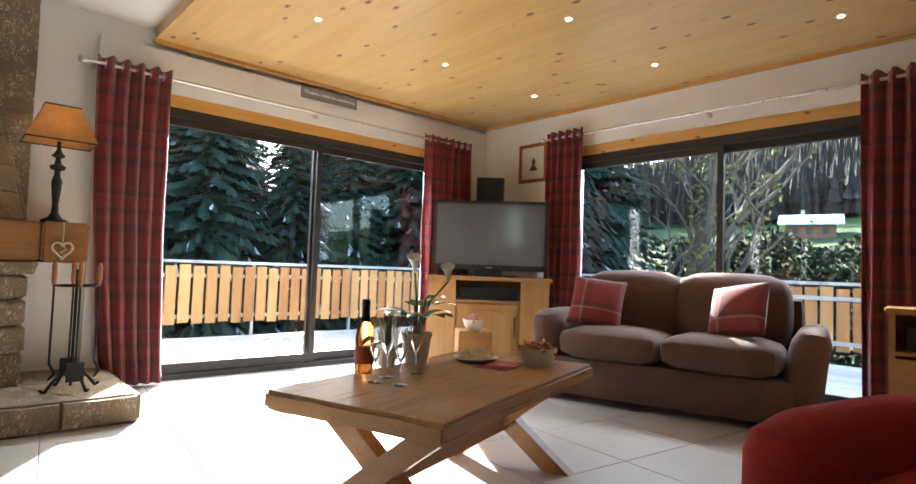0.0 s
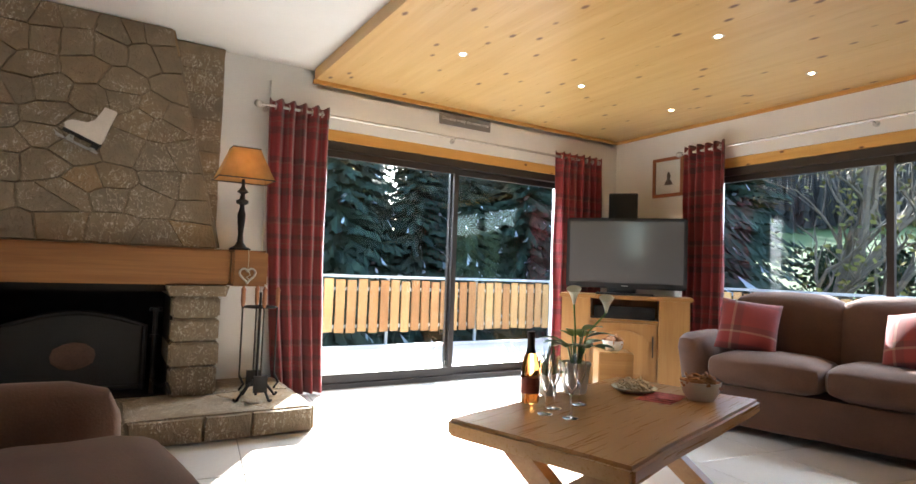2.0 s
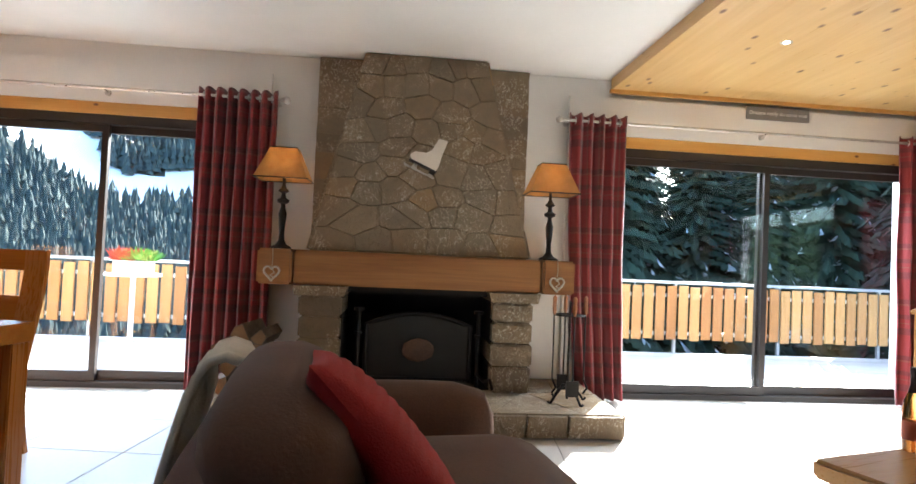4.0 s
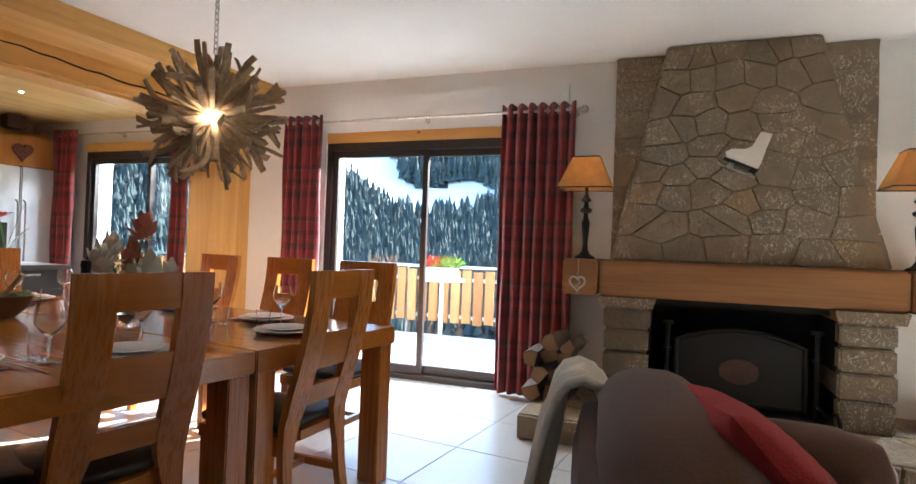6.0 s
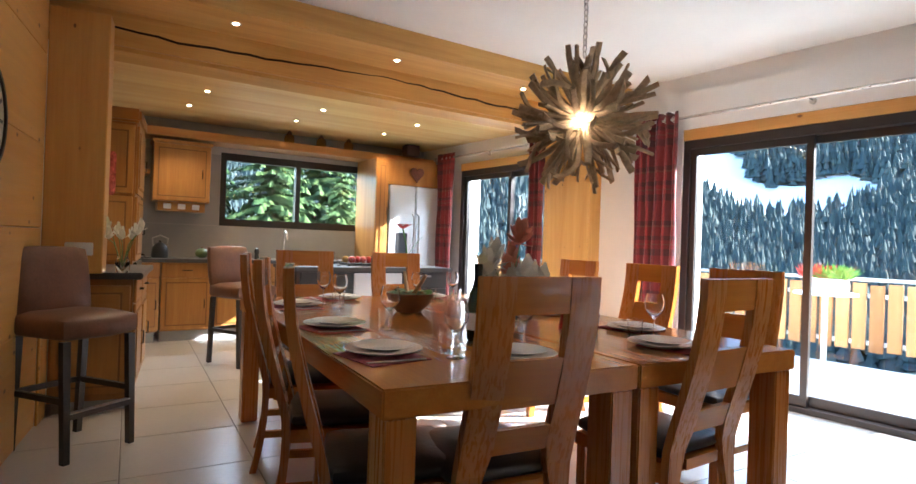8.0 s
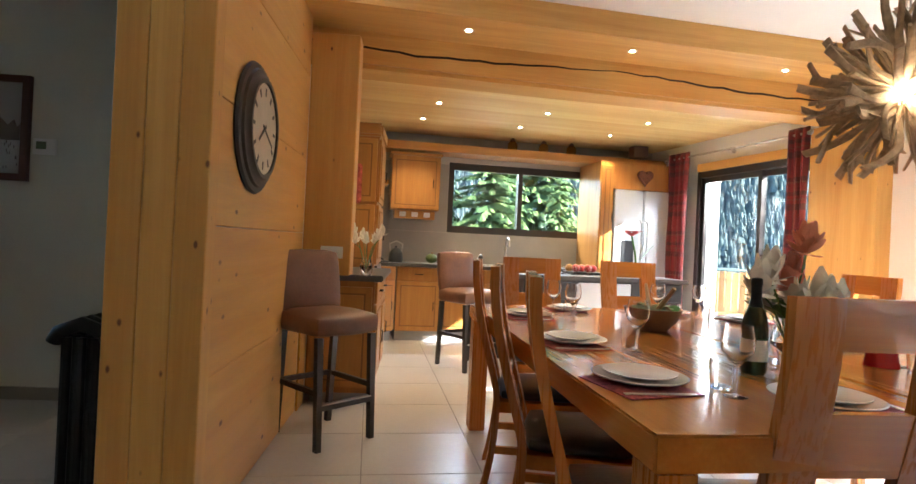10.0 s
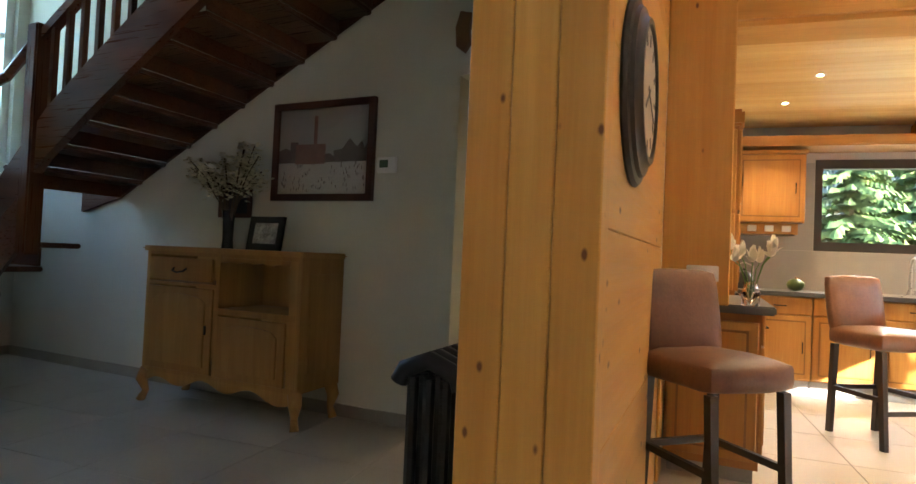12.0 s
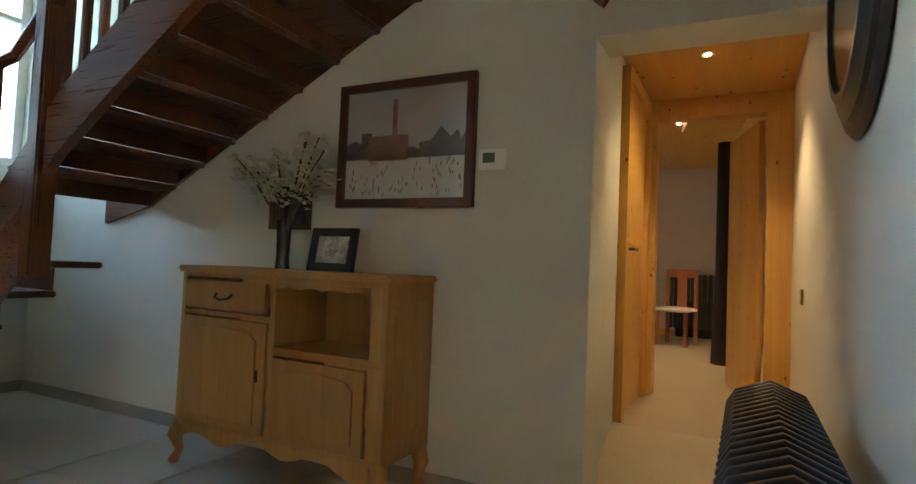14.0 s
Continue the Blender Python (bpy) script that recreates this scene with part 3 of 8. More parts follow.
for i in range(34000):
    y, z, x = rg.uniform(-12, 3.5), rg.random() ** 0.8, rg.uniform(-.8, .8)
    c = Vector((10.5 + x, y, hill(10.5, y) + z * (3.9 + 0.5 * noise.noise((y * .8, 0, 0)))))
    u = Vector((rg.gauss(0, 1), rg.gauss(0, 1), rg.gauss(0, 1))).normalized() * 0.08
    w = u.orthogonal().normalized() * 0.06
    i0 = len(vs)
    vs += [c - u, c + w, c + u, c - w]
    fs.append((i0, i0 + 1, i0 + 2, i0 + 3))
me = bpy.data.meshes.new("hedge")
me.from_pydata(vs, [], fs)
me.materials.append(leaf_mat("hedge_leaves", (0.008, 0.016, 0.006), (0.028, 0.042, 0.014)))
tagged(new("hedge", me), "dark evergreen garden hedge beyond the terrace", "hedge", kind="stuff")

hx, hy = 38.0, 7.6
ch = thing("chalet", pose(hx, hy, hill(hx, hy) - 0.3, 0, 0, 15) @ Matrix.Scale(0.36, 4), "brown wooden chalet with a snowy roof on the slope", "house")
part("wall", boxes((-3, 3, -4, 4, 0, 3.0)), plain("dark_timber_wall", (0.22, 0.11, 0.06), 0.8, vary=0.3), ch)
bm = bmesh.new()
prism(bm, [(-4.2, 2.7), (0, 4.6), (4.2, 2.7), (4.2, 3.0), (0, 4.95), (-4.2, 3.0)], 10.4, Matrix.Translation((0, -5.2, 0)))
rf = part("roof", bm, plain("snow_cover", (0.8, 0.82, 0.86), 0.7), ch, "snow-covered roof")
part("chimney", boxes((0.6, 1.2, 1, 1.6, 4.0, 5.9)), plain("grey_render", (0.4, 0.4, 0.4), 0.8), rf)
for y in (-2.4, 0.2, 2.4):
    part("window", boxes((-3.03, -2.97, y - 0.5, y + 0.5, 1.1, 2.2)), ALU, ch)

# terrace: boards, rail
deck = thing("deck", I4, "pale weathered wooden terrace boards", "terrace", kind="structure")
y = 0.44
while y < 3.1:
    part("board", boxes((-16.5, 2.9, y, y + 0.137, -0.10, -0.06)), DECK, deck)
    y += 0.142
x = -0.18
while x < 2.9:
    part("board", boxes((x, x + 0.137, -9, 0.435, -0.10, -0.06)), DECK, deck)
    x += 0.142
solid("deck_frame", boxes((-16.5, 2.9, 0.44, 3.1, -0.28, -0.105), (-0.18, 2.9, -9, 0.435, -0.28, -0.105)), BARK, "dark timber frame under the terrace", "terrace frame", kind="structure")
bm = sbox(-0.068, 0.068, -0.014, 0.014, 0.14, 0.90, 0.004, 1)
BOARD = mesh_of("board", bm, LARCH)


def railing(m, length, label):
    f = thing("railing", m, label, "railing", "terrace railings")
    part("top_rail", sbox(0, length, -0.03, 0.03, 0.93, 0.97, 0.006), GALV, f, "galvanised steel top rail")
    part("middle_rail", boxes((0, length, 0.018, 0.042, 0.74, 0.79)), GALV, f)
    part("bottom_rail", boxes((0, length, 0.018, 0.042, 0.2, 0.25)), GALV, f)
    n = int(length / 1.5)
    for i in range(n + 1):
        x = 0.05 + i * (length - 0.1) / n
        part("post", boxes((x - 0.02, x + 0.02, 0.045, 0.085, -0.06, 0.928)), GALV, f, "galvanised steel post")
    x, k = 0.12, 0
    while x < length - 0.05:
        shared("board", BOARD, f, pose(x, 0, 0.012 * math.sin(k * 2.3)))
        x += 0.172
        k += 1


railing(pose(-16.4, 3.05, 0), 19.1, "terrace railing of upright larch boards and steel")
railing(pose(2.72, -9, 0, 0, 0, 90), 11.9, "side terrace railing of upright larch boards")

# balcony table with a flower box, seen through the middle terrace door
bt = thing("bistro_table", pose(-9.1, 2.2, -0.06), "small white round bistro table on the terrace", "table")
WPAINT = plain("white_enamel", (0.8, 0.8, 0.78), 0.4, vary=0.04)
bm = bmesh.new()
lathe(bm, [(0.001, 0.85), (0.3, 0.85), (0.3, 0.875), (0.001, 0.875)], 24)
part("tabletop", bm, WPAINT, bt)
bm = bmesh.new()
cyl(bm, (0, 0, 0.02), (0, 0, 0.85), 0.028)
part("stem", bm, WPAINT, bt)
bm = bmesh.new()
lathe(bm, [(0.001, 0), (0.24, 0), (0.22, 0.03), (0.04, 0.06), (0.001, 0.06)], 20)
part("foot", bm, WPAINT, bt)
fb_ = thing("flower_trough", pose(-9.1, 2.2, 0.816), "white trough of red and green plants on the bistro table", "potted plant")
part("trough", sbox(-0.2, 0.2, -0.08, 0.08, 0, 0.15, 0.012), WPAINT, fb_)
rg = random.Random(31)
for nm_, col_, xa, xb in (("red_foliage", (0.45, 0.05, 0.03), -0.2, 0.0), ("green_foliage", (0.10, 0.28, 0.03), -0.04, 0.22)):
    vs, fs = [], []
    for k in range(260):
        p = Vector((rg.uniform(xa, xb), rg.uniform(-0.07, 0.07), 0.14))
        d = Vector((rg.gauss(0, 0.6), rg.gauss(0, 0.6), rg.uniform(0.4, 1.2))).normalized() * rg.uniform(0.08, 0.2)
        w = d.orthogonal().normalized() * 0.012
        i0 = len(vs)
        vs += [p - w * 0.4, p + d * 0.55 + w, p + d, p + d * 0.5 - w]
        fs.append((i0, i0 + 1, i0 + 2, i0 + 3))
    me = bpy.data.meshes.new(nm_)
    me.from_pydata(vs, [], fs)
    me.materials.append(plain(nm_ + "_leaf", col_, 0.6, vary=0.3))
    shared("foliage", me, fb_)
# ---------- curtains ----------
def curtain(x0, x1, m, label, zt=2.43, z0=0.02, spread=1.0, seed=0, lean=0.0):
    """Hung on eyelets: folds along x, closing a little towards the top; lean shifts the hem sideways."""
    rg = random.Random(seed)
    c = thing("curtain", m, label, "curtain", "tartan curtains")
    bm = bmesh.new()
    uv = bm.loops.layers.uv.new("uv")
    nx, nz = 72, 22
    folds = max(3, round((x1 - x0) / 0.095))
    grid, us = [], []
    ph = rg.uniform(0, 6)
    for j in range(nz + 1):
        v = j / nz
        z = z0 + (zt - z0) * v
        row, arc, last = [], 0.0, None
        urow = []
        for i in range(nx + 1):
            u = i / nx
            w = 1 + (spread - 1) * (1 - v) ** 1.5
            xc = (x0 + x1) / 2 + (u - 0.5) * (x1 - x0) * w + lean * (1 - v) ** 2
            amp = 0.042 * (1 + 0.25 * math.sin(u * 9 + v * 3 + ph)) * (1 - 0.15 * v)
            y = amp * math.sin(2 * math.pi * folds * u + 0.5 * math.sin(3 * v + ph)) + 0.008 * math.sin(14 * v + u * 20)
            p = Vector((xc, y, z + (0.012 * math.cos(2 * math.pi * folds * u) if j == nz else 0)))
            if last is not None:
                arc += max((p - last).length, 0.012)
            last = p
            row.append(bm.verts.new(p))
            urow.append(arc)
        grid.append(row)
        us.append(urow)
    for j in range(nz):
        for i in range(nx):
            f = bm.faces.new((grid[j][i], grid[j][i + 1], grid[j + 1][i + 1], grid[j + 1][i]))
            for lp, (a, b) in zip(f.loops, ((j, i), (j, i + 1), (j + 1, i + 1), (j + 1, i))):
                lp[uv].uv = (us[nz // 2][b], grid[a][b].co.z)
    cloth = part("cloth", bm, TARTAN, c, smooth=True)
    sol = cloth.modifiers.new("thick", "SOLIDIFY")
    sol.thickness = 0.004
    bm = bmesh.new()
    tube(bm, [(0, 0.026 * math.cos(2 * math.pi * k / 14), 0.026 * math.sin(2 * math.pi * k / 14)) for k in range(15)], 0.005, 5)
    ring = mesh_of("eyelet", bm, STEEL)
    for i in range(folds):
        shared("eyelet", ring, c, pose(x0 + (x1 - x0) * (i + 0.5) / folds + 0.012 * math.sin(i), 0, zt - 0.055))
    return c


def curtain_rod(m, x0, x1, label):
    r = thing("curtain_rod", m, label, "curtain rod", "steel curtain rods")
    bm = bmesh.new()
    cyl(bm, (x0, 0, 2.375), (x1, 0, 2.375), 0.0125, seg=12)
    part("rod", bm, STEEL, r, smooth=True)
    for x, s in ((x0, -1), (x1, 1)):
        bm = bmesh.new()
        ball(bm, (x + s * 0.03, 0, 2.375), 0.032, 2)
        cyl(bm, (x - s * 0.012, 0, 2.375), (x + s * 0.006, 0, 2.375), 0.02)
        part("finial", bm, STEEL, r, smooth=True)
    for x in (x0 + 0.05, (x0 + x1) / 2, x1 - 0.05):
        bm = bmesh.new()
        cyl(bm, (x, 0, 2.375), (x, 0.088, 2.36), 0.007)
        cyl(bm, (x, 0.08, 2.36), (x, 0.098, 2.36), 0.024)
        part("bracket", bm, STEEL, r)


R_A = pose(0, -0.036, 0)
curtain_rod(R_A, -4.72, -1.02, "brushed steel curtain rod over the terrace door")
curtain(-4.66, -4.16, R_A, "floor-length red tartan wool curtain drawn aside", seed=1, spread=0.82, lean=0.1)
curtain(-1.58, -0.90, R_A, "floor-length red tartan wool curtain drawn aside", seed=2)
curtain_rod(R_A, -9.82, -7.04, "brushed steel curtain rod over the dining door")
curtain(-7.70, -7.08, R_A, "floor-length red tartan wool curtain drawn aside", seed=3)
curtain(-9.92, -9.48, R_A, "floor-length red tartan wool curtain drawn aside", seed=4)
curtain_rod(R_A, -13.25, -10.98 - 0.15, "brushed steel curtain rod over the kitchen door")
curtain(-13.22, -12.84, R_A, "floor-length red tartan wool curtain drawn aside", seed=5)
curtain(-11.38, -11.14, R_A, "floor-length red tartan wool curtain drawn aside", seed=6)
R_B = pose(XB - 0.14, 0, 0, 0, 0, -90)
curtain_rod(R_B, 0.96, 4.42, "brushed steel curtain rod behind the sofa")
curtain(1.0, 1.46, R_B, "red tartan wool curtain behind the sofa", seed=7)
curtain(3.80, 4.40, R_B, "red tartan wool curtain behind the sofa", seed=8)

# ---------- fireplace ----------
def stone_mat():
    m, nt, b = nodes_of("rough_field_stone", 0.85)
    v = coords(nt)
    i = nt.nodes.new("ShaderNodeObjectInfo")
    base = ramp(nt, i.outputs["Random"], [(0, (0.25, 0.18, 0.105)), (0.35, (0.31, 0.235, 0.145)), (0.65, (0.225, 0.175, 0.115)), (0.85, (0.34, 0.22, 0.10)), (1, (0.28, 0.22, 0.145))])
    n1 = tex_noise(nt, v, 7, 8, 0.65)
    col = mixc(nt, ramp(nt, n1, [(0.3, (0.0, 0.0, 0.0)), (0.7, (0.8, 0.8, 0.8))]), mixc(nt, 0.45, base, (0.10, 0.085, 0.07)), base)
    ch = tex_noise(nt, coords(nt, (1.6, 1.6, 1), (0.0, 0.5, 0)), 21, 1.5, 0.5, 1.4)
    zone = tex_noise(nt, v, 3.5, 2)
    k = mathn(nt, "MULTIPLY", ramp(nt, ch, [(0.545, (0, 0, 0)), (0.57, (1, 1, 1)), (0.60, (0, 0, 0))]), ramp(nt, zone, [(0.44, (0, 0, 0)), (0.52, (1, 1, 1))]))
    col = mixc(nt, k, col, (0.66, 0.61, 0.50))
    nt.links.new(col, b.inputs["Base Color"])
    bump(nt, b, mathn(nt, "ADD", n1, mathn(nt, "MULTIPLY", ch, 0.3)), 0.8, 0.03)
    return m


STONE = stone_mat()
MORTAR = plain("brown_mortar", (0.24, 0.19, 0.125), 0.95, vary=0.2, bumps=0.4, fine=40)
FPX = -5.89
fp = thing("fireplace", pose(FPX, 0, 0), "open fireplace of rough field stone with an oak mantel beam", "fireplace")
# core
bm = bmesh.new()
ring = []
for z, hw, y in ((1.17, 0.82, -0.42), (2.785, 0.475, -0.12)):
    ring.append([bm.verts.new(p) for p in ((-hw, 0.06, z), (-hw, y, z), (hw, y, z), (hw, 0.06, z))])
a, b = ring
for i in range(4):
    bm.faces.new((a[i], a[(i + 1) % 4], b[(i + 1) % 4], b[i]))
bm.faces.new(a[::-1]), bm.faces.new(b)
hood = part("hood", bm, MORTAR, fp, "tapering stone chimney hood")
part("back_slab", boxes((-0.88, 0.88, 0.062, 0.118, 1.175, 2.786)), MORTAR, fp, "stone slab behind the hood")


def stone_field(parent, corner, n, rows, cols, rg, depth=0.03, gap=0.003):
    """Uneven fitted stones over a four-cornered face; corner(u, v) gives a point of it. Each is the part of the face nearest to its own seed."""
    wide, high = (corner(1, 0.5) - corner(0, 0.5)).length, (corner(0.5, 1) - corner(0.5, 0)).length
    seeds = []
    for r in range(rows):
        nc = max(1, cols + (rg.choice((-1, 0, 0, 1)) if cols > 1 else 0))
        for c in range(nc):
            seeds.append(((c + 0.5 + (rg.uniform(-.36, .36) if nc > 1 else 0)) / nc * wide, (r + 0.5 + rg.uniform(-.34, .34)) / rows * high * 1.35))
    for k, (sx, sy) in enumerate(seeds):
        poly = [(0, 0), (wide, 0), (wide, high * 1.35), (0, high * 1.35)]
        for j, (tx_, ty_) in enumerate(seeds):
            if j == k:
                continue
            nx_, ny_ = tx_ - sx, ty_ - sy
            lim = (tx_ * tx_ + ty_ * ty_ - sx * sx - sy * sy) / 2
            cut = []
            for (ax, ay), (bx_, by_) in zip(poly, poly[1:] + poly[:1]):
                da, db = ax * nx_ + ay * ny_ - lim, bx_ * nx_ + by_ * ny_ - lim
                if da <= 0:
                    cut.append((ax, ay))
                if da * db < 0:
                    f = da / (da - db)
                    cut.append((ax + (bx_ - ax) * f, ay + (by_ - ay) * f))
            poly = cut
            if len(poly) < 3:
                break
        if len(poly) < 3:
            continue
        pts = [corner(x / wide, y / (high * 1.35)) for x, y in poly]
        cc = sum(pts, Vector()) / len(pts)
        ring = []
        for p, q in zip(pts, pts[1:] + pts[:1]):
            ring.append(p + (cc - p).normalized() * (gap + rg.uniform(0, 0.004)))
            if (q - p).length > 0.08:
                ring.append(p.lerp(q, rg.uniform(0.4, 0.6)) + (cc - p).normalized() * (gap + rg.uniform(0, 0.008)))
        d = depth * rg.uniform(0.75, 1.15)
        bm = bmesh.new()
        low = [bm.verts.new(p) for p in ring]
        mid_ = [bm.verts.new(p + n * d * 0.8) for p in ring]
        top = [bm.verts.new(cc + (p - cc) * 0.955 + n * d * rg.uniform(0.97, 1.06)) for p in ring]
        hub = bm.verts.new(cc + n * d * 1.05)
        m_ = len(ring)
        for i in range(m_):
            e = (i + 1) % m_
            bm.faces.new((low[i], low[e], mid_[e], mid_[i]))
            bm.faces.new((mid_[i], mid_[e], top[e], top[i]))
            bm.faces.new((top[i], top[e], hub))
        part("stone", bm, STONE, parent)


rg = random.Random(3)


def hood_face(u, v):
    hw = 0.835 + (0.49 - 0.835) * v
    return Vector((-hw + 2 * hw * u, -0.42 + 0.30 * v - 0.002, 1.175 + (2.783 - 1.175) * v))


stone_field(hood, hood_face, Vector((0, -1, 0.1)).normalized(), 9, 6, rg, 0.022, 0.001)
for s in (-1, 1):
    stone_field(hood, lambda u, v, s=s: Vector((s * (0.825 + (0.48 - 0.825) * v), -0.42 + 0.30 * v + u * (0.47 - 0.30 * v), 1.175 + 1.608 * v)), Vector((s, 0, 0.15)).normalized(), 7, 1, rg, 0.03)
    stone_field(fp, lambda u, v, s=s: Vector((s * (0.87 - 0.34 * v + u * (0.02 + 0.34 * v)), 0.058, 1.18 + 1.6 * v)), Vector((0, -1, 0)), 8, 1, rg, 0.012, 0.001)
# columns, hearth, firebox
for s in (-1, 1):
    x0, x1 = sorted((s * 0.86, s * 0.57))
    col = part("column", boxes((x0 + 0.02, x1 - 0.02, -0.46, 0.117, 0.16, 0.9)), MORTAR, fp, "stone side column")
    z = 0.165
    for k, h in enumerate((0.2, 0.17, 0.16, 0.15)):
        o = rg.uniform(-0.01, 0.015)
        bm = sbox(x0 - o, x1 + o, -0.5 - rg.uniform(0, 0.02), 0.05, z, z + h - 0.008, 0.014, 2)
        part("stone", bm, STONE, col)
        z += h
    bm = bmesh.new()
    prism(bm, [(x0 - 0.03, z), (x1 + 0.03, z), (x1 + 0.05, 0.915), (x0 - 0.05, 0.915)], 0.62, Matrix.Translation((0, -0.57, 0)))
    soften(bm, 0.015)
    part("corbel", bm, STONE, col, "rough stone corbel")
SOOT = plain("sooty_black", (0.012, 0.011, 0.01), 0.95, vary=0.3)
for nm_, b_ in (("firebox_back", (-0.6, 0.6, 0.06, 0.117, 0.162, 0.92)), ("firebox_top", (-0.6, 0.6, -0.4, 0.06, 0.87, 0.915)), ("firebox_side", (-0.585, -0.56, -0.4, 0.06, 0.162, 0.87)), ("firebox_side", (0.56, 0.585, -0.4, 0.06, 0.162, 0.87)), ("firebox_floor", (-0.56, 0.56, -0.4, 0.06, 0.161, 0.17))):
    part(nm_, boxes(b_), SOOT, fp, "soot-blackened")
part("hearth", boxes((-1.33, 1.37, -1.04, 0.118, 0.004, 0.15)), MORTAR, fp, "raised stone hearth")
stone_field(fp, lambda u, v: Vector((-1.34 + 2.72 * u, -1.045, 0.006 + 0.15 * v)), Vector((0, -1, 0)), 1, 7, rg, 0.035, 0.006)
stone_field(fp, lambda u, v: Vector((1.372, -1.04 + 1.1 * u, 0.006 + 0.15 * v)), Vector((1, 0, 0)), 1, 3, rg, 0.03, 0.006)
stone_field(fp, lambda u, v: Vector((-1.335 + 2.7 * u, -1.05 + 1.05 * v, 0.151)), Vector((0, 0, 1)), 2, 7, rg, 0.012, 0.005)
OLDOAK = wood("old_oak_mantel", (0.40, 0.19, 0.06), (0.24, 0.10, 0.03), "x", 0.5, knots=0.3)
part("mantel_beam", sbox(-0.91, 0.91, -0.555, -0.3, 0.92, 1.17, 0.015), OLDOAK, fp, "heavy oak mantel beam")
for s in (-1, 1):
    x0, x1 = sorted((s * 1.16, s * 0.915))
    part("mantel_end", sbox(x0, x1, -0.58, 0.11, 0.918, 1.172, 0.015), OLDOAK, fp, "square oak end block")
BLACKIRON = plain("black_wrought_iron", (0.02, 0.018, 0.017), 0.5, 0.6, vary=0.3, bumps=0.4, fine=50)
scr = thing("fire_screen", pose(FPX + 0.02, -0.32, 0.17), "black iron fire screen with an arched top and andirons", "fire screen")
bm = bmesh.new()
arch = [(-0.40, 0.0)] + [(-0.40 + 0.8 * i / 12, 0.43 + 0.09 * math.sin(math.pi * i / 12)) for i in range(13)] + [(0.40, 0.0)]
tube(bm, [(x, 0, z + 0.03) for x, z in arch], 0.018, 8)
tube(bm, [(-0.4, 0, 0.05), (0.4, 0, 0.05)], 0.015, 8)
part("frame", bm, BLACKIRON, scr, smooth=True)
bm = bmesh.new()
prism(bm, [(x * 0.97, z + 0.03) for x, z in arch], 0.006, Matrix.Translation((0, 0.012, 0)))
part("panel", bm, plain("iron_mesh_panel", (0.03, 0.028, 0.026), 0.6, 0.4, bumps=0.6, fine=120), scr, "dark iron panel")
bm = bmesh.new()
ball(bm, (0.0, -0.015, 0.27), 0.13, 2, (1, 0.12, 0.7))
part("boss", bm, plain("rusty_relief", (0.10, 0.05, 0.03), 0.7, vary=0.4), scr, "rusty cast relief")
for s in (-1, 1):
    bm = bmesh.new()
    cyl(bm, (s * 0.46, -0.02, 0.0), (s * 0.46, -0.02, 0.56), 0.016)
    cyl(bm, (s * 0.46, -0.02, 0.56), (s * 0.46, -0.02, 0.585), 0.04)
    cyl(bm, (s * 0.46, -0.02, 0.38), (s * 0.46, -0.02, 0.40), 0.03)
    tube(bm, [(s * 0.46, -0.02, 0.1), (s * 0.5, -0.1, 0.06), (s * 0.54, -0.18, 0.09), (s * 0.56, -0.2, 0.02)], 0.012)
    part("andiron", bm, BLACKIRON, scr)


def table_lamp(x, y, z, label):
    l = thing("table_lamp", pose(x, y, z), label, "table lamp", "mantel lamps")
    bm = bmesh.new()
    lathe(bm, [(0.075, 0), (0.075, 0.012), (0.04, 0.03), (0.022, 0.06), (0.018, 0.12), (0.026, 0.2), (0.03, 0.26), (0.018, 0.30), (0.016, 0.33), (0.04, 0.34), (0.045, 0.36), (0.02, 0.375), (0.014, 0.41), (0.04, 0.425), (0.02, 0.45), (0.012, 0.47), (0.012, 0.52)], 16)
    part("base", bm, BLACKIRON, l, "turned black metal lamp base", True)
    bm = bmesh.new()
    lo, hi = 0.19, 0.095
    a = [bm.verts.new((sx * lo, sy * lo * 0.8, 0.51)) for sx, sy in ((-1, -1), (1, -1), (1, 1), (-1, 1))]
    b = [bm.verts.new((sx * hi, sy * hi * 0.8, 0.74)) for sx, sy in ((-1, -1), (1, -1), (1, 1), (-1, 1))]
    for i in range(4):
        bm.faces.new((a[i], a[(i + 1) % 4], b[(i + 1) % 4], b[i]))
    sh = part("shade", bm, SHADE, l, "amber parchment lampshade")
    for w, z0 in ((lo, 0.51), (hi, 0.74)):
        bm = bmesh.new()
        tube(bm, [(-w, -w * .8, z0), (w, -w * .8, z0), (w, w * .8, z0), (-w, w * .8, z0), (-w, -w * .8, z0)], 0.005, 5)
        part("shade_rim", bm, BLACKIRON, sh, "dark rim")
    bm = bmesh.new()
    ball(bm, (0, 0, 0.61), 0.032, 2)
    part("bulb", bm, glow("warm_bulb", (1.0, 0.55, 0.16), 4.5), l, "glowing bulb", True)


SHADE, _nt, _b = nodes_of("amber_parchment", 0.7)
_v = coords(_nt)
_nt.links.new(ramp(_nt, tex_noise(_nt, _v, 16, 5), [(0.3, (0.30, 0.15, 0.05)), (0.7, (0.44, 0.24, 0.09))]), _b.inputs["Base Color"])
_tl = _nt.nodes.new("ShaderNodeBsdfTranslucent")
_tl.inputs[0].default_value = (0.55, 0.30, 0.09, 1)
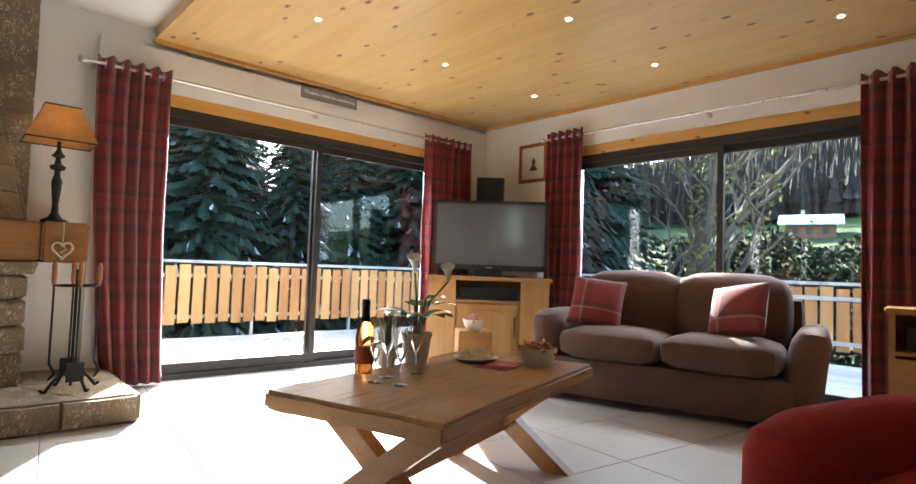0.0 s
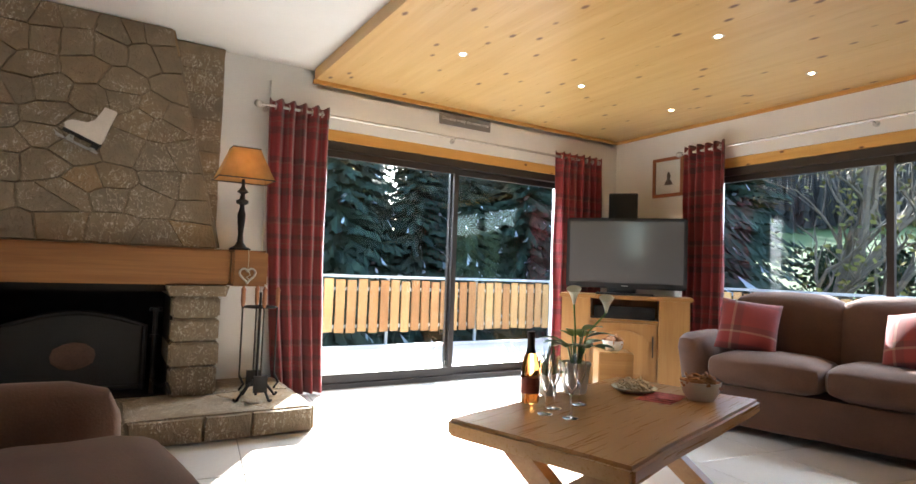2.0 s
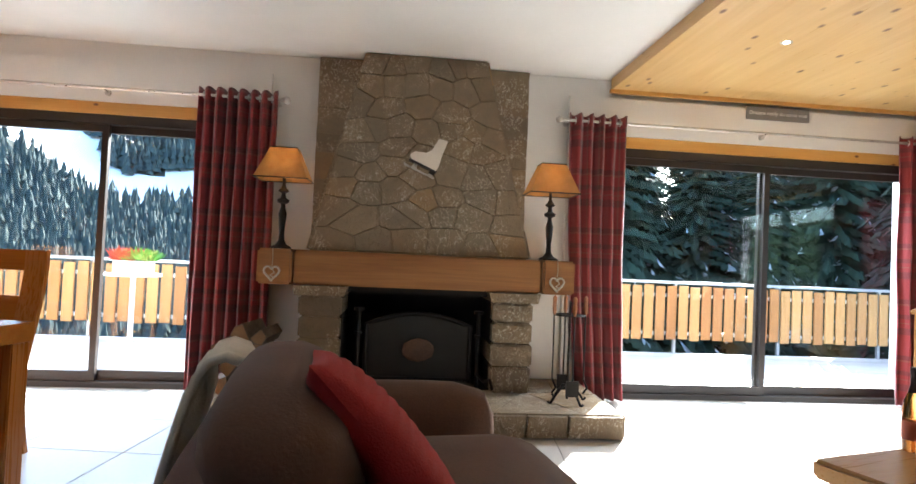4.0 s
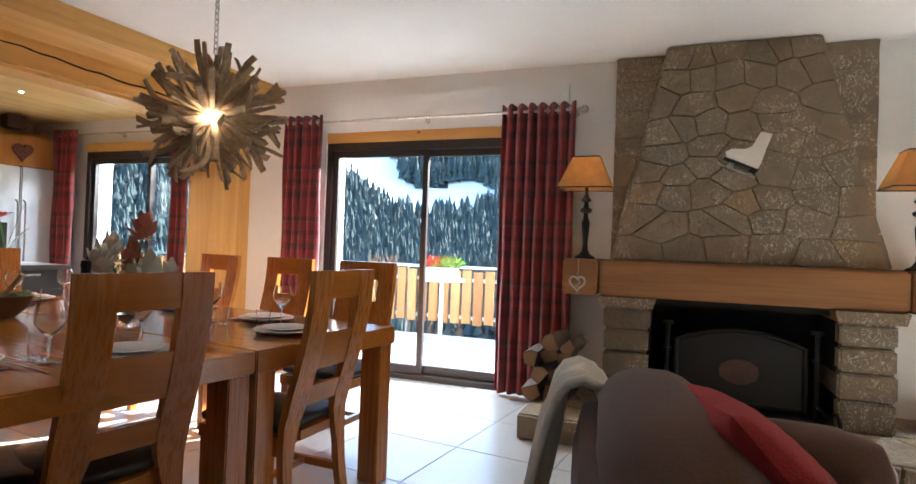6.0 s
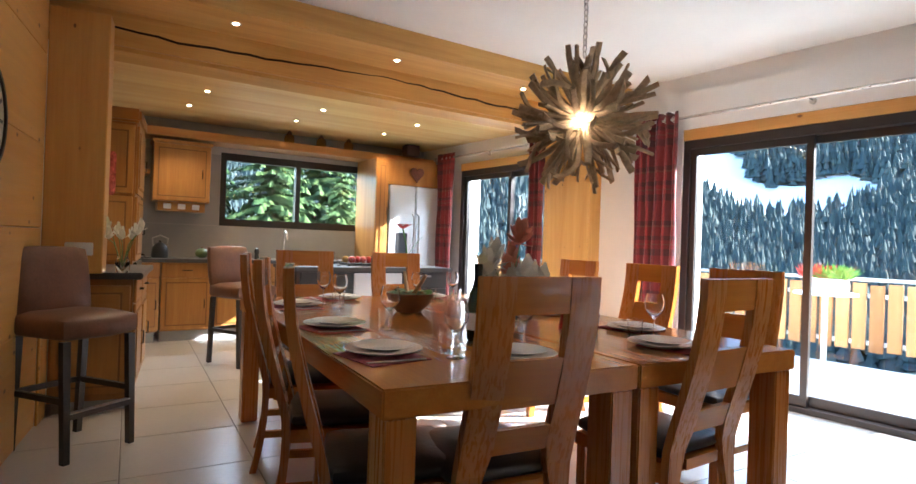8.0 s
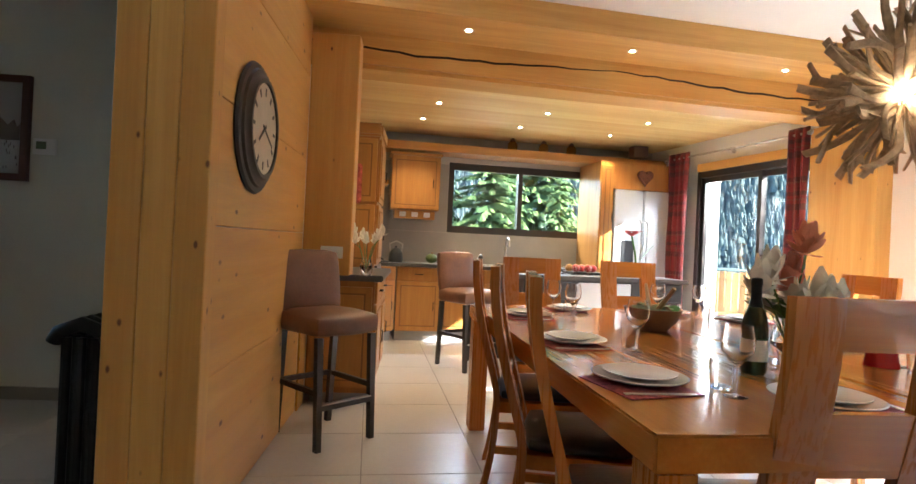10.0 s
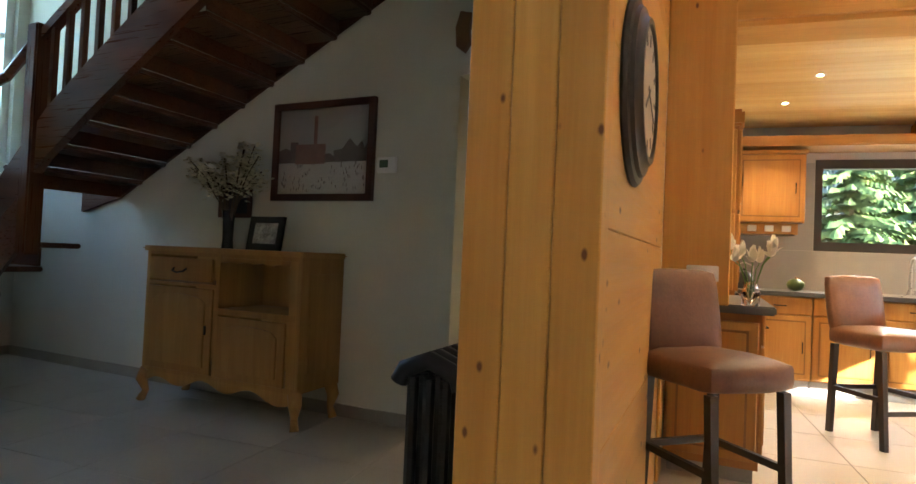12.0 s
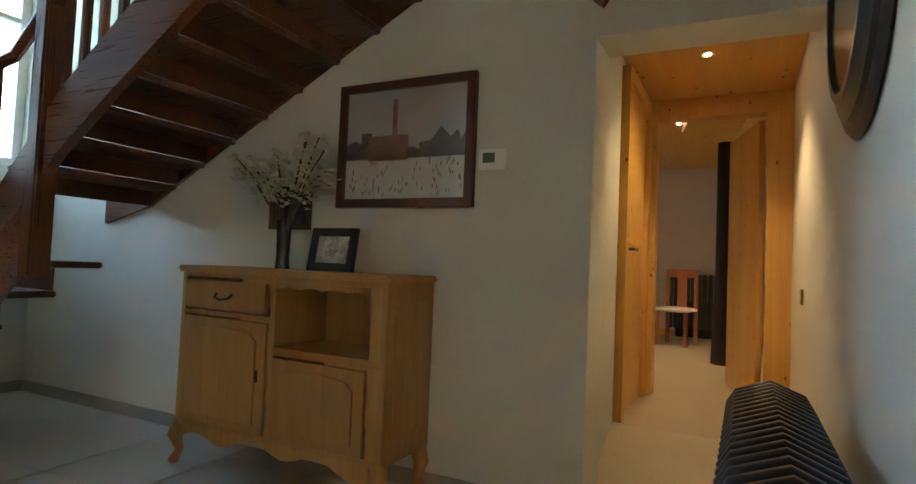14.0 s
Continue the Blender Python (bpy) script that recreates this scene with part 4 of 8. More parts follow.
_mx = _nt.nodes.new("ShaderNodeMixShader")
_mx.inputs[0].default_value = 0.3
_nt.links.new(_b.outputs[0], _mx.inputs[1])
_nt.links.new(_tl.outputs[0], _mx.inputs[2])
_nt.links.new(_mx.outputs[0], _nt.nodes["Material Output"].inputs[0])
table_lamp(-4.90, -0.42, 1.173, "black table lamp with a lit amber parchment shade")
table_lamp(-6.92, -0.42, 1.173, "black table lamp with a lit amber parchment shade")
for x in (-4.87, -6.94):
    h = thing("heart_ornament", pose(x, -0.592, 0), "small pale wicker heart hanging from the mantel", "ornament", "hanging hearts")
    bm = bmesh.new()
    pts = []
    for i in range(25):
        t = 2 * math.pi * i / 24
        pts.append((0.0042 * 16 * math.sin(t) ** 3 * 0.8, 0, 1.0 + 0.0042 * 0.85 * (13 * math.cos(t) - 5 * math.cos(2 * t) - 2 * math.cos(3 * t) - math.cos(4 * t))))
    tube(bm, pts, 0.008, 6)
    tube(bm, [(0, 0, 1.03), (0.02, -0.004, 1.0), (-0.01, -0.004, 0.98), (0.02, 0, 0.965)], 0.004, 5)
    part("heart", bm, plain("pale_wicker", (0.55, 0.50, 0.42), 0.8, vary=0.3), h)
    bm = bmesh.new()
    tube(bm, [(0, 0.004, 1.04), (0.004, 0.004, 1.1), (0, 0.006, 1.172)], 0.003, 5)
    part("cord", bm, plain("jute_cord", (0.5, 0.42, 0.3), 0.9), h)

# skate hung on the hood
sk = thing("ice_skate", pose(-5.84, -0.345, 1.88, 0, 22, 0) @ Matrix.Scale(0.88, 4), "white leather ice skate with a steel blade hung on the stone", "ice skate")
bm = bmesh.new()
prism(bm, [(-0.02, 0.22), (0.06, 0.23), (0.065, 0.1), (0.075, 0.0), (0.07, -0.05), (-0.06, -0.045), (-0.17, -0.04), (-0.19, -0.01), (-0.16, 0.03), (-0.07, 0.06), (-0.035, 0.1)], 0.075, Matrix.Translation((0, -0.075, 0)))
soften(bm, 0.022, 3, 0.5)
part("boot", bm, plain("worn_white_leather", (0.72, 0.66, 0.58), 0.5, vary=0.1), sk, smooth=True)
bm = bmesh.new()
box(bm, -0.18, 0.078, -0.072, -0.004, -0.062, -0.044)
box(bm, 0.02, 0.07, -0.06, -0.016, -0.09, -0.06)
part("sole", bm, BLACKIRON, sk, "black sole and heel")
bm = bmesh.new()
prism(bm, [(-0.22, -0.085), (-0.2, -0.115), (0.08, -0.12), (0.085, -0.105), (0.06, -0.1), (0.05, -0.062), (0.03, -0.062), (0.02, -0.1), (-0.09, -0.1), (-0.1, -0.062), (-0.13, -0.062), (-0.14, -0.1), (-0.19, -0.095)], 0.006, Matrix.Translation((0, -0.042, 0)))
part("blade", bm, STEEL, sk, "steel blade")

# fire irons on the hearth
fi = thing("fire_tool_set", pose(-4.80, -0.72, 0.165), "wrought iron fire tools on a stand with wooden handles", "fire tools")
bm = bmesh.new()
cyl(bm, (0, 0, 0.02), (0, 0, 0.72), 0.009)
for k in range(4):
    a = k * math.pi / 2 + 0.4
    tube(bm, [(0, 0, 0.12), (0.05 * math.cos(a), 0.05 * math.sin(a), 0.11), (0.11 * math.cos(a), 0.11 * math.sin(a), 0.05), (0.15 * math.cos(a), 0.15 * math.sin(a), 0.0), (0.17 * math.cos(a), 0.17 * math.sin(a), 0.015)], 0.009)
tube(bm, [(0.11 * math.cos(k * math.pi / 4), 0.11 * math.sin(k * math.pi / 4), 0.62) for k in range(9)], 0.006)
tube(bm, [(-0.11, 0, 0.62), (0.11, 0, 0.62)], 0.006)
part("stand", bm, BLACKIRON, fi, smooth=True)
for k in range(4):
    a = k * math.pi / 2
    x, y = 0.115 * math.cos(a), 0.115 * math.sin(a)
    bm = bmesh.new()
    cyl(bm, (x, y, 0.16), (x, y, 0.62), 0.006)
    if k % 2:
        box(bm, x - 0.045, x + 0.045, y - 0.008, y + 0.008, 0.06, 0.17)
    else:
        tube(bm, [(x, y, 0.16), (x + 0.03, y, 0.1), (x, y, 0.06)], 0.008)
    t = part("tool", bm, BLACKIRON, fi)
    bm = bmesh.new()
    lathe(bm, [(0.009, 0.62), (0.016, 0.66), (0.014, 0.72), (0.017, 0.74), (0.006, 0.76)], 10, (x, y, 0))
    part("handle", bm, plain("turned_handle_wood", (0.3, 0.12, 0.05), 0.5), t, "turned wooden handle", True)
# ---------- living room ----------
SUEDE = plain("brown_suede", (0.105, 0.052, 0.032), 0.9, vary=0.22, scale=5, bumps=0.25, fine=120)
SUEDE.node_tree.nodes["Principled BSDF"].inputs["Sheen Weight"].default_value = 0.08
REDWOOL = plain("red_woven_wool", (0.34, 0.022, 0.02), 0.9, vary=0.2, scale=7, bumps=0.5, fine=180)
CUSH = tartan("tartan_cushion", (0.28, 0.03, 0.03), (0.12, 0.03, 0.03), (0.38, 0.26, 0.18))


def puff(x0, x1, y0, y1, z0, z1, r=0.08, crown=0.03, seed=0):
    """An upholstered block: rounded, slightly crowned and uneven."""
    bm = boxes((x0, x1, y0, y1, z0, z1))
    bmesh.ops.subdivide_edges(bm, edges=bm.edges[:], cuts=5, use_grid_fill=True)
    c = Vector(((x0 + x1) / 2, (y0 + y1) / 2, (z0 + z1) / 2))
    h = Vector(((x1 - x0) / 2, (y1 - y0) / 2, (z1 - z0) / 2))
    r = min(r, *(0.95 * k for k in h))
    for v in bm.verts:
        d = v.co - c
        core = Vector([max(-(k - r), min(k - r, e)) for k, e in zip(h, d)])
        off = d - core
        if off.length > 0:
            off = off.normalized() * r
        q = core + off
        u = Vector([e / k for e, k in zip(q, h)])
        for ax in range(3):
            o = [a for a in range(3) if a != ax]
            q[ax] += crown * u[ax] * (1 - u[o[0]] ** 2) * (1 - u[o[1]] ** 2)
        q += Vector((1, 1, 1)) * 0.006 * noise.noise((v.co.x * 6 + seed, v.co.y * 6, v.co.z * 6))
        v.co = c + q
    return bm


def cushion(m, mat, label, size=0.42, ribbed=False):
    c = thing("cushion", m, label, "cushion", "loose cushions")
    bm = bmesh.new()
    uv = bm.loops.layers.uv.new("uv")
    n = 22 if not ribbed else 44
    for side in (1, -1):
        g = []
        for j in range(n + 1):
            row = []
            for i in range(n + 1):
                u, v = 2 * i / n - 1, 2 * j / n - 1
                pin = 1 - 0.06 * (1 - u * u) * v * v - 0.06 * (1 - v * v) * u * u
                th = 0.085 * max(0, (1 - u * u) * (1 - v * v)) ** 0.38
                if ribbed:
                    th += 0.004 * math.sin(v * 44) * (1 - u ** 4)
                row.append(bm.verts.new((u * size / 2 * pin, side * th, v * size / 2 * pin)))
            g.append(row)
        for j in range(n):
            for i in range(n):
                f = bm.faces.new((g[j][i], g[j][i + 1], g[j + 1][i + 1], g[j + 1][i]))
                for lp in f.loops:
                    lp[uv].uv = (lp.vert.co.x, lp.vert.co.z)
    bmesh.ops.remove_doubles(bm, verts=bm.verts, dist=0.0005)
    part("cover", bm, mat, c, smooth=True)


def sofa(m, width, label, arm=0.24, depth=0.98, seats=2, name="sofa", back=0.98):
    """Local: faces -y, runs along x from 0 to width."""
    s = thing(name, m, label, name, "brown suede seats")
    part("base", puff(arm * 0.6, width - arm * 0.6, 0.04, depth - 0.08, 0.05, 0.34, 0.04, 0.0), SUEDE, s, smooth=True)
    for k in (0, 1):
        x0 = 0 if k == 0 else width - arm
        bm = puff(x0, x0 + arm, 0.06, depth - 0.06, 0.04, 0.66, 0.1, 0.015, k)
        for v in bm.verts:
            f = max(0, v.co.z - 0.3)
            v.co.x += (-1 if k == 0 else 1) * f * 0.18
        part("armrest", bm, SUEDE, s, "flared padded armrest", True)
    w = (width - 2 * arm) / seats
    for k in range(seats):
        x0 = arm + k * w
        part("seat_cushion", puff(x0 + 0.005, x0 + w - 0.005, -0.02, depth - 0.28, 0.34, 0.55, 0.085, 0.025, k + 2), SUEDE, s, smooth=True)
        bm = puff(x0 + 0.005 - 0.02, x0 + w - 0.005 + 0.02, depth - 0.36, depth - 0.06, 0.46, back, 0.11, 0.03, k + 4)
        for v in bm.verts:
            v.co.y += (v.co.z - 0.5) * 0.16
        part("back_cushion", bm, SUEDE, s, smooth=True)
    part("back_frame", puff(arm * 0.5, width - arm * 0.5, depth - 0.16, depth + 0.06, 0.06, back - 0.14, 0.06, 0.0), SUEDE, s, smooth=True)
    for x in (0.12, width - 0.12):
        for y in (0.12, depth - 0.08):
            part("foot", boxes((x - 0.03, x + 0.03, y - 0.03, y + 0.03, 0, 0.06)), BLACKIRON, s)
    return s


SOFA_A = pose(-2.00, -1.93, 0, 0, 0, -75)
sofa(SOFA_A, 1.92, "two-seat brown suede sofa under the terrace window", arm=0.22, depth=0.9)
cushion(SOFA_A @ pose(0.40, 0.38, 0.74, -26, 6, 12), CUSH, "red and beige tartan cushion on the sofa")
cushion(SOFA_A @ pose(1.42, 0.36, 0.74, -28, -10, -22), CUSH, "red and beige tartan cushion on the sofa")
SOFA_B = pose(-5.41, -3.79, 0, 0, 0, 98)
sofa(SOFA_B, 1.40, "wide brown suede armchair with its back to the dining table", seats=1, name="armchair", back=0.86)
cushion(pose(-6.06, -3.27, 0.69, 0, 0, 98) @ pose(0, 0, 0, -42, 6, 0), REDWOOL, "bright red ribbed cushion leaning on the sofa back", 0.56, True)
WOOLWHITE = plain("cream_fleece", (0.66, 0.6, 0.5), 0.95, vary=0.1, bumps=0.6, fine=160)
th = thing("throw_blanket", SOFA_B, "cream fleece throw draped over the sofa back", "blanket")
bm = bmesh.new()
g = []
for j in range(25):
    t = j / 24
    row = []
    for i in range(13):
        x = 1.0 + 0.34 * i / 12
        if t < 0.4:
            y, z = 1.11 + 0.13 * (1 - t / 0.4) + 0.02 * math.sin(i * 1.3), 0.08 + 0.66 * t / 0.4
        elif t < 0.6:
            a = (t - 0.4) / 0.2 * math.pi
            y, z = 1.02 + 0.09 * math.cos(a), 0.74 + 0.09 * math.sin(a)
        else:
            y, z = 0.93 - (t - 0.6) * 0.1, 0.74 - (t - 0.6) * 0.4
        row.append(bm.verts.new((x + 0.02 * math.sin(j * 0.7), y + 0.012 * math.sin(i * 0.9 + j * 0.3), z + 0.01 * math.sin(i * 1.7))))
    g.append(row)
for j in range(24):
    for i in range(12):
        bm.faces.new((g[j][i], g[j][i + 1], g[j + 1][i + 1], g[j + 1][i]))
o = part("cloth", bm, WOOLWHITE, th, smooth=True)
o.modifiers.new("thick", "SOLIDIFY").thickness = 0.025

# red armchair
AC = pose(-3.89, -4.21, 0, 0, 0, -105)
ac = thing("armchair", AC, "red woven wool armchair with rounded arms", "armchair")
part("base", puff(0.05, 0.95, 0.05, 0.85, 0.08, 0.34, 0.05, 0), REDWOOL, ac, smooth=True)
for x0 in (0.0, 0.76):
    part("armrest", puff(x0, x0 + 0.22, 0, 0.88, 0.08, 0.62, 0.1, 0.02, x0), REDWOOL, ac, smooth=True)
part("seat_cushion", puff(0.215, 0.765, 0.0, 0.7, 0.34, 0.50, 0.07, 0.03), REDWOOL, ac, smooth=True)
part("backrest", puff(0.1, 0.9, 0.68, 0.95, 0.1, 0.80, 0.1, 0.03), REDWOOL, ac, smooth=True)
for x in (0.1, 0.88):
    for y in (0.08, 0.82):
        part("foot", boxes((x - 0.025, x + 0.025, y - 0.025, y + 0.025, 0, 0.09)), BLACKIRON, ac)
cushion(AC @ pose(0.62, 0.56, 0.72, -20, 0, 0), plain("white_faux_fur", (0.72, 0.68, 0.6), 1.0, vary=0.15, bumps=1.0, fine=140), "white faux fur cushion on the red armchair", 0.42)

# coffee table
CTW = wood("waxed_elm_top", (0.54, 0.33, 0.13), (0.44, 0.245, 0.085), "x", 0.3, knots=0.3, grain=0.7)
ct = thing("coffee_table", pose(-3.72, -2.98, 0, 0, 0, 17), "rustic waxed wooden coffee table with crossed legs", "coffee table")
bm = boxes((-0.73, 0.73, -0.385, 0.385, 0.43, 0.50))
bmesh.ops.subdivide_edges(bm, edges=[e for e in bm.edges if abs(e.verts[0].co.x - e.verts[1].co.x) > 1 or abs(e.verts[0].co.y - e.verts[1].co.y) > 0.5], cuts=9, use_grid_fill=True)
for v in bm.verts:
    v.co.y += 0.012 * noise.noise((v.co.x * 3, v.co.y, 1)) * (1 if abs(v.co.y) > 0.37 else 0)
    v.co.x += 0.014 * noise.noise((v.co.x, v.co.y * 5, 4)) * (1 if abs(v.co.x) > 0.7 else 0)
soften(bm, 0.014, 2)
part("tabletop", bm, CTW, ct, "thick waxed slab top with worn edges", True)
for x in (-0.5, 0.5):
    for s in (-1, 1):
        bm = bmesh.new()
        prism(bm, [(s * -0.36, 0.0), (s * -0.22, 0.0), (s * 0.34, 0.424), (s * 0.20, 0.424)], 0.065, Matrix.Translation((x - 0.0325 + (0.0335 if s > 0 else -0.0335), 0, 0)) @ pose(0, 0, 0, 0, 0, 90) @ Matrix.Translation((0, -0.0325, 0)))
        soften(bm, 0.006)
        part("leg", bm, OAK, ct, "slanting crossed leg")
part("stretcher", sbox(-0.56, 0.56, -0.035, 0.035, 0.17, 0.26, 0.006), OAK, ct)
CT = ct.matrix_basis.copy()
ZT = 0.501
GLASS = clear_glass("clear_drinking_glass")
BUBBLY = clear_glass("rose_wine", (0.95, 0.42, 0.12))


def ctat(x, y):
    """A spot on the coffee table by its place in the room."""
    return pose(x, y, ZT)


def flute(m, group="champagne flutes"):
    f = thing("champagne_flute", m, "empty clear champagne flute on the coffee table", "wine glass", group)
    bm = bmesh.new()
    lathe(bm, [(0.001, 0), (0.033, 0), (0.033, 0.002), (0.006, 0.006), (0.0035, 0.02), (0.0035, 0.085), (0.008, 0.095), (0.022, 0.13), (0.027, 0.17), (0.024, 0.225), (0.0228, 0.225), (0.0258, 0.17), (0.0208, 0.132), (0.006, 0.1), (0.001, 0.099)], 20)
    part("glass", bm, GLASS, f, smooth=True)


for x, y in ((-4.12, -2.93), (-4.07, -3.03), (-4.02, -2.87), (-3.86, -2.86)):
    flute(ctat(x, y))


def bottle(m, body_mat, label, foil, lab=None):
    b = thing("bottle", m, label, "bottle")
    bm = bmesh.new()
    lathe(bm, [(0.001, 0.004), (0.036, 0), (0.0415, 0.01), (0.0415, 0.15), (0.036, 0.19), (0.018, 0.235), (0.0145, 0.29), (0.0155, 0.3), (0.001, 0.3)], 24)
    part("body", bm, body_mat, b, smooth=True)
    bm = bmesh.new()
    lathe(bm, [(0.024, 0.222), (0.0175, 0.246), (0.0165, 0.292), (0.019, 0.297), (0.017, 0.318), (0.001, 0.321)], 20)
    part("foil", bm, plain("foil_" + str(foil), foil, 0.35, 0.6), b, "dark foil neck", True)
    bm = bmesh.new()
    lathe(bm, [(0.0422, 0.045), (0.0424, 0.05), (0.0424, 0.11), (0.0422, 0.115)], 24)
    part("label", bm, plain("bottle_label", lab or (0.6, 0.55, 0.45), 0.6), b, "pale paper label", True)


bottle(ctat(-4.05, -2.74), BUBBLY, "bottle of rose sparkling wine with dark foil", (0.03, 0.02, 0.02), (0.28, 0.06, 0.03))
GREENLEAF = plain("glossy_green_leaf", (0.06, 0.16, 0.025), 0.35, vary=0.3, scale=14)
POT = plain("cream_ceramic", (0.62, 0.57, 0.48), 0.35, vary=0.06)


def leaf(bm, base, d, ln, w, droop=0.25, up=0.0):
    d = Vector(d).normalized()
    side = d.cross(Vector((0, 0, 1))).normalized()
    mid, l, r = [], [], []
    for i in range(7):
        t = i / 6
        p = Vector(base) + d * ln * t + Vector((0, 0, up * ln * t - droop * ln * t * t))
        ww = w * math.sin(math.pi * min(1, t * 0.92 + 0.04)) ** 0.75
        mid.append(bm.verts.new(p - Vector((0, 0, 0.12 * ww))))
        l.append(bm.verts.new(p + side * ww))
        r.append(bm.verts.new(p - side * ww))
    for i in range(6):
        bm.faces.new((mid[i], mid[i + 1], l[i + 1], l[i]))
        bm.faces.new((mid[i + 1], mid[i], r[i], r[i + 1]))


rg = random.Random(77)
cl = thing("calla_lily_plant", ctat(-3.70, -2.66), "white calla lily plant in a cream ceramic pot", "potted plant")
bm = bmesh.new()
lathe(bm, [(0.001, 0), (0.052, 0), (0.056, 0.01), (0.07, 0.13), (0.075, 0.135), (0.075, 0.15), (0.066, 0.15), (0.062, 0.13), (0.001, 0.13)], 24)
part("pot", bm, POT, cl, smooth=True)
for k in range(14):
    a = k * 2.4
    bm = bmesh.new()
    h = rg.uniform(0.08, 0.2)
    tip = (0.045 * math.cos(a), 0.045 * math.sin(a), 0.13 + h)
    tube(bm, [(0.02 * math.cos(a), 0.02 * math.sin(a), 0.13), tip], 0.004, 5)
    leaf(bm, tip, (math.cos(a), math.sin(a), 0.2), rg.uniform(0.11, 0.16), 0.045, 0.55, 0.45)
    part("leaf", bm, GREENLEAF, cl, smooth=True)
for dx, dy, h in ((-0.05, -0.03, 0.44), (0.11, -0.09, 0.40)):
    bm = bmesh.new()
    tube(bm, [(0, 0, 0.13), (dx * 0.4, dy * 0.4, 0.3), (dx, dy, h)], 0.005, 6)
    part("stem", bm, GREENLEAF, cl, smooth=True)
    bm = bmesh.new()
    lathe(bm, [(0.005, 0), (0.012, 0.03), (0.022, 0.06), (0.036, 0.085), (0.034, 0.083), (0.02, 0.058), (0.01, 0.03), (0.001, 0.02)], 16, (0, 0, 0), Matrix.Translation((dx, dy, h)) @ pose(0, 0, 0, 18, -20, 0))
    part("flower", bm, plain("white_petal", (0.8, 0.8, 0.7), 0.5, vary=0.05), cl, "white funnel-shaped flower", True)
hb = thing("herb_pot", ctat(-3.86, -2.64), "small green herb in a pale pot", "potted plant")
bm = bmesh.new()
lathe(bm, [(0.001, 0), (0.04, 0), (0.048, 0.09), (0.044, 0.09), (0.001, 0.08)], 20)
part("pot", bm, POT, hb, smooth=True)
bm = bmesh.new()
for k in range(70):
    a, e = rg.uniform(0, 6.28), rg.uniform(0.2, 1.4)
    d = (math.cos(a) * math.cos(e), math.sin(a) * math.cos(e), math.sin(e))
    leaf(bm, (0.015 * d[0], 0.015 * d[1], 0.08), d, rg.uniform(0.06, 0.1), 0.005, 0.15, d[2])
part("foliage", bm, plain("grey_green_herb", (0.08, 0.14, 0.05), 0.6, vary=0.3), hb)


def bowl_of(m, r, h, mat, label, fill_mat, n, name="snack_bowl", fr=0.012, fl=0.035):
    b = thing(name, m, label, "bowl")
    bm = bmesh.new()
    lathe(bm, [(0.001, 0), (r * 0.6, 0), (r * 0.85, h * 0.35), (r, h), (r * 0.94, h), (r * 0.8, h * 0.4), (r * 0.5, 0.012), (0.001, 0.012)], 26)
    part("bowl", bm, mat, b, smooth=True)
    g = random.Random(n)
    bm = bmesh.new()
    for k in range(n):
        a, q = g.uniform(0, 6.28), r * 0.85 * g.random() ** 0.5
        p = Vector((q * math.cos(a), q * math.sin(a), h * 0.75 + g.uniform(0, 0.03) * (1 - (q / r) ** 2) * 2))
        d = Vector((g.gauss(0, 1), g.gauss(0, 1), g.gauss(0, 0.4))).normalized() * fl
        tube(bm, [p - d, p + Vector((0, 0, fr)), p + d], fr * 0.6, 5)
    tagged(part("snacks", bm, fill_mat, b, "heap of small snacks"), kind="stuff")


PRETZEL = plain("baked_pretzel", (0.38, 0.16, 0.05), 0.5, vary=0.3)
bowl_of(ctat(-3.22, -3.02), 0.095, 0.09, POT, "white ceramic bowl heaped with pretzels", PRETZEL, 60)
bowl_of(ctat(-3.38, -2.75), 0.115, 0.022, POT, "pale plate of pale nibbles", plain("pale_nibbles", (0.6, 0.52, 0.38), 0.7, vary=0.2), 60, "plate", 0.008, 0.012)
NAPKIN = plain("red_patterned_napkin", (0.35, 0.08, 0.08), 0.9, vary=0.8, scale=30)
nk = thing("napkins", pose(-3.42, -2.93, ZT, 0, 0, 25), "fan of red patterned paper napkins", "napkin")
for k in range(3):
    part("napkin", boxes((-0.08 + 0.03 * k, 0.08 + 0.03 * k, -0.08 - 0.01 * k, 0.08 - 0.01 * k, 0.003 * k, 0.003 * k + 0.0025)), NAPKIN, nk)

# television corner
TV = pose(-1.40, -0.87, 0, 0, 0, -48)            # local: front along -y
tc = thing("tv_cabinet", TV, "honey oak corner television cabinet with a carved door", "cabinet")
part("top", sbox(-0.63, 0.63, -0.03, 0.42, 0.862, 0.90, 0.012), OAK, tc)
for nm_, b_ in (("side", (-0.60, -0.32, 0.01, 0.40, 0.06, 0.86)), ("side", (0.32, 0.60, 0.01, 0.40, 0.06, 0.86)), ("back", (-0.32, 0.32, 0.36, 0.40, 0.06, 0.86)), ("shelf", (-0.32, 0.32, 0.03, 0.36, 0.645, 0.665)), ("carcass", (-0.32, 0.32, 0.03, 0.36, 0.06, 0.64))):
    part(nm_, boxes(b_), OAK_V, tc)
part("plinth", boxes((-0.58, 0.58, 0.03, 0.4, 0, 0.06)), OAK, tc)
d = part("door", sbox(-0.30, 0.30, 0.0, 0.028, 0.09, 0.63, 0.006), OAK_V, tc, "carved oak cabinet door")
bm = bmesh.new()
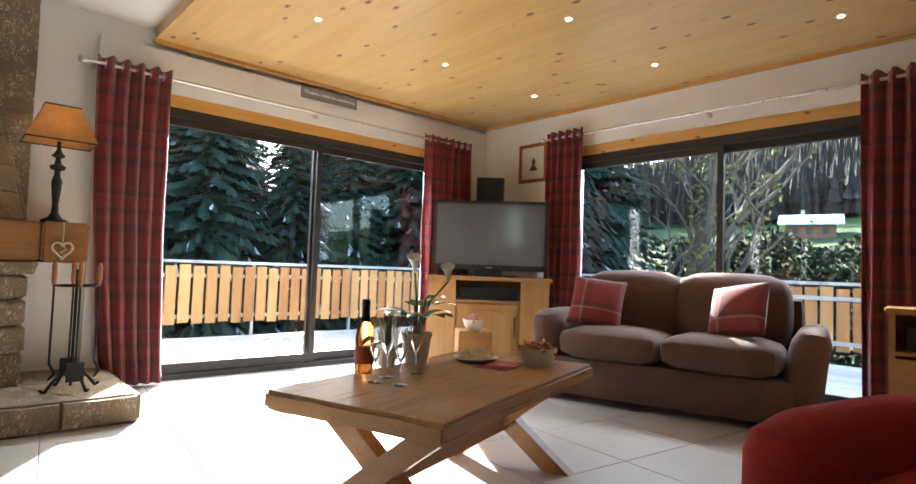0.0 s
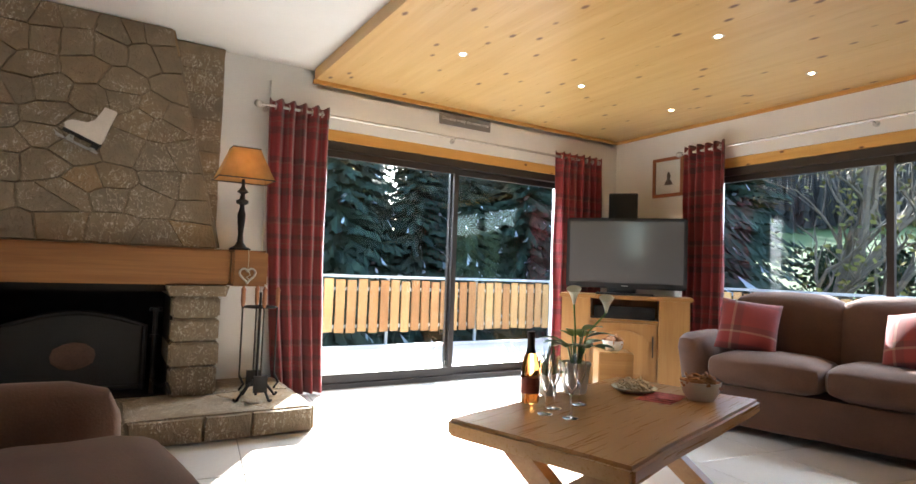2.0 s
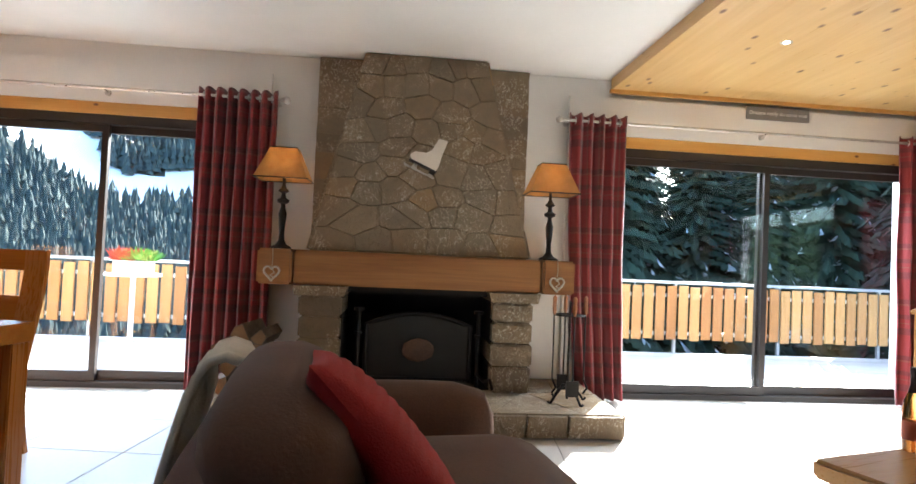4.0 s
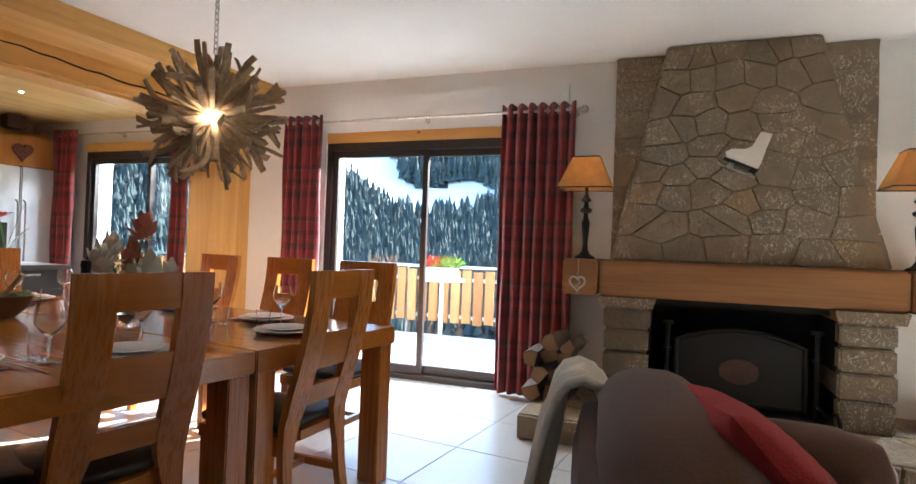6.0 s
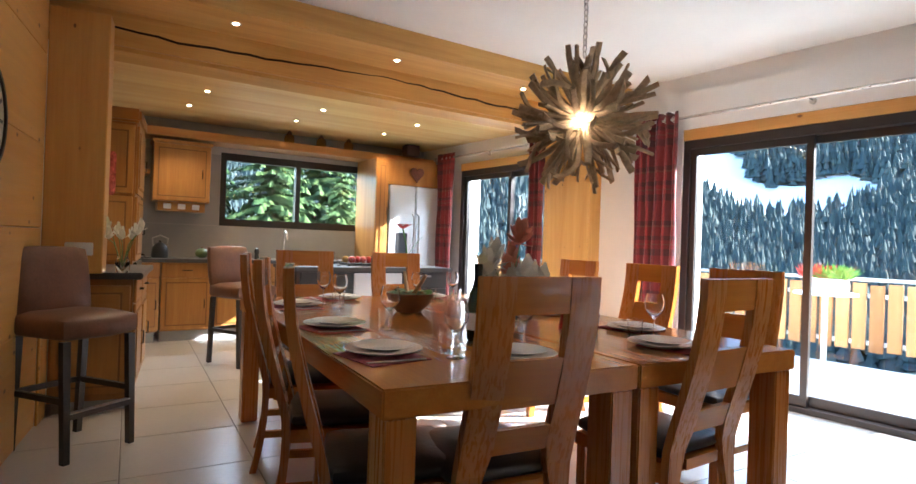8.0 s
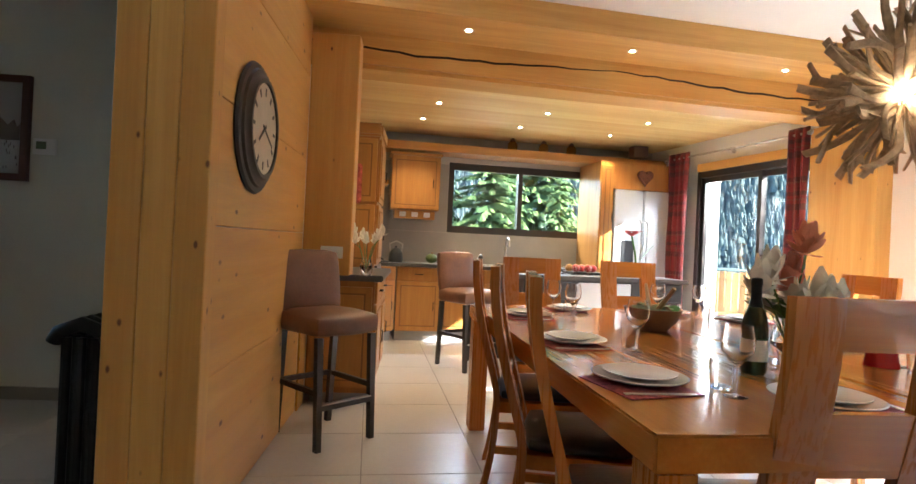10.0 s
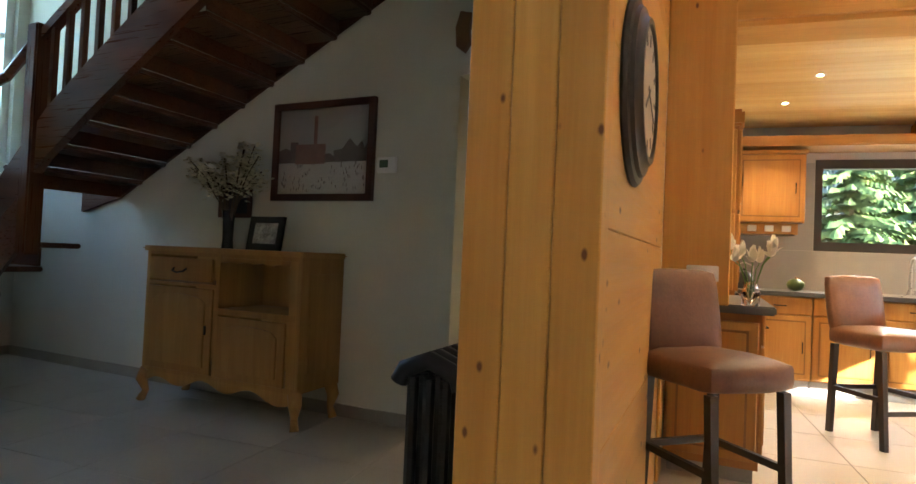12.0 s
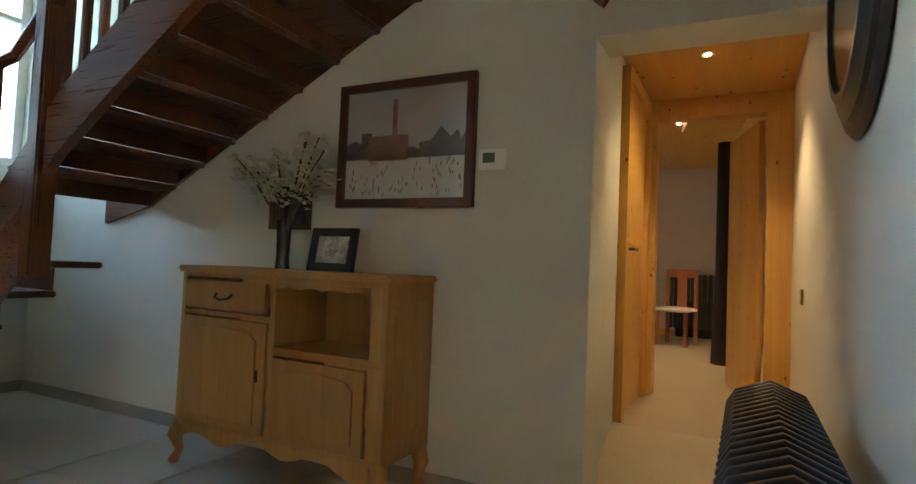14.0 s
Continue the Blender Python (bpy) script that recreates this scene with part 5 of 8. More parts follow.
out = [(-0.23, 0.15), (0.23, 0.15), (0.23, 0.45)] + [(0.23 - 0.46 * i / 10, 0.50 + 0.06 * math.sin(math.pi * i / 10)) for i in range(1, 10)] + [(-0.23, 0.45)]
prism(bm, out, 0.014, Matrix.Translation((0, -0.013, 0)))
soften(bm, 0.008)
part("panel", bm, OAK_V, d, "raised arched panel")
bm = bmesh.new()
cyl(bm, (0.27, -0.012, 0.32), (0.27, -0.012, 0.52), 0.006)
part("hinge", bm, BLACKIRON, d)
part("amplifier", sbox(-0.29, 0.29, 0.05, 0.34, 0.668, 0.79, 0.006), plain("black_gloss_plastic", (0.012, 0.012, 0.013), 0.2, vary=0.1), tc, "black amplifier in the open bay")
BLACKP = plain("black_plastic", (0.015, 0.015, 0.016), 0.35, vary=0.1)
tv = thing("television", TV, "large black flat screen television switched off", "television")
part("bezel", sbox(-0.575, 0.575, 0.06, 0.13, 0.965, 1.665, 0.012), BLACKP, tv)
SCREEN, _nt, _b = nodes_of("dark_screen_glass", 0.12)
_b.inputs["Base Color"].default_value = (0.10, 0.095, 0.09, 1)
part("screen", boxes((-0.54, 0.54, 0.055, 0.061, 1.02, 1.63)), SCREEN, tv, "grey reflective screen")
part("stand", sbox(-0.28, 0.28, 0.02, 0.26, 0.902, 0.92, 0.006), BLACKP, tv)
part("neck", boxes((-0.08, 0.08, 0.1, 0.15, 0.918, 0.99)), BLACKP, tv)
part("badge", boxes((-0.03, 0.03, 0.054, 0.06, 0.988, 0.996)), STEEL, tv)
sp = thing("loudspeaker", pose(-0.93, -0.40, 0, 0, 0, -48), "tall black loudspeaker in the corner behind the television", "loudspeaker")
part("cabinet", sbox(-0.15, 0.15, -0.12, 0.12, 0.0, 1.98, 0.006), BLACKP, sp)
part("grille", sbox(-0.14, 0.14, -0.135, -0.121, 0.3, 1.96, 0.006), plain("black_speaker_cloth", (0.02, 0.02, 0.02), 0.95, bumps=0.5, fine=200), sp, "black cloth grille")
bx = thing("wooden_block_stool", pose(-2.05, -1.35, 0, 0, 0, -35), "small plain wooden block table", "side table")
part("block", sbox(-0.14, 0.14, -0.14, 0.14, 0, 0.46, 0.008), OAK, bx)
bowl_of(pose(-2.05, -1.35, 0.461), 0.09, 0.085, POT, "white bowl of pretzels on the wooden block", PRETZEL, 50)
CHERRY = plain("reddish_frame_wood", (0.28, 0.09, 0.03), 0.4, vary=0.2)


def picture(name, m, w, h, rim, mat, label, depth=0.025, mount=(0.75, 0.73, 0.66), motif=None):
    """Local: hangs on y = 0 and faces -y, its lower left corner at the origin."""
    p = thing(name, m, label, "picture")
    bm = boxes((0, w, -depth, 0, 0, rim), (0, w, -depth, 0, h - rim, h), (0, rim, -depth, 0, rim, h - rim), (w - rim, w, -depth, 0, rim, h - rim))
    part("frame", bm, mat, p)
    part("sheet", boxes((rim, w - rim, -depth * 0.45, -0.002, rim, h - rim)), plain("picture_sheet", mount, 0.6, vary=0.05), p)
    g = part("glazing", boxes((rim, w - rim, -depth * 0.62, -depth * 0.56, rim, h - rim)), PICGLASS, p)
    for bm2, mat2 in (motif or []):
        part("motif", bm2, mat2, p)
    return p


INKS = plain("sepia_ink", (0.10, 0.075, 0.06), 0.7, vary=0.5, scale=20)
bm = bmesh.new()
prism(bm, [(0.15, 0.13), (0.26, 0.13), (0.24, 0.17), (0.22, 0.19), (0.235, 0.23), (0.205, 0.28), (0.18, 0.24), (0.185, 0.19), (0.16, 0.16)], 0.001, Matrix.Translation((0, -0.0135, 0)))
picture("framed_print", pose(XB - 0.001, -0.50, 1.965, 0, 0, -90), 0.395, 0.43, 0.035, CHERRY, "small sepia print in a reddish wooden frame", motif=[(bm, INKS)])

# sign over the terrace door
sg = thing("wall_sign", pose(-3.02, 0.063, 2.52), "grey wooden sign with white writing over the terrace door", "sign")
part("board", sbox(0, 0.6, -0.018, 0, 0, 0.115, 0.003), plain("grey_painted_board", (0.22, 0.21, 0.20), 0.7, vary=0.15), sg)
tx = bpy.data.curves.new("sign_text", "FONT")
tx.body, tx.size, tx.align_x, tx.align_y = "Dreams really do come true", 0.048, "CENTER", "CENTER"
tx.extrude = 0.0008
txo = new("lettering", tx)
txo.parent, txo.matrix_basis = sg, pose(0.3, -0.0195, 0.058, 90, 0, 0)
txo.data.materials.append(WPAINT)

# cabinet and lamp beside the second terrace door
rc = thing("side_cabinet", pose(-1.5, -4.49, 0, 0, 0, -80), "oak side cabinet with an open shelf", "cabinet")
part("top", sbox(-0.4, 0.4, -0.03, 0.4, 0.80, 0.835, 0.01), OAK, rc)
part("body", boxes((-0.38, -0.35, 0, 0.38, 0.05, 0.8), (0.35, 0.38, 0, 0.38, 0.05, 0.8), (-0.35, 0.35, 0.35, 0.38, 0.05, 0.8), (-0.35, 0.35, 0, 0.35, 0.58, 0.6), (-0.35, 0.35, 0, 0.35, 0.05, 0.56)), OAK, rc)
part("plinth", boxes((-0.37, 0.37, 0.02, 0.38, 0, 0.05)), OAK, rc)
part("radio", sbox(-0.3, 0.3, 0.05, 0.3, 0.602, 0.73, 0.01), BLACKP, rc, "black set in the open shelf")
table_lamp(-1.34, -4.46, 0.836, "table lamp with a pale parchment shade on the side cabinet")

# recessed ceiling lights: trim ring and lit lens; some also light the room
SPOTGLOW = glow("halogen_lens", (1.0, 0.80, 0.48), 9.0)


def downlight(x, y, z, power=0.0):
    d = thing("downlight", pose(x, y, z), "lit recessed spotlight with a steel trim ring", "ceiling light", "recessed spotlights")
    bm = bmesh.new()
    lathe(bm, [(0.0175, -0.001), (0.036, -0.004), (0.039, -0.001), (0.039, 0.0)], 18)
    part("trim_ring", bm, STEEL, d, smooth=True)
    bm = bmesh.new()
    lathe(bm, [(0.001, -0.0045), (0.017, -0.0045), (0.017, -0.002), (0.001, -0.002)], 14)
    part("lens", bm, SPOTGLOW, d, "lit lens")
    if power:
        l = new("spot_lamp", bpy.data.lights.new("spot_lamp", "SPOT"))
        l.data.energy, l.data.color, l.data.spot_size, l.data.spot_blend, l.data.shadow_soft_size = power, (1.0, 0.74, 0.42), radians(110), 0.6, 0.03
        l.matrix_basis = pose(x, y, z - 0.02)


for x in (-3.55, -2.36, -1.2):
    for y in (-1.22, -2.5, -3.8):
        downlight(x, y, ZW)
for y in (-1.0, -2.3, -3.53):
    downlight(-10.41 + (y * 0.07), y, 2.65, 1.5)
for i, x in enumerate((-11.48, -12.33, -13.1)):
    for y in (-3.3, -2.16, -1.03):
        downlight(x + (y + 2.2) * 0.075, y, K_H, 5 if i != 1 else 0)
# ---------- dining ----------
TABLEW = wood("golden_oak_table", (0.55, 0.215, 0.034), (0.43, 0.145, 0.021), "x", 0.2, by_object=0.08, coat=0.25)
TABLEV = wood("golden_oak_upright", (0.53, 0.20, 0.032), (0.40, 0.13, 0.02), "z", 0.28, by_object=0.1, coat=0.15)
LEATHER = plain("black_leather", (0.018, 0.014, 0.013), 0.35, vary=0.2, bumps=0.3, fine=70)


def dining_table(x0, x1, y0, y1, label):
    t = thing("dining_table", DIN, label, "dining table", "pair of dining tables")
    part("tabletop", sbox(x0, x1, y0, y1, 0.705, 0.79, 0.006), TABLEW, t, "thick golden oak top")
    for x in (x0 + 0.012, x1 - 0.132):
        for y in (y0 + 0.012, y1 - 0.112):
            part("leg", sbox(x, x + 0.12, y, y + 0.1, 0, 0.704, 0.005), TABLEV, t)
    return t


dining_table(-2.55, 0, 0, 0.955, "long golden oak dining table laid for a meal")
dining_table(-2.55, 0, 0.961, 1.88, "golden oak table pushed beside the dining table")


def chair_proto(m):
    c = thing("dining_chair", m, "oak dining chair with a cut-out back and black leather seat", "chair", "chairs round the table")
    part("seat", puff(-0.21, 0.21, -0.22, 0.2, 0.43, 0.485, 0.028, 0.015), LEATHER, c, "black leather seat pad", True)
    part("seat_frame", boxes((-0.215, 0.215, -0.215, 0.2, 0.375, 0.428)), TABLEW, c)

    def ycurve(z):
        return 0.20 + (0.0 if z < 0.45 else 0.13 * math.sin(math.pi / 2 * (z - 0.45) / 0.65) ** 1.2) + 0.05 * max(0, (0.4 - z) / 0.4) ** 2
    for s in (-1, 1):
        bm = bmesh.new()
        rows = []
        for i in range(15):
            z = 1.1 * i / 14
            w = 0.055 + 0.06 * min(1, max(0, (z - 0.3) / 0.25))
            xo = s * 0.215
            xi = xo - s * w
            y = ycurve(z)
            rows.append([bm.verts.new(p) for p in ((xo, y, z), (xi, y, z), (xi, y + 0.032, z), (xo, y + 0.032, z))])
        for a, b in zip(rows, rows[1:]):
            for k in range(4):
                bm.faces.new((a[k], a[(k + 1) % 4], b[(k + 1) % 4], b[k]))
        bm.faces.new(rows[0][::-1]), bm.faces.new(rows[-1])
        part("back_post", bm, TABLEV, c, "curved oak back post")
        part("leg", boxes((s * 0.19 - 0.022, s * 0.19 + 0.022, -0.205, -0.161, 0, 0.374)), TABLEV, c)
        part("stretcher", boxes((s * 0.19 - 0.011, s * 0.19 + 0.011, -0.16, 0.225, 0.17, 0.205)), TABLEW, c)
    part("stretcher", boxes((-0.178, 0.178, 0.02, 0.045, 0.175, 0.2)), TABLEW, c)
    for z0, z1 in ((0.985, 1.1), (0.69, 0.845), (0.535, 0.62), (0.39, 0.43)):
        bm = bmesh.new()
        y0, y1 = ycurve(z0) + 0.003, ycurve(z1) + 0.003
        vs = [bm.verts.new(p) for p in ((-0.101, y0, z0), (0.101, y0, z0), (0.101, y1, z1), (-0.101, y1, z1), (-0.101, y0 + 0.026, z0), (0.101, y0 + 0.026, z0), (0.101, y1 + 0.026, z1), (-0.101, y1 + 0.026, z1))]
        for f in ((0, 1, 2, 3), (4, 7, 6, 5), (0, 4, 5, 1), (1, 5, 6, 2), (2, 6, 7, 3), (3, 7, 4, 0)):
            bm.faces.new([vs[k] for k in f])
        part("back_rail", bm, TABLEW, c)
    return c


spots = [(-0.30, 0.50, -92), (-0.22, 1.27, -84), (-0.42, 0.19, 167), (-1.02, 0.21, 165), (-1.72, 0.25, 168), (-0.62, 2.12, 4), (-1.28, 2.06, 0), (-2.0, 2.04, -3), (-2.62, 0.52, 90), (-2.62, 1.28, 92)]
proto = None
for x, y, r in spots:
    m = DIN @ pose(x, y, 0, 0, 0, r)
    if proto is None:
        proto = chair_proto(m)
    else:
        copy_thing(proto, m)

# chandelier of driftwood
DRIFT = plain("weathered_driftwood", (0.42, 0.30, 0.19), 0.85, vary=0.35, scale=18, bumps=0.5, fine=60)
CHP = (-8.42, -2.52, 1.80)
cd = thing("chandelier", pose(*CHP), "round driftwood chandelier with a lit bulb on a chain", "chandelier")
rg = random.Random(41)
meshes = []
for k in range(9):
    bm = bmesh.new()
    rows = []
    L = 0.285
    bend, tw = rg.uniform(-0.07, 0.07), rg.uniform(-1.6, 1.6)
    for i in range(7):
        t = i / 6
        w, h = 0.0165 * (0.75 + 0.3 * t) * rg.uniform(0.85, 1.15), 0.006 * rg.uniform(0.8, 1.3)
        c = Vector((bend * math.sin(math.pi * t) + rg.uniform(-.004, .004), bend * 0.7 * t * t, 0.065 + L * t))
        ca, sa = math.cos(tw * t), math.sin(tw * t)
        rows.append([bm.verts.new(c + Vector((ca * a - sa * b, sa * a + ca * b, 0))) for a, b in ((w, 0), (w * .6, h), (-w * .6, h), (-w, 0), (-w * .6, -h), (w * .6, -h))])
    for a, b in zip(rows, rows[1:]):
        for q in range(6):
            bm.faces.new((a[q], a[(q + 1) % 6], b[(q + 1) % 6], b[q]))
    bm.faces.new(rows[0][::-1]), bm.faces.new(rows[-1])
    meshes.append(mesh_of("driftwood_piece", bm, DRIFT, True))
N = 190
for i in range(N):
    z = 1 - 2 * (i + 0.5) / N
    a = i * 2.39996
    d = Vector((math.sqrt(1 - z * z) * math.cos(a), math.sqrt(1 - z * z) * math.sin(a), z)) + Vector((rg.gauss(0, .12), rg.gauss(0, .12), rg.gauss(0, .12)))
    if d.angle(Vector((0.6, -0.72, -0.1))) < 0.32:
        continue
    q = d.to_track_quat("Z", "Y").to_matrix().to_4x4() @ pose(0, 0, 0, 0, 0, rg.uniform(0, 360)) @ Matrix.Scale(rg.uniform(0.72, 1.08), 4)
    shared("driftwood_piece", meshes[i * 5 % 9], cd, q)
bm = bmesh.new()
ball(bm, (0, 0, 0), 0.045, 2)
part("bulb", bm, glow("warm_white_bulb", (1.0, 0.8, 0.5), 2.5), cd, "glowing bulb", True)
pl = new("chandelier_lamp", bpy.data.lights.new("chandelier_lamp", "POINT"))
pl.data.energy, pl.data.color, pl.data.shadow_soft_size = 0.35, (1.0, 0.8, 0.52), 0.05
pl.matrix_basis = pose(CHP[0] + 0.05, CHP[1] - 0.06, CHP[2])
for k in range(24):
    bm = bmesh.new()
    z = 0.32 + k * 0.0285
    n = 10
    tube(bm, [((0.011 * math.cos(2 * math.pi * j / n)) if k % 2 else 0, 0 if k % 2 else 0.011 * math.cos(2 * math.pi * j / n), z + 0.018 * math.sin(2 * math.pi * j / n)) for j in range(n + 1)], 0.0028, 5)
    part("chain_link", bm, STEEL, cd)
bm = bmesh.new()
lathe(bm, [(0.001, 0.955), (0.05, 0.965), (0.055, 0.988), (0.001, 0.988)], 20)
part("ceiling_rose", bm, STEEL, cd, smooth=True)

# table setting
ZDT = 0.791
PORC = plain("white_porcelain", (0.78, 0.76, 0.70), 0.18, vary=0.03)
bm = bmesh.new()
lathe(bm, [(0.001, 0), (0.085, 0), (0.098, 0.006), (0.14, 0.016), (0.142, 0.019), (0.138, 0.021), (0.096, 0.011), (0.001, 0.008)], 36)
PLATE = mesh_of("plate", bm, PORC, True)
bm = bmesh.new()
lathe(bm, [(0.001, 0), (0.03, 0), (0.032, 0.003), (0.006, 0.008), (0.004, 0.03), (0.004, 0.085), (0.02, 0.098), (0.042, 0.13), (0.045, 0.16), (0.036, 0.20), (0.0348, 0.20), (0.0438, 0.16), (0.0408, 0.132), (0.019, 0.101), (0.001, 0.095)], 24)
WINEG = mesh_of("glass", bm, GLASS, True)
bm = bmesh.new()
lathe(bm, [(0.001, 0), (0.03, 0), (0.036, 0.085), (0.0348, 0.085), (0.029, 0.008), (0.001, 0.008)], 20)
TUMB = mesh_of("glass", bm, GLASS, True)


def setting(x, y, r):
    m = DIN @ pose(x, y, ZDT, 0, 0, r)
    n = thing("napkin", m @ pose(0.06, -0.03, 0, 0, 0, 12), "red patterned napkin under the plates", "napkin", "table napkins")
    part("cloth", boxes((-0.13, 0.13, -0.12, 0.12, 0, 0.003)), NAPKIN, n)
    for k, (s, z, lab) in enumerate(((1.0, 0.0032, "large white porcelain dinner plate on the table"), (0.78, 0.0165, "small white porcelain plate on a dinner plate"))):
        p = thing("plate", m @ pose(0, 0, z), lab, "plate", "place settings")
        shared("dish", PLATE, p, Matrix.Diagonal((s, s, s, 1)))
    g = thing("wine_glass", m @ pose(0.17, 0.2, 0), "round clear empty wine glass on the table", "wine glass", "wine glasses")
    shared("glass", WINEG, g)
    g = thing("tumbler", m @ pose(0.07, 0.22, 0), "small clear tumbler on the table", "tumbler", "tumblers")
    shared("glass", TUMB, g)
    k = thing("knife", m @ pose(0.165, -0.02, 0.0035), "steel table knife beside the plate", "knife", "table knives")
    part("blade", sbox(-0.008, 0.008, -0.1, 0.11, 0, 0.003, 0.001, 1), STEEL, k)


for x, y, r in ((-0.26, 0.62, 90), (-0.24, 1.34, 90), (-0.48, 0.19, 0), (-1.14, 0.21, 0), (-1.98, 0.24, 0), (-0.62, 1.58, 180), (-1.28, 1.58, 180), (-2.0, 1.58, 180), (-2.32, 0.6, -90), (-2.32, 1.25, -90)):
    setting(x, y, r)
bottle(DIN @ pose(-0.62, 0.66, ZDT), clear_glass("dark_green_glass", (0.02, 0.035, 0.015)), "dark wine bottle with a white label", (0.02, 0.02, 0.02), (0.7, 0.68, 0.62))
SALADW = plain("turned_bowl_wood", (0.22, 0.11, 0.05), 0.5, vary=0.2)
sb = thing("salad_bowl", DIN @ pose(-1.58, 0.78, ZDT), "turned wooden salad bowl of green leaves with servers", "bowl")
bm = bmesh.new()
lathe(bm, [(0.001, 0), (0.07, 0), (0.12, 0.05), (0.145, 0.11), (0.137, 0.11), (0.11, 0.055), (0.001, 0.02)], 28)
part("bowl", bm, SALADW, sb, smooth=True)
bm = bmesh.new()
for k in range(60):
    a, q = rg.uniform(0, 6.28), rg.uniform(0, 0.11)
    leaf(bm, (q * math.cos(a), q * math.sin(a), 0.09 + rg.uniform(0, 0.03)), (rg.gauss(0, 1), rg.gauss(0, 1), 0.3), 0.07, 0.025, 0.3)
tagged(part("leaves", bm, GREENLEAF, sb), kind="stuff")
for s in (-1, 1):
    bm = bmesh.new()
    tube(bm, [(0.02 * s, 0, 0.08), (0.15 * s, 0.03, 0.22)], [0.014, 0.009], 8)
    part("server", bm, plain("pale_server_wood", (0.5, 0.33, 0.17), 0.6), sb, "pale wooden salad server")
vz = thing("flower_vase", DIN @ pose(-0.92, 1.02, ZDT), "vase of white peonies and pink flowers", "flowers")
bm = bmesh.new()
lathe(bm, [(0.001, 0), (0.05, 0), (0.065, 0.06), (0.05, 0.13), (0.055, 0.15), (0.05, 0.15), (0.045, 0.13), (0.06, 0.06), (0.001, 0.01)], 24)
part("vase", bm, GLASS, vz, smooth=True)
PET = plain("cream_petal", (0.84, 0.82, 0.72), 0.6, vary=0.06)
PINKP = plain("coral_petal", (0.72, 0.28, 0.18), 0.6, vary=0.15)
for k in range(9):
    a = k * 2.5
    q = 0.05 + 0.06 * (k % 3)
    c = Vector((q * math.cos(a), q * math.sin(a), 0.20 + 0.04 * ((k * 5) % 4) - 0.15 * q + (0.10 if k in (3,) else 0)))
    bm = bmesh.new()
    tube(bm, [(0, 0, 0.05), c * 0.6 + Vector((0, 0, 0.05)), c], 0.004, 5)
    part("stem", bm, GREENLEAF, vz)
    bm = bmesh.new()
    for j in range(26):
        b_, e = rg.uniform(0, 6.28), rg.uniform(-0.2, 1.5)
        d = Vector((math.cos(b_) * math.cos(e), math.sin(b_) * math.cos(e), math.sin(e)))
        leaf(bm, c + d * 0.008, d, rg.uniform(0.05, 0.07), 0.03, -0.15, d.z)
    part("bloom", bm, PINKP if k in (3, 6) else PET, vz, "full many-petalled bloom", True)
bm = bmesh.new()
for k in range(22):
    a = rg.uniform(0, 6.28)
    leaf(bm, (0.03 * math.cos(a), 0.03 * math.sin(a), 0.15), (math.cos(a), math.sin(a), rg.uniform(0, .6)), rg.uniform(0.1, 0.17), 0.022, 0.2, 0.4)
part("foliage", bm, GREENLEAF, vz)
rj = thing("red_candle", DIN @ pose(-0.78, 1.30, ZDT), "thick red glass candle lantern on the table", "candle")
bm = bmesh.new()
lathe(bm, [(0.001, 0), (0.06, 0), (0.05, 0.05), (0.055, 0.16), (0.04, 0.19), (0.045, 0.21), (0.001, 0.21)], 24)
part("body", bm, plain("deep_red_glaze", (0.35, 0.015, 0.015), 0.2, vary=0.1), rj, smooth=True)

# ---------- kitchen ----------
KOAK = wood("kitchen_oak", (0.52, 0.265, 0.065), (0.38, 0.16, 0.034), "z", 0.33, by_object=0.15, coat=0.15)
KOAKH = wood("kitchen_oak_level", (0.52, 0.265, 0.065), (0.38, 0.16, 0.034), "y", 0.33, by_object=0.15, coat=0.15)
SLATE = plain("dark_grey_worktop", (0.075, 0.075, 0.078), 0.35, vary=0.15, scale=20, bumps=0.1)
win = thing("window_1", KIT, "long dark framed kitchen window of two sashes", "window", kind="structure")
y0, y1, z0, z1 = KW[0] + 0.002, KW[1] - 0.002, KW[2] + 0.002, KW[3] - 0.002
part("window_frame", boxes((-0.12, -0.02, y0, y1, z0, z0 + 0.09), (-0.12, -0.02, y0, y1, z1 - 0.09, z1), (-0.12, -0.02, y0, y0 + 0.07, z0 + 0.09, z1 - 0.09), (-0.12, -0.02, y1 - 0.07, y1, z0 + 0.09, z1 - 0.09), (-0.12, -0.02, 0.90, 0.96, z0 + 0.09, z1 - 0.09)), ALU, win)
for a, b in ((y0 + 0.07, 0.90), (0.96, y1 - 0.07)):
    g = part("pane", boxes((-0.075, -0.068, a, b, z0 + 0.09, z1 - 0.09)), PANE, win)
    g.visible_shadow = False


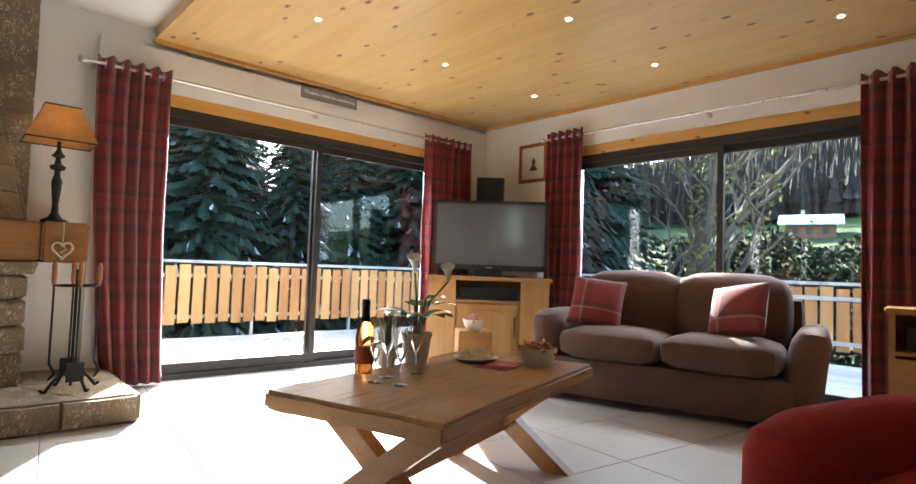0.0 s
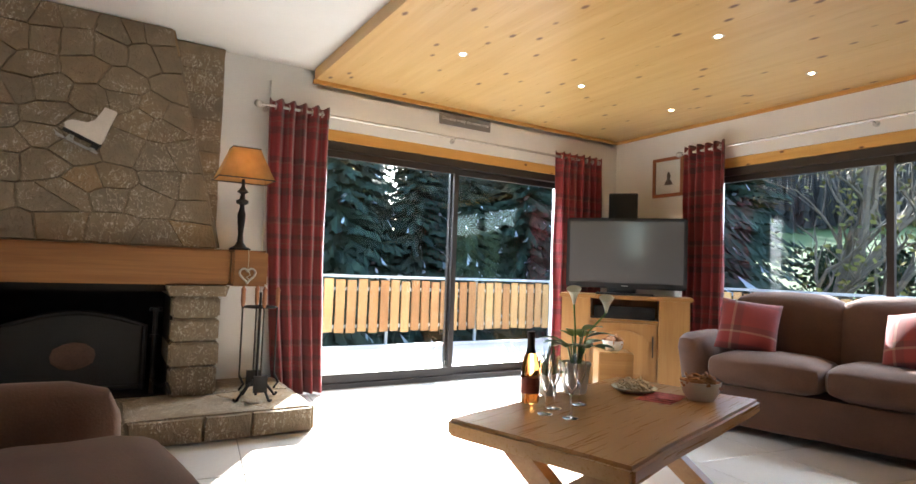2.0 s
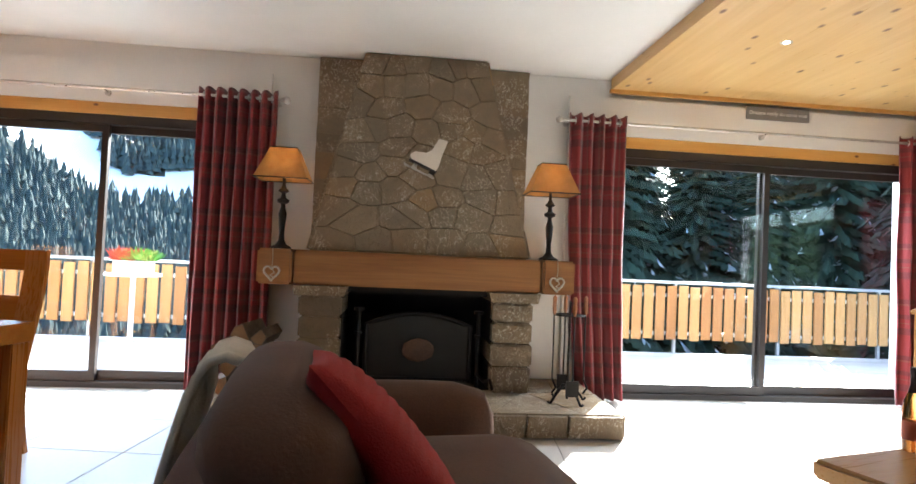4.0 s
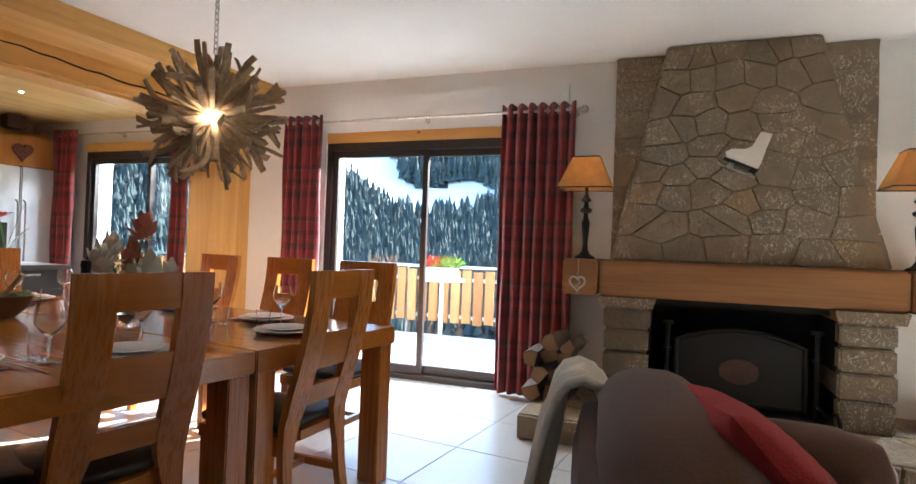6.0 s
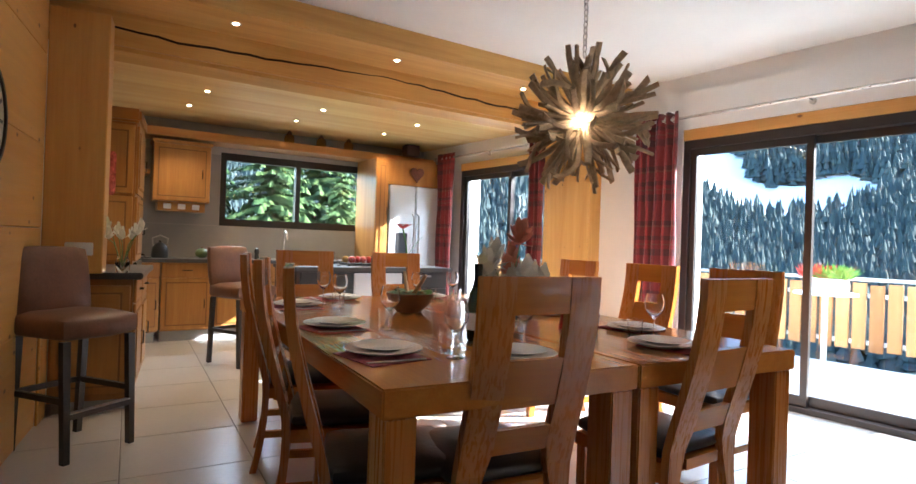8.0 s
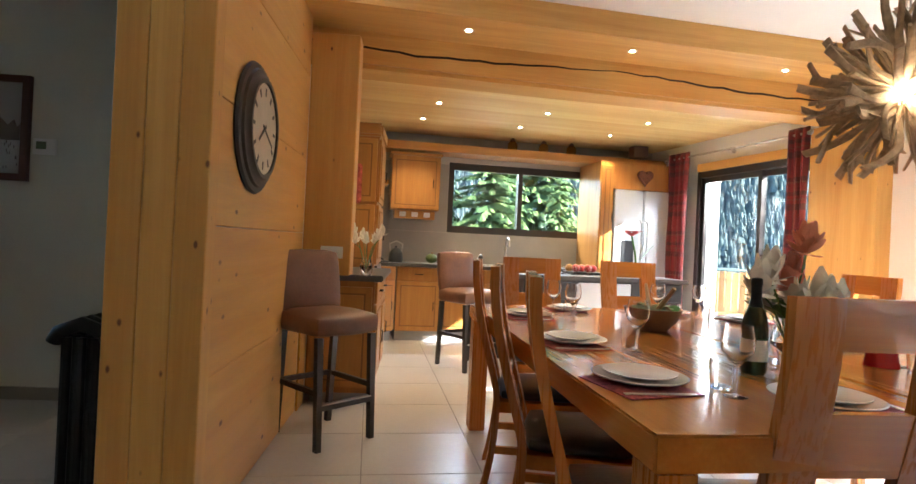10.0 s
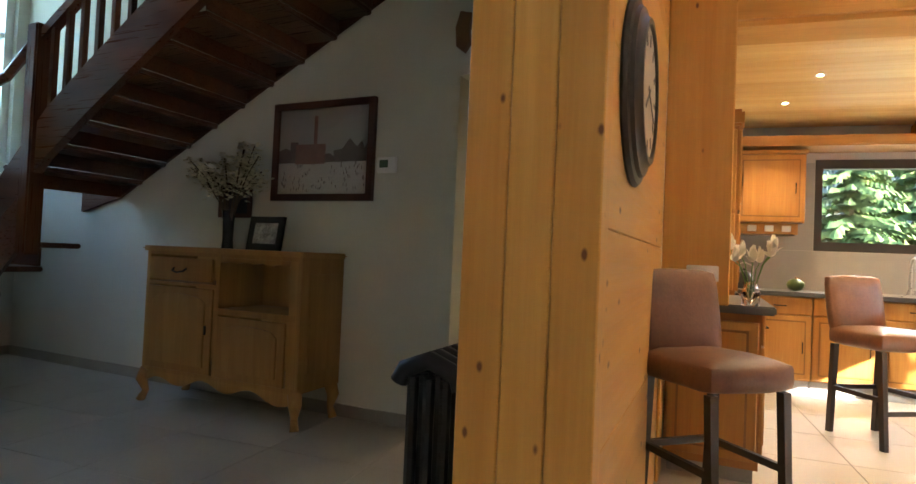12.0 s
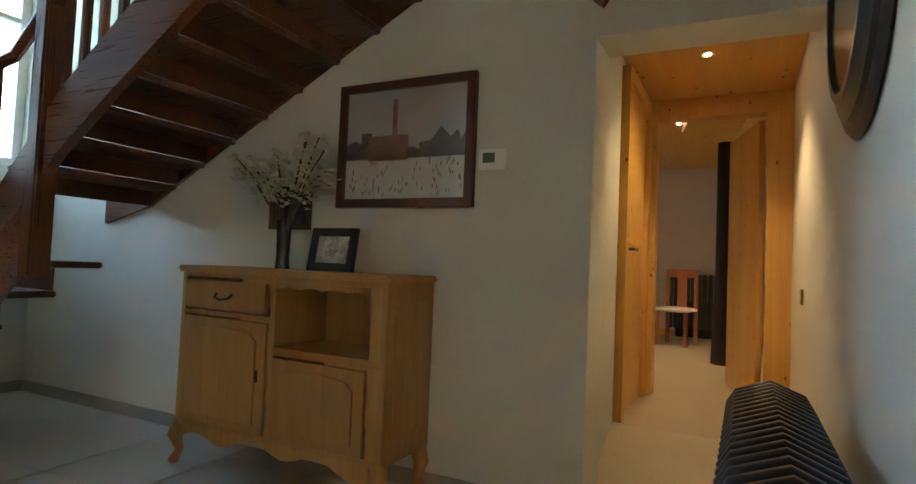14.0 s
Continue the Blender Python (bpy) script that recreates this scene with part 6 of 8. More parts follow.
def door_front(parent, w, h, m, name="door", handle=True, hx=0.85):
    """A framed and fielded cabinet front; local x along its width, y out of the cabinet towards -y."""
    d = part(name, sbox(0.003, w - 0.003, -0.02, 0, 0.003, h - 0.003, 0.004, 1), KOAK, parent)
    d.matrix_basis = m
    r = min(0.06, h * 0.22)
    if h > 0.2:
        bm = boxes((r, w - r, -0.028, -0.0202, r, h - r))
        soften(bm, 0.007, 2)
        part("panel", bm, KOAK, d, "raised oak panel")
        # flat dark strip round the panel: a groove's shade as colour, nothing is cut in
        part("shade_strip", boxes((r - 0.012, w - r + 0.012, -0.0208, -0.0201, r - 0.012, h - r + 0.012)), groove_shade, d)
    if handle:
        bm = bmesh.new()
        if h > 0.2:
            x = w * hx
            tube(bm, [(x, -0.02, h * 0.5 - 0.05), (x, -0.045, h * 0.5 - 0.045), (x, -0.045, h * 0.5 + 0.045), (x, -0.02, h * 0.5 + 0.05)], 0.005, 6)
        else:
            tube(bm, [(w / 2 - 0.05, -0.02, h / 2), (w / 2 - 0.045, -0.045, h / 2), (w / 2 + 0.045, -0.045, h / 2), (w / 2 + 0.05, -0.02, h / 2)], 0.005, 6)
        part("handle", bm, BLACKIRON, d, "dark metal handle")
    return d


# darker oak that paints the shade of a groove
groove_shade = plain("groove_shade_oak", (0.22, 0.10, 0.03), 0.6)


def base_unit(m, w, label="oak base cabinet with a drawer and a panelled door", depth=0.58):
    u = thing("base_cabinet", m, label, "cabinet", "oak base cabinets")
    part("body", boxes((0.002, w - 0.002, 0, depth, 0.12, 0.876)), KOAK, u)
    part("plinth", boxes((0.002, w - 0.002, 0.05, depth, 0, 0.118)), plain_steel, u, "pale grey plinth")
    door_front(u, w, 0.16, pose(0, 0, 0.715), "drawer")
    door_front(u, w, 0.58, pose(0, 0, 0.13))
    return u


plain_steel = plain("grey_plinth", (0.34, 0.35, 0.36), 0.35, 0.2)
# run under the window: fronts look east
y = -0.72
while y < 1.9:
    base_unit(KIT @ pose(0.60, y, 0, 0, 0, 90), 0.52)
    y += 0.525
solid("worktop", sbox(0.003, 0.64, -1.42, 1.92, 0.88, 0.92, 0.006), SLATE, "dark grey stone kitchen worktop", "worktop", KIT)
solid("splashback", boxes((0.003, 0.02, -1.42, 1.92, 0.921, 1.315), (0.003, 0.02, -1.42, -0.06, 1.32, 2.2)), plain("grey_tile_splash", (0.30, 0.29, 0.28), 0.4, vary=0.06), "grey splashback behind the worktop", "splashback", KIT, "structure")
# angled corner unit and south run
base_unit(KIT @ pose(0.60, -0.74, 0, 0, 0, 125) @ pose(-0.42, 0, 0), 0.42, "angled oak corner cabinet", 0.3)
hob = thing("hob", KIT @ pose(0.56, -1.12, 0.921, 0, 0, 90), "black gas hob let into the worktop", "hob")
part("plate", sbox(-0.3, 0.3, 0, 0.45, 0, 0.012, 0.003, 1), BLACKP, hob)
for x in (-0.15, 0.15):
    for yy in (0.12, 0.33):
        bm = bmesh.new()
        for k in range(4):
            a = k * math.pi / 2
            tube(bm, [(x, yy, 0.035), (x + 0.09 * math.cos(a), yy + 0.09 * math.sin(a), 0.035), (x + 0.095 * math.cos(a), yy + 0.095 * math.sin(a), 0.012)], 0.005, 5)
        part("pan_support", bm, BLACKIRON, hob)
# wall cabinet left of the window with socket strip, and the long shelf beam
uc = thing("wall_cabinet", KIT @ pose(0.36, -0.82, 1.57, 0, 0, 90), "oak wall cabinet with a panelled door", "cabinet")
part("body", boxes((0.002, 0.598, 0, 0.355, 0, 0.66)), KOAK, uc)
part("cornice", sbox(-0.02, 0.62, -0.03, 0.355, 0.662, 0.70, 0.01), KOAKH, uc)
door_front(uc, 0.6, 0.65, pose(0, 0, 0.005))
ss = thing("socket_strip", KIT @ pose(0.30, -0.76, 1.46, 0, 0, 90), "oak strip with three white sockets", "sockets")
part("board", sbox(0, 0.5, 0, 0.27, 0, 0.108, 0.004), KOAKH, ss)
for k in range(3):
    part("socket", sbox(0.06 + 0.15 * k, 0.14 + 0.15 * k, -0.008, -0.0005, 0.025, 0.085, 0.004), WPAINT, ss, "white socket plate")
solid("shelf_beam", sbox(0.003, 0.42, -1.35, 2.80, 2.30, 2.40, 0.012), KOAKH, "long oak shelf beam under the kitchen ceiling", "shelf", KIT)
cs = thing("corner_shelf", KIT @ pose(0.05, -1.33, 1.86), "small oak corner shelf with ornaments", "shelf")
part("board", sbox(0, 0.35, 0, 0.48, 0, 0.05, 0.006), KOAKH, cs)
for k in range(3):
    bm = bmesh.new()
    lathe(bm, [(0.001, 0.051), (0.04, 0.051), (0.05, 0.12), (0.02, 0.2), (0.001, 0.21)], 12, (0.18, 0.1 + 0.13 * k, 0))
    part("ornament", bm, PORC, cs, "pale ceramic figure", True)
# jars on the beam
HONEY = clear_glass("amber_jar_glass", (0.8, 0.42, 0.08), 0.1)
for yy in (0.72, 1.14, 1.52):
    j = thing("storage_jar", KIT @ pose(0.24, yy, 2.401), "amber glass jar with a dark lid on the beam", "jar", "jars on the beam")
    bm = bmesh.new()
    lathe(bm, [(0.001, 0), (0.05, 0), (0.065, 0.04), (0.06, 0.1), (0.035, 0.125), (0.001, 0.126)], 18)
    part("jar", bm, HONEY, j, smooth=True)
    bm = bmesh.new()
    lathe(bm, [(0.001, 0.127), (0.036, 0.127), (0.03, 0.15), (0.01, 0.165), (0.001, 0.18)], 14)
    part("lid", bm, SALADW, j, smooth=True)
# fridge in its oak housing
FR = KIT @ pose(0.68, 1.93, 0, 0, 0, 90)        # local x along the front, -y out
fr = thing("fridge", FR, "tall steel two-door fridge", "fridge")
part("body", boxes((0.01, 0.80, 0.03, 0.62, 0.03, 1.95)), plain_steel, fr)
SATIN = plain("satin_steel_door", (0.62, 0.63, 0.64), 0.32, 0.55, vary=0.04)
for k, (a, b) in enumerate(((0.012, 0.40), (0.408, 0.798))):
    d = part("door", sbox(a, b, -0.03, 0.028, 0.05, 1.955, 0.012), SATIN, fr)
    bm = bmesh.new()
    x = b - 0.035 if k == 0 else a + 0.035
    tube(bm, [(x, -0.03, 0.8), (x, -0.075, 0.83), (x, -0.075, 1.55), (x, -0.03, 1.58)], 0.011, 8)
    part("handle", bm, STEEL, d, "long steel handle", True)
part("dispenser", sbox(0.12, 0.29, -0.036, -0.0305, 1.02, 1.32, 0.006), BLACKP, fr, "black water dispenser")
hs = thing("fridge_housing", FR, "oak tall housing round the fridge", "cabinet")
part("side_panel", boxes((-0.18, -0.002, 0.0, 0.66, 0.0, 2.298)), KOAK, hs)
part("top_panel", boxes((0.0, 0.82, 0.02, 0.66, 1.965, 2.298)), KOAK, hs)
door_front(hs, 0.17, 1.3, pose(-0.175, 0, 0.95))
door_front(hs, 0.17, 0.8, pose(-0.175, 0, 0.1))
ht = thing("heart_decoration", FR @ pose(0.42, 0.0, 2.13), "brown wicker heart hung above the fridge", "ornament")
bm = bmesh.new()
out = []
for i in range(24):
    t = 2 * math.pi * i / 24
    out.append((0.0062 * 16 * math.sin(t) ** 3, 0.0068 * (13 * math.cos(t) - 5 * math.cos(2 * t) - 2 * math.cos(3 * t) - math.cos(4 * t))))
prism(bm, out, 0.05, Matrix.Translation((0, -0.032, 0)))
soften(bm, 0.014, 2, 0.9)
part("heart", bm, plain("dark_wicker", (0.14, 0.05, 0.03), 0.8, vary=0.5, scale=40, bumps=0.8), ht, smooth=True)
bx = thing("speaker_box", FR @ pose(0.42, 0.2, 2.401), "small dark box on the beam", "box")
part("box", sbox(-0.1, 0.1, -0.08, 0.08, 0, 0.15, 0.01), plain("dark_brown_lacquer", (0.05, 0.02, 0.015), 0.4), bx)
# tap, kettle, fruit, ornaments on the worktop
tp = thing("kitchen_tap", KIT @ pose(0.14, 0.72, 0.921), "tall chrome kitchen tap", "tap")
bm = bmesh.new()
tube(bm, [(0, 0, 0), (0, 0, 0.28), (0.03, 0, 0.34), (0.09, 0, 0.36), (0.15, 0, 0.33), (0.17, 0, 0.25)], 0.013, 10)
cyl(bm, (0, 0, 0), (0, 0, 0.05), 0.026)
tube(bm, [(0, 0.02, 0.06), (0.02, 0.1, 0.08)], 0.007)
part("spout", bm, STEEL, tp, smooth=True)
sk_ = thing("sink", KIT @ pose(0.12, 0.35, 0.9205), "steel sink set in the worktop", "sink")
part("rim", boxes((0.04, 0.46, 0, 0.03, 0, 0.012), (0.04, 0.46, 0.72, 0.75, 0, 0.012), (0.04, 0.07, 0.03, 0.72, 0, 0.012), (0.43, 0.46, 0.03, 0.72, 0, 0.012)), STEEL, sk_)
kt = thing("kettle", KIT @ pose(0.32, -0.72, 0.921), "black kettle with a chrome handle", "kettle")
bm = bmesh.new()
lathe(bm, [(0.001, 0), (0.085, 0), (0.09, 0.03), (0.08, 0.11), (0.05, 0.16), (0.015, 0.175), (0.012, 0.195), (0.001, 0.2)], 22)
part("body", bm, BLACKP, kt, smooth=True)
bm = bmesh.new()
tube(bm, [(0, -0.07, 0.13), (0, -0.08, 0.22), (0, 0, 0.255), (0, 0.08, 0.22), (0, 0.07, 0.13)], 0.008)
part("handle", bm, STEEL, kt, smooth=True)
for x, y, r, c, nm in ((0.36, -0.28, 0.075, (0.09, 0.13, 0.04), "green squash"), (0.38, 0.05, 0.085, (0.6, 0.10, 0.03), "orange-red pumpkin")):
    f = thing(nm.split()[-1], KIT @ pose(x, y, 0.921), "round " + nm + " on the worktop", "vegetable")
    bm = bmesh.new()
    vs = ball(bm, (0, 0, r * 0.8), r, 3, (1, 1, 0.8))
    for v in vs:
        v.co.xy *= 1 + 0.05 * math.cos(8 * math.atan2(v.co.y, v.co.x))
    part("fruit", bm, plain(nm.replace(" ", "_"), c, 0.4, vary=0.2), f, smooth=True)
    bm = bmesh.new()
    cyl(bm, (0, 0, r * 1.5), (0.01, 0, r * 1.8), 0.012, 0.008, 8)
    part("stalk", bm, SALADW, f)
pm = thing("pepper_mill", KIT @ pose(0.36, 0.34, 0.921), "dark wooden pepper mill on the worktop", "pepper mill")
bm = bmesh.new()
lathe(bm, [(0.001, 0), (0.03, 0), (0.024, 0.06), (0.032, 0.1), (0.02, 0.13), (0.001, 0.14)], 14)
part("mill", bm, BLACKP, pm, smooth=True)
# island
ISL = pose(-11.86, -2.56, 0, 0, 0, -4)
CHAR = plain("charcoal_lacquer", (0.04, 0.043, 0.048), 0.4, vary=0.08)
isl = thing("kitchen_island", ISL, "charcoal kitchen island with steel drawer handles", "kitchen island")
part("body", boxes((-0.76, -0.04, 0.03, 1.70, 0.1, 0.878)), CHAR, isl)
part("plinth", boxes((-0.72, -0.08, 0.06, 1.66, 0, 0.1)), BLACKP, isl)
part("end_panel", boxes((-0.78, -0.02, 0.0, 0.028, 0.0, 0.878)), wood("dark_wenge", (0.06, 0.03, 0.018), (0.03, 0.015, 0.01), "z", 0.5), isl, "dark wooden end panel")
for k in range(3):
    w = 0.55
    y = 0.04 + k * w
    if k == 1:
        part("oven", sbox(-0.038, -0.015, y, y + w - 0.006, 0.2, 0.86, 0.006), SATIN, isl, "steel-fronted appliance")
        continue
    for z0, z1 in ((0.7, 0.87), (0.42, 0.694), (0.12, 0.414)):
        d = part("drawer", sbox(-0.038, -0.018, y, y + w - 0.006, z0, z1, 0.003, 1), CHAR, isl)
        part("handle", sbox(-0.017, -0.004, y + 0.2, y + 0.34, z1 - 0.05, z1 - 0.03, 0.003, 1), STEEL, d, "steel bar handle")
solid("worktop", sbox(-0.80, 0.02, -0.02, 1.74, 0.88, 0.92, 0.006), SLATE, "grey stone top of the kitchen island", "worktop", ISL)
jg = thing("juice_jug", ISL @ pose(-0.30, 0.42, 0.921), "clear jug of golden juice on the island", "jug")
bm = bmesh.new()
lathe(bm, [(0.001, 0), (0.045, 0), (0.055, 0.15), (0.053, 0.15), (0.043, 0.006), (0.001, 0.006)], 20)
part("jug", bm, GLASS, jg, smooth=True)
bm = bmesh.new()
lathe(bm, [(0.001, 0.008), (0.041, 0.008), (0.047, 0.09), (0.001, 0.09)], 18)
part("juice", bm, plain("golden_juice", (0.7, 0.4, 0.02), 0.15), jg, "golden juice", True)
for k in range(4):
    g = thing("tumbler", ISL @ pose(-0.36 + 0.08 * (k % 2), 0.56 + 0.08 * k, 0.921), "clear ribbed tumbler on the island", "tumbler", "tumblers on the island")
    shared("glass", TUMB, g)
fb = thing("fruit_tray", ISL @ pose(-0.5, 0.86, 0.921), "black tray of red apples and bread rolls", "fruit tray")
part("tray", sbox(-0.15, 0.15, -0.2, 0.2, 0, 0.025, 0.006), BLACKP, fb)
for k in range(8):
    bm = bmesh.new()
    ball(bm, (-0.09 + 0.09 * (k % 3), -0.14 + 0.1 * (k // 3 + 0.3 * (k % 2)), 0.062), 0.04, 2)
    part("fruit", bm, plain("red_apple", (0.45, 0.03, 0.02), 0.3, vary=0.3) if k % 3 else plain("bread_roll", (0.55, 0.33, 0.13), 0.8), fb, smooth=True)
for k in range(3):
    g = thing("mug", ISL @ pose(-0.2, 0.96 + 0.09 * k, 0.921), "small black coffee cup on the island", "cup", "coffee cups")
    bm = bmesh.new()
    lathe(bm, [(0.001, 0), (0.025, 0), (0.034, 0.06), (0.031, 0.06), (0.022, 0.006), (0.001, 0.006)], 16)
    part("cup", bm, BLACKP, g, smooth=True)
am = thing("amaryllis", ISL @ pose(-0.2, 1.28, 0.921), "red amaryllis in a dark red pot", "potted plant")
bm = bmesh.new()
lathe(bm, [(0.001, 0), (0.05, 0), (0.07, 0.07), (0.06, 0.13), (0.052, 0.13), (0.001, 0.1)], 20)
part("pot", bm, plain("dark_red_glaze", (0.12, 0.012, 0.02), 0.2), am, smooth=True)
bm = bmesh.new()
tube(bm, [(0, 0, 0.1), (0.0, -0.02, 0.25), (-0.01, -0.06, 0.42)], 0.009, 7)
leaf(bm, (0, 0, 0.12), (0.2, 0.5, 1), 0.25, 0.018, 0.1, 0.9)
leaf(bm, (0, 0, 0.12), (0.1, 0.8, 0.6), 0.22, 0.016, 0.3, 0.7)
part("stem", bm, GREENLEAF, am, smooth=True)
bm = bmesh.new()
for k in range(12):
    a = k * math.pi / 3
    leaf(bm, (-0.01, -0.06, 0.42 + 0.04 * (k // 6)), (math.cos(a), math.sin(a), 0.4 - 0.4 * (k // 6)), 0.11, 0.03, 0.1, 0.2)
part("flower", bm, plain("scarlet_petal", (0.6, 0.015, 0.01), 0.5), am, "scarlet trumpet flower", True)

# bar, tall cabinet and posts in the skewed part
bar = thing("bar_unit", HALL, "oak breakfast bar unit beside the post", "cabinet")
part("body", boxes((-1.2, -0.10, 1.26, 1.72, 0.08, 0.878)), KOAK, bar)
part("plinth", boxes((-1.18, -0.14, 1.28, 1.7, 0, 0.08)), plain_steel, bar)
door_front(bar, 0.44, 0.72, pose(-0.10, 1.27, 0.12, 0, 0, 90), "panel_front", False)
for k in range(2):
    door_front(bar, 0.5, 0.16, pose(-0.12 - 0.52 * k, 1.72, 0.715, 0, 0, 180), "drawer")
    door_front(bar, 0.5, 0.58, pose(-0.12 - 0.52 * k, 1.72, 0.13, 0, 0, 180))
solid("worktop", sbox(-1.22, -0.04, 1.245, 1.78, 0.88, 0.925, 0.008), SLATE, "dark grey stone top of the breakfast bar", "worktop", HALL)
tl = thing("tall_cabinet", HALL @ pose(-1.24, 1.0, 0), "tall oak larder cabinet with panelled doors", "cabinet")
part("body", boxes((-0.65, 0, 0.245, 0.62, 0, 2.12)), KOAK, tl)
part("cornice", sbox(-0.68, 0.03, 0.245, 0.65, 2.122, 2.24, 0.02), KOAKH, tl)
for z, h in ((0.95, 0.55), (1.52, 0.58)):
    door_front(tl, 0.36, h, pose(0, 0.25, z, 0, 0, 90), "side_panel", False)
    door_front(tl, 0.62, h, pose(-0.01, 0.62, z, 0, 0, 180))
ov = part("oven", sbox(-0.62, -0.04, 0.622, 0.65, 0.5, 0.94, 0.006), BLACKP, tl, "black built-in oven")
part("oven_door", sbox(-0.6, -0.06, 0.651, 0.66, 0.52, 0.85, 0.003, 1), SCREEN, ov)
tt = thing("tea_towel", HALL @ pose(-1.22, 1.42, 1.52), "red and white cloth hanging on the larder", "tea towel")
part("cloth", sbox(0.0, 0.03, -0.05, 0.06, -0.02, 0.34, 0.012), plain("red_white_cloth", (0.55, 0.12, 0.10), 0.9, vary=0.9, scale=18), tt)


def bar_stool(m):
    s = thing("bar_stool", m, "brown leather bar stool with dark wooden legs", "bar stool", "bar stools")
    part("seat", puff(-0.22, 0.22, -0.22, 0.22, 0.62, 0.745, 0.04, 0.015), TAN, s, "worn tan leather seat", True)
    bm = puff(-0.215, 0.215, 0.155, 0.225, 0.7, 1.09, 0.03, 0.01)
    for v in bm.verts:
        v.co.y += max(0, v.co.z - 0.72) * 0.16
    part("backrest", bm, TAN, s, smooth=True)
    for sx in (-1, 1):
        for sy in (-1, 1):
            bm = bmesh.new()
            prism(bm, [(-0.02, 0.62), (0.02, 0.62), (0.016, 0), (-0.016, 0)], 0.036, Matrix.Translation((sx * 0.185, sy * 0.185 - 0.018, 0)))
            for v in bm.verts:
                v.co.y += sy * 0.03 * (0.62 - v.co.z) / 0.62
            part("leg", bm, DARKW, s, "dark stained leg")
    for sx in (-1, 1):
        part("stretcher", boxes((sx * 0.185 - 0.012, sx * 0.185 + 0.012, -0.19, 0.19, 0.30, 0.33)), DARKW, s)
    part("footrest", boxes((-0.17, 0.17, -0.222, -0.196, 0.22, 0.25)), DARKW, s)
    part("foot_plate", boxes((-0.17, 0.17, -0.226, -0.194, 0.251, 0.256)), STEEL, s, "steel foot plate")
    part("stretcher", boxes((-0.17, 0.17, 0.196, 0.22, 0.30, 0.33)), DARKW, s)


TAN = plain("worn_tan_leather", (0.15, 0.066, 0.036), 0.45, vary=0.25, scale=9, bumps=0.25, fine=70)
DARKW = plain("black_brown_stained_wood", (0.018, 0.012, 0.01), 0.4, vary=0.3)
bar_stool(pose(-10.36, -4.40, 0, 0, 0, 122))
bar_stool(pose(-12.14, -2.98, 0, 0, 0, 112))
# ---------- partition cladding, clock, hall ----------
pc = thing("wall_post", HALL, "tall knotty pine boards cladding the partition end", "wall post", kind="structure")
for k in range(3):
    part("board", sbox(1.802, 1.90, 0.905 + 0.117 * k, 1.02 + 0.117 * k, 0.002, 2.788, 0.004, 1), PINE_V, pc)
nb = thing("wall_boards", HALL, "wide horizontal pine boards on the dining side", "wall panelling", kind="structure")
z = 0.002
for k, h in enumerate((0.62, 0.58, 0.50, 0.55, 0.538)):
    part("board", sbox(0.102, 1.80, 1.202, 1.238, z, z + h - 0.003, 0.003, 1), PINE_H, nb)
    z += h
p2 = thing("wall_post", HALL, "square pine post beside the breakfast bar", "wall post", kind="structure")
part("post", sbox(-0.10, 0.10, 1.239, 1.56, 0.926, 2.56, 0.006, 1), PINE_V, p2)
part("post_foot", sbox(-0.095, 0.10, 1.239, 1.255, 0.0, 0.924, 0.004, 1), PINE_V, p2)
BRONZE = plain("dark_bronze_rim", (0.03, 0.026, 0.025), 0.4, 0.3, vary=0.25)


def wall_clock(m, r, label, face):
    """Local: hangs on y = 0, faces +y."""
    c = thing("wall_clock", m, label, "clock")
    q = pose(0, 0, 0, -90, 0, 0)
    bm = bmesh.new()
    lathe(bm, [(r * 0.98, 0.0), (r, 0.008), (r * 0.97, 0.02), (r * 0.9, 0.024), (r * 0.88, 0.036), (r * 0.8, 0.041), (r * 0.76, 0.056), (r * 0.70, 0.056), (r * 0.68, 0.03), (r * 0.1, 0.02), (0.001, 0.0)], 48, (0, 0, 0), q)
    part("rim", bm, BRONZE, c, "stepped dark rim", True)
    bm = bmesh.new()
    lathe(bm, [(0.001, 0.042), (r * 0.69, 0.042), (r * 0.69, 0.046), (0.001, 0.046)], 40, (0, 0, 0), q)
    part("face", bm, face, c, "aged cream clock face" if face is not SCREEN else "dark mirror glass")
    if face is not SCREEN:
        for k in range(12):
            a = k * math.pi / 6
            part("numeral", boxes((-0.008, 0.008, 0.0465, 0.048, r * 0.5, r * 0.62)), BRONZE, c).matrix_basis = pose(0, 0, 0, 0, 30 * k, 0)
        for a, ln in ((125, 0.36), (245, 0.5)):
            part("clock_hand", boxes((-0.006, 0.006, 0.0485, 0.0505, -0.03, r * ln)), BRONZE, c).matrix_basis = pose(0, 0, 0, 0, a, 0)
    return c


wall_clock(HALL @ pose(1.33, 1.2385, 1.66), 0.30, "large round wall clock with a dark stepped rim", plain("aged_clock_face", (0.55, 0.50, 0.40), 0.5, vary=0.15))
wall_clock(HALL @ pose(0.80, 0.9185, 1.98, 0, 0, 180), 0.44, "large round dark framed mirror on the white wall", SCREEN)
fv = thing("flower_jar", HALL @ pose(-0.02, 1.66, 0.926), "glass jar of cream freesias on the bar", "flowers")
bm = bmesh.new()
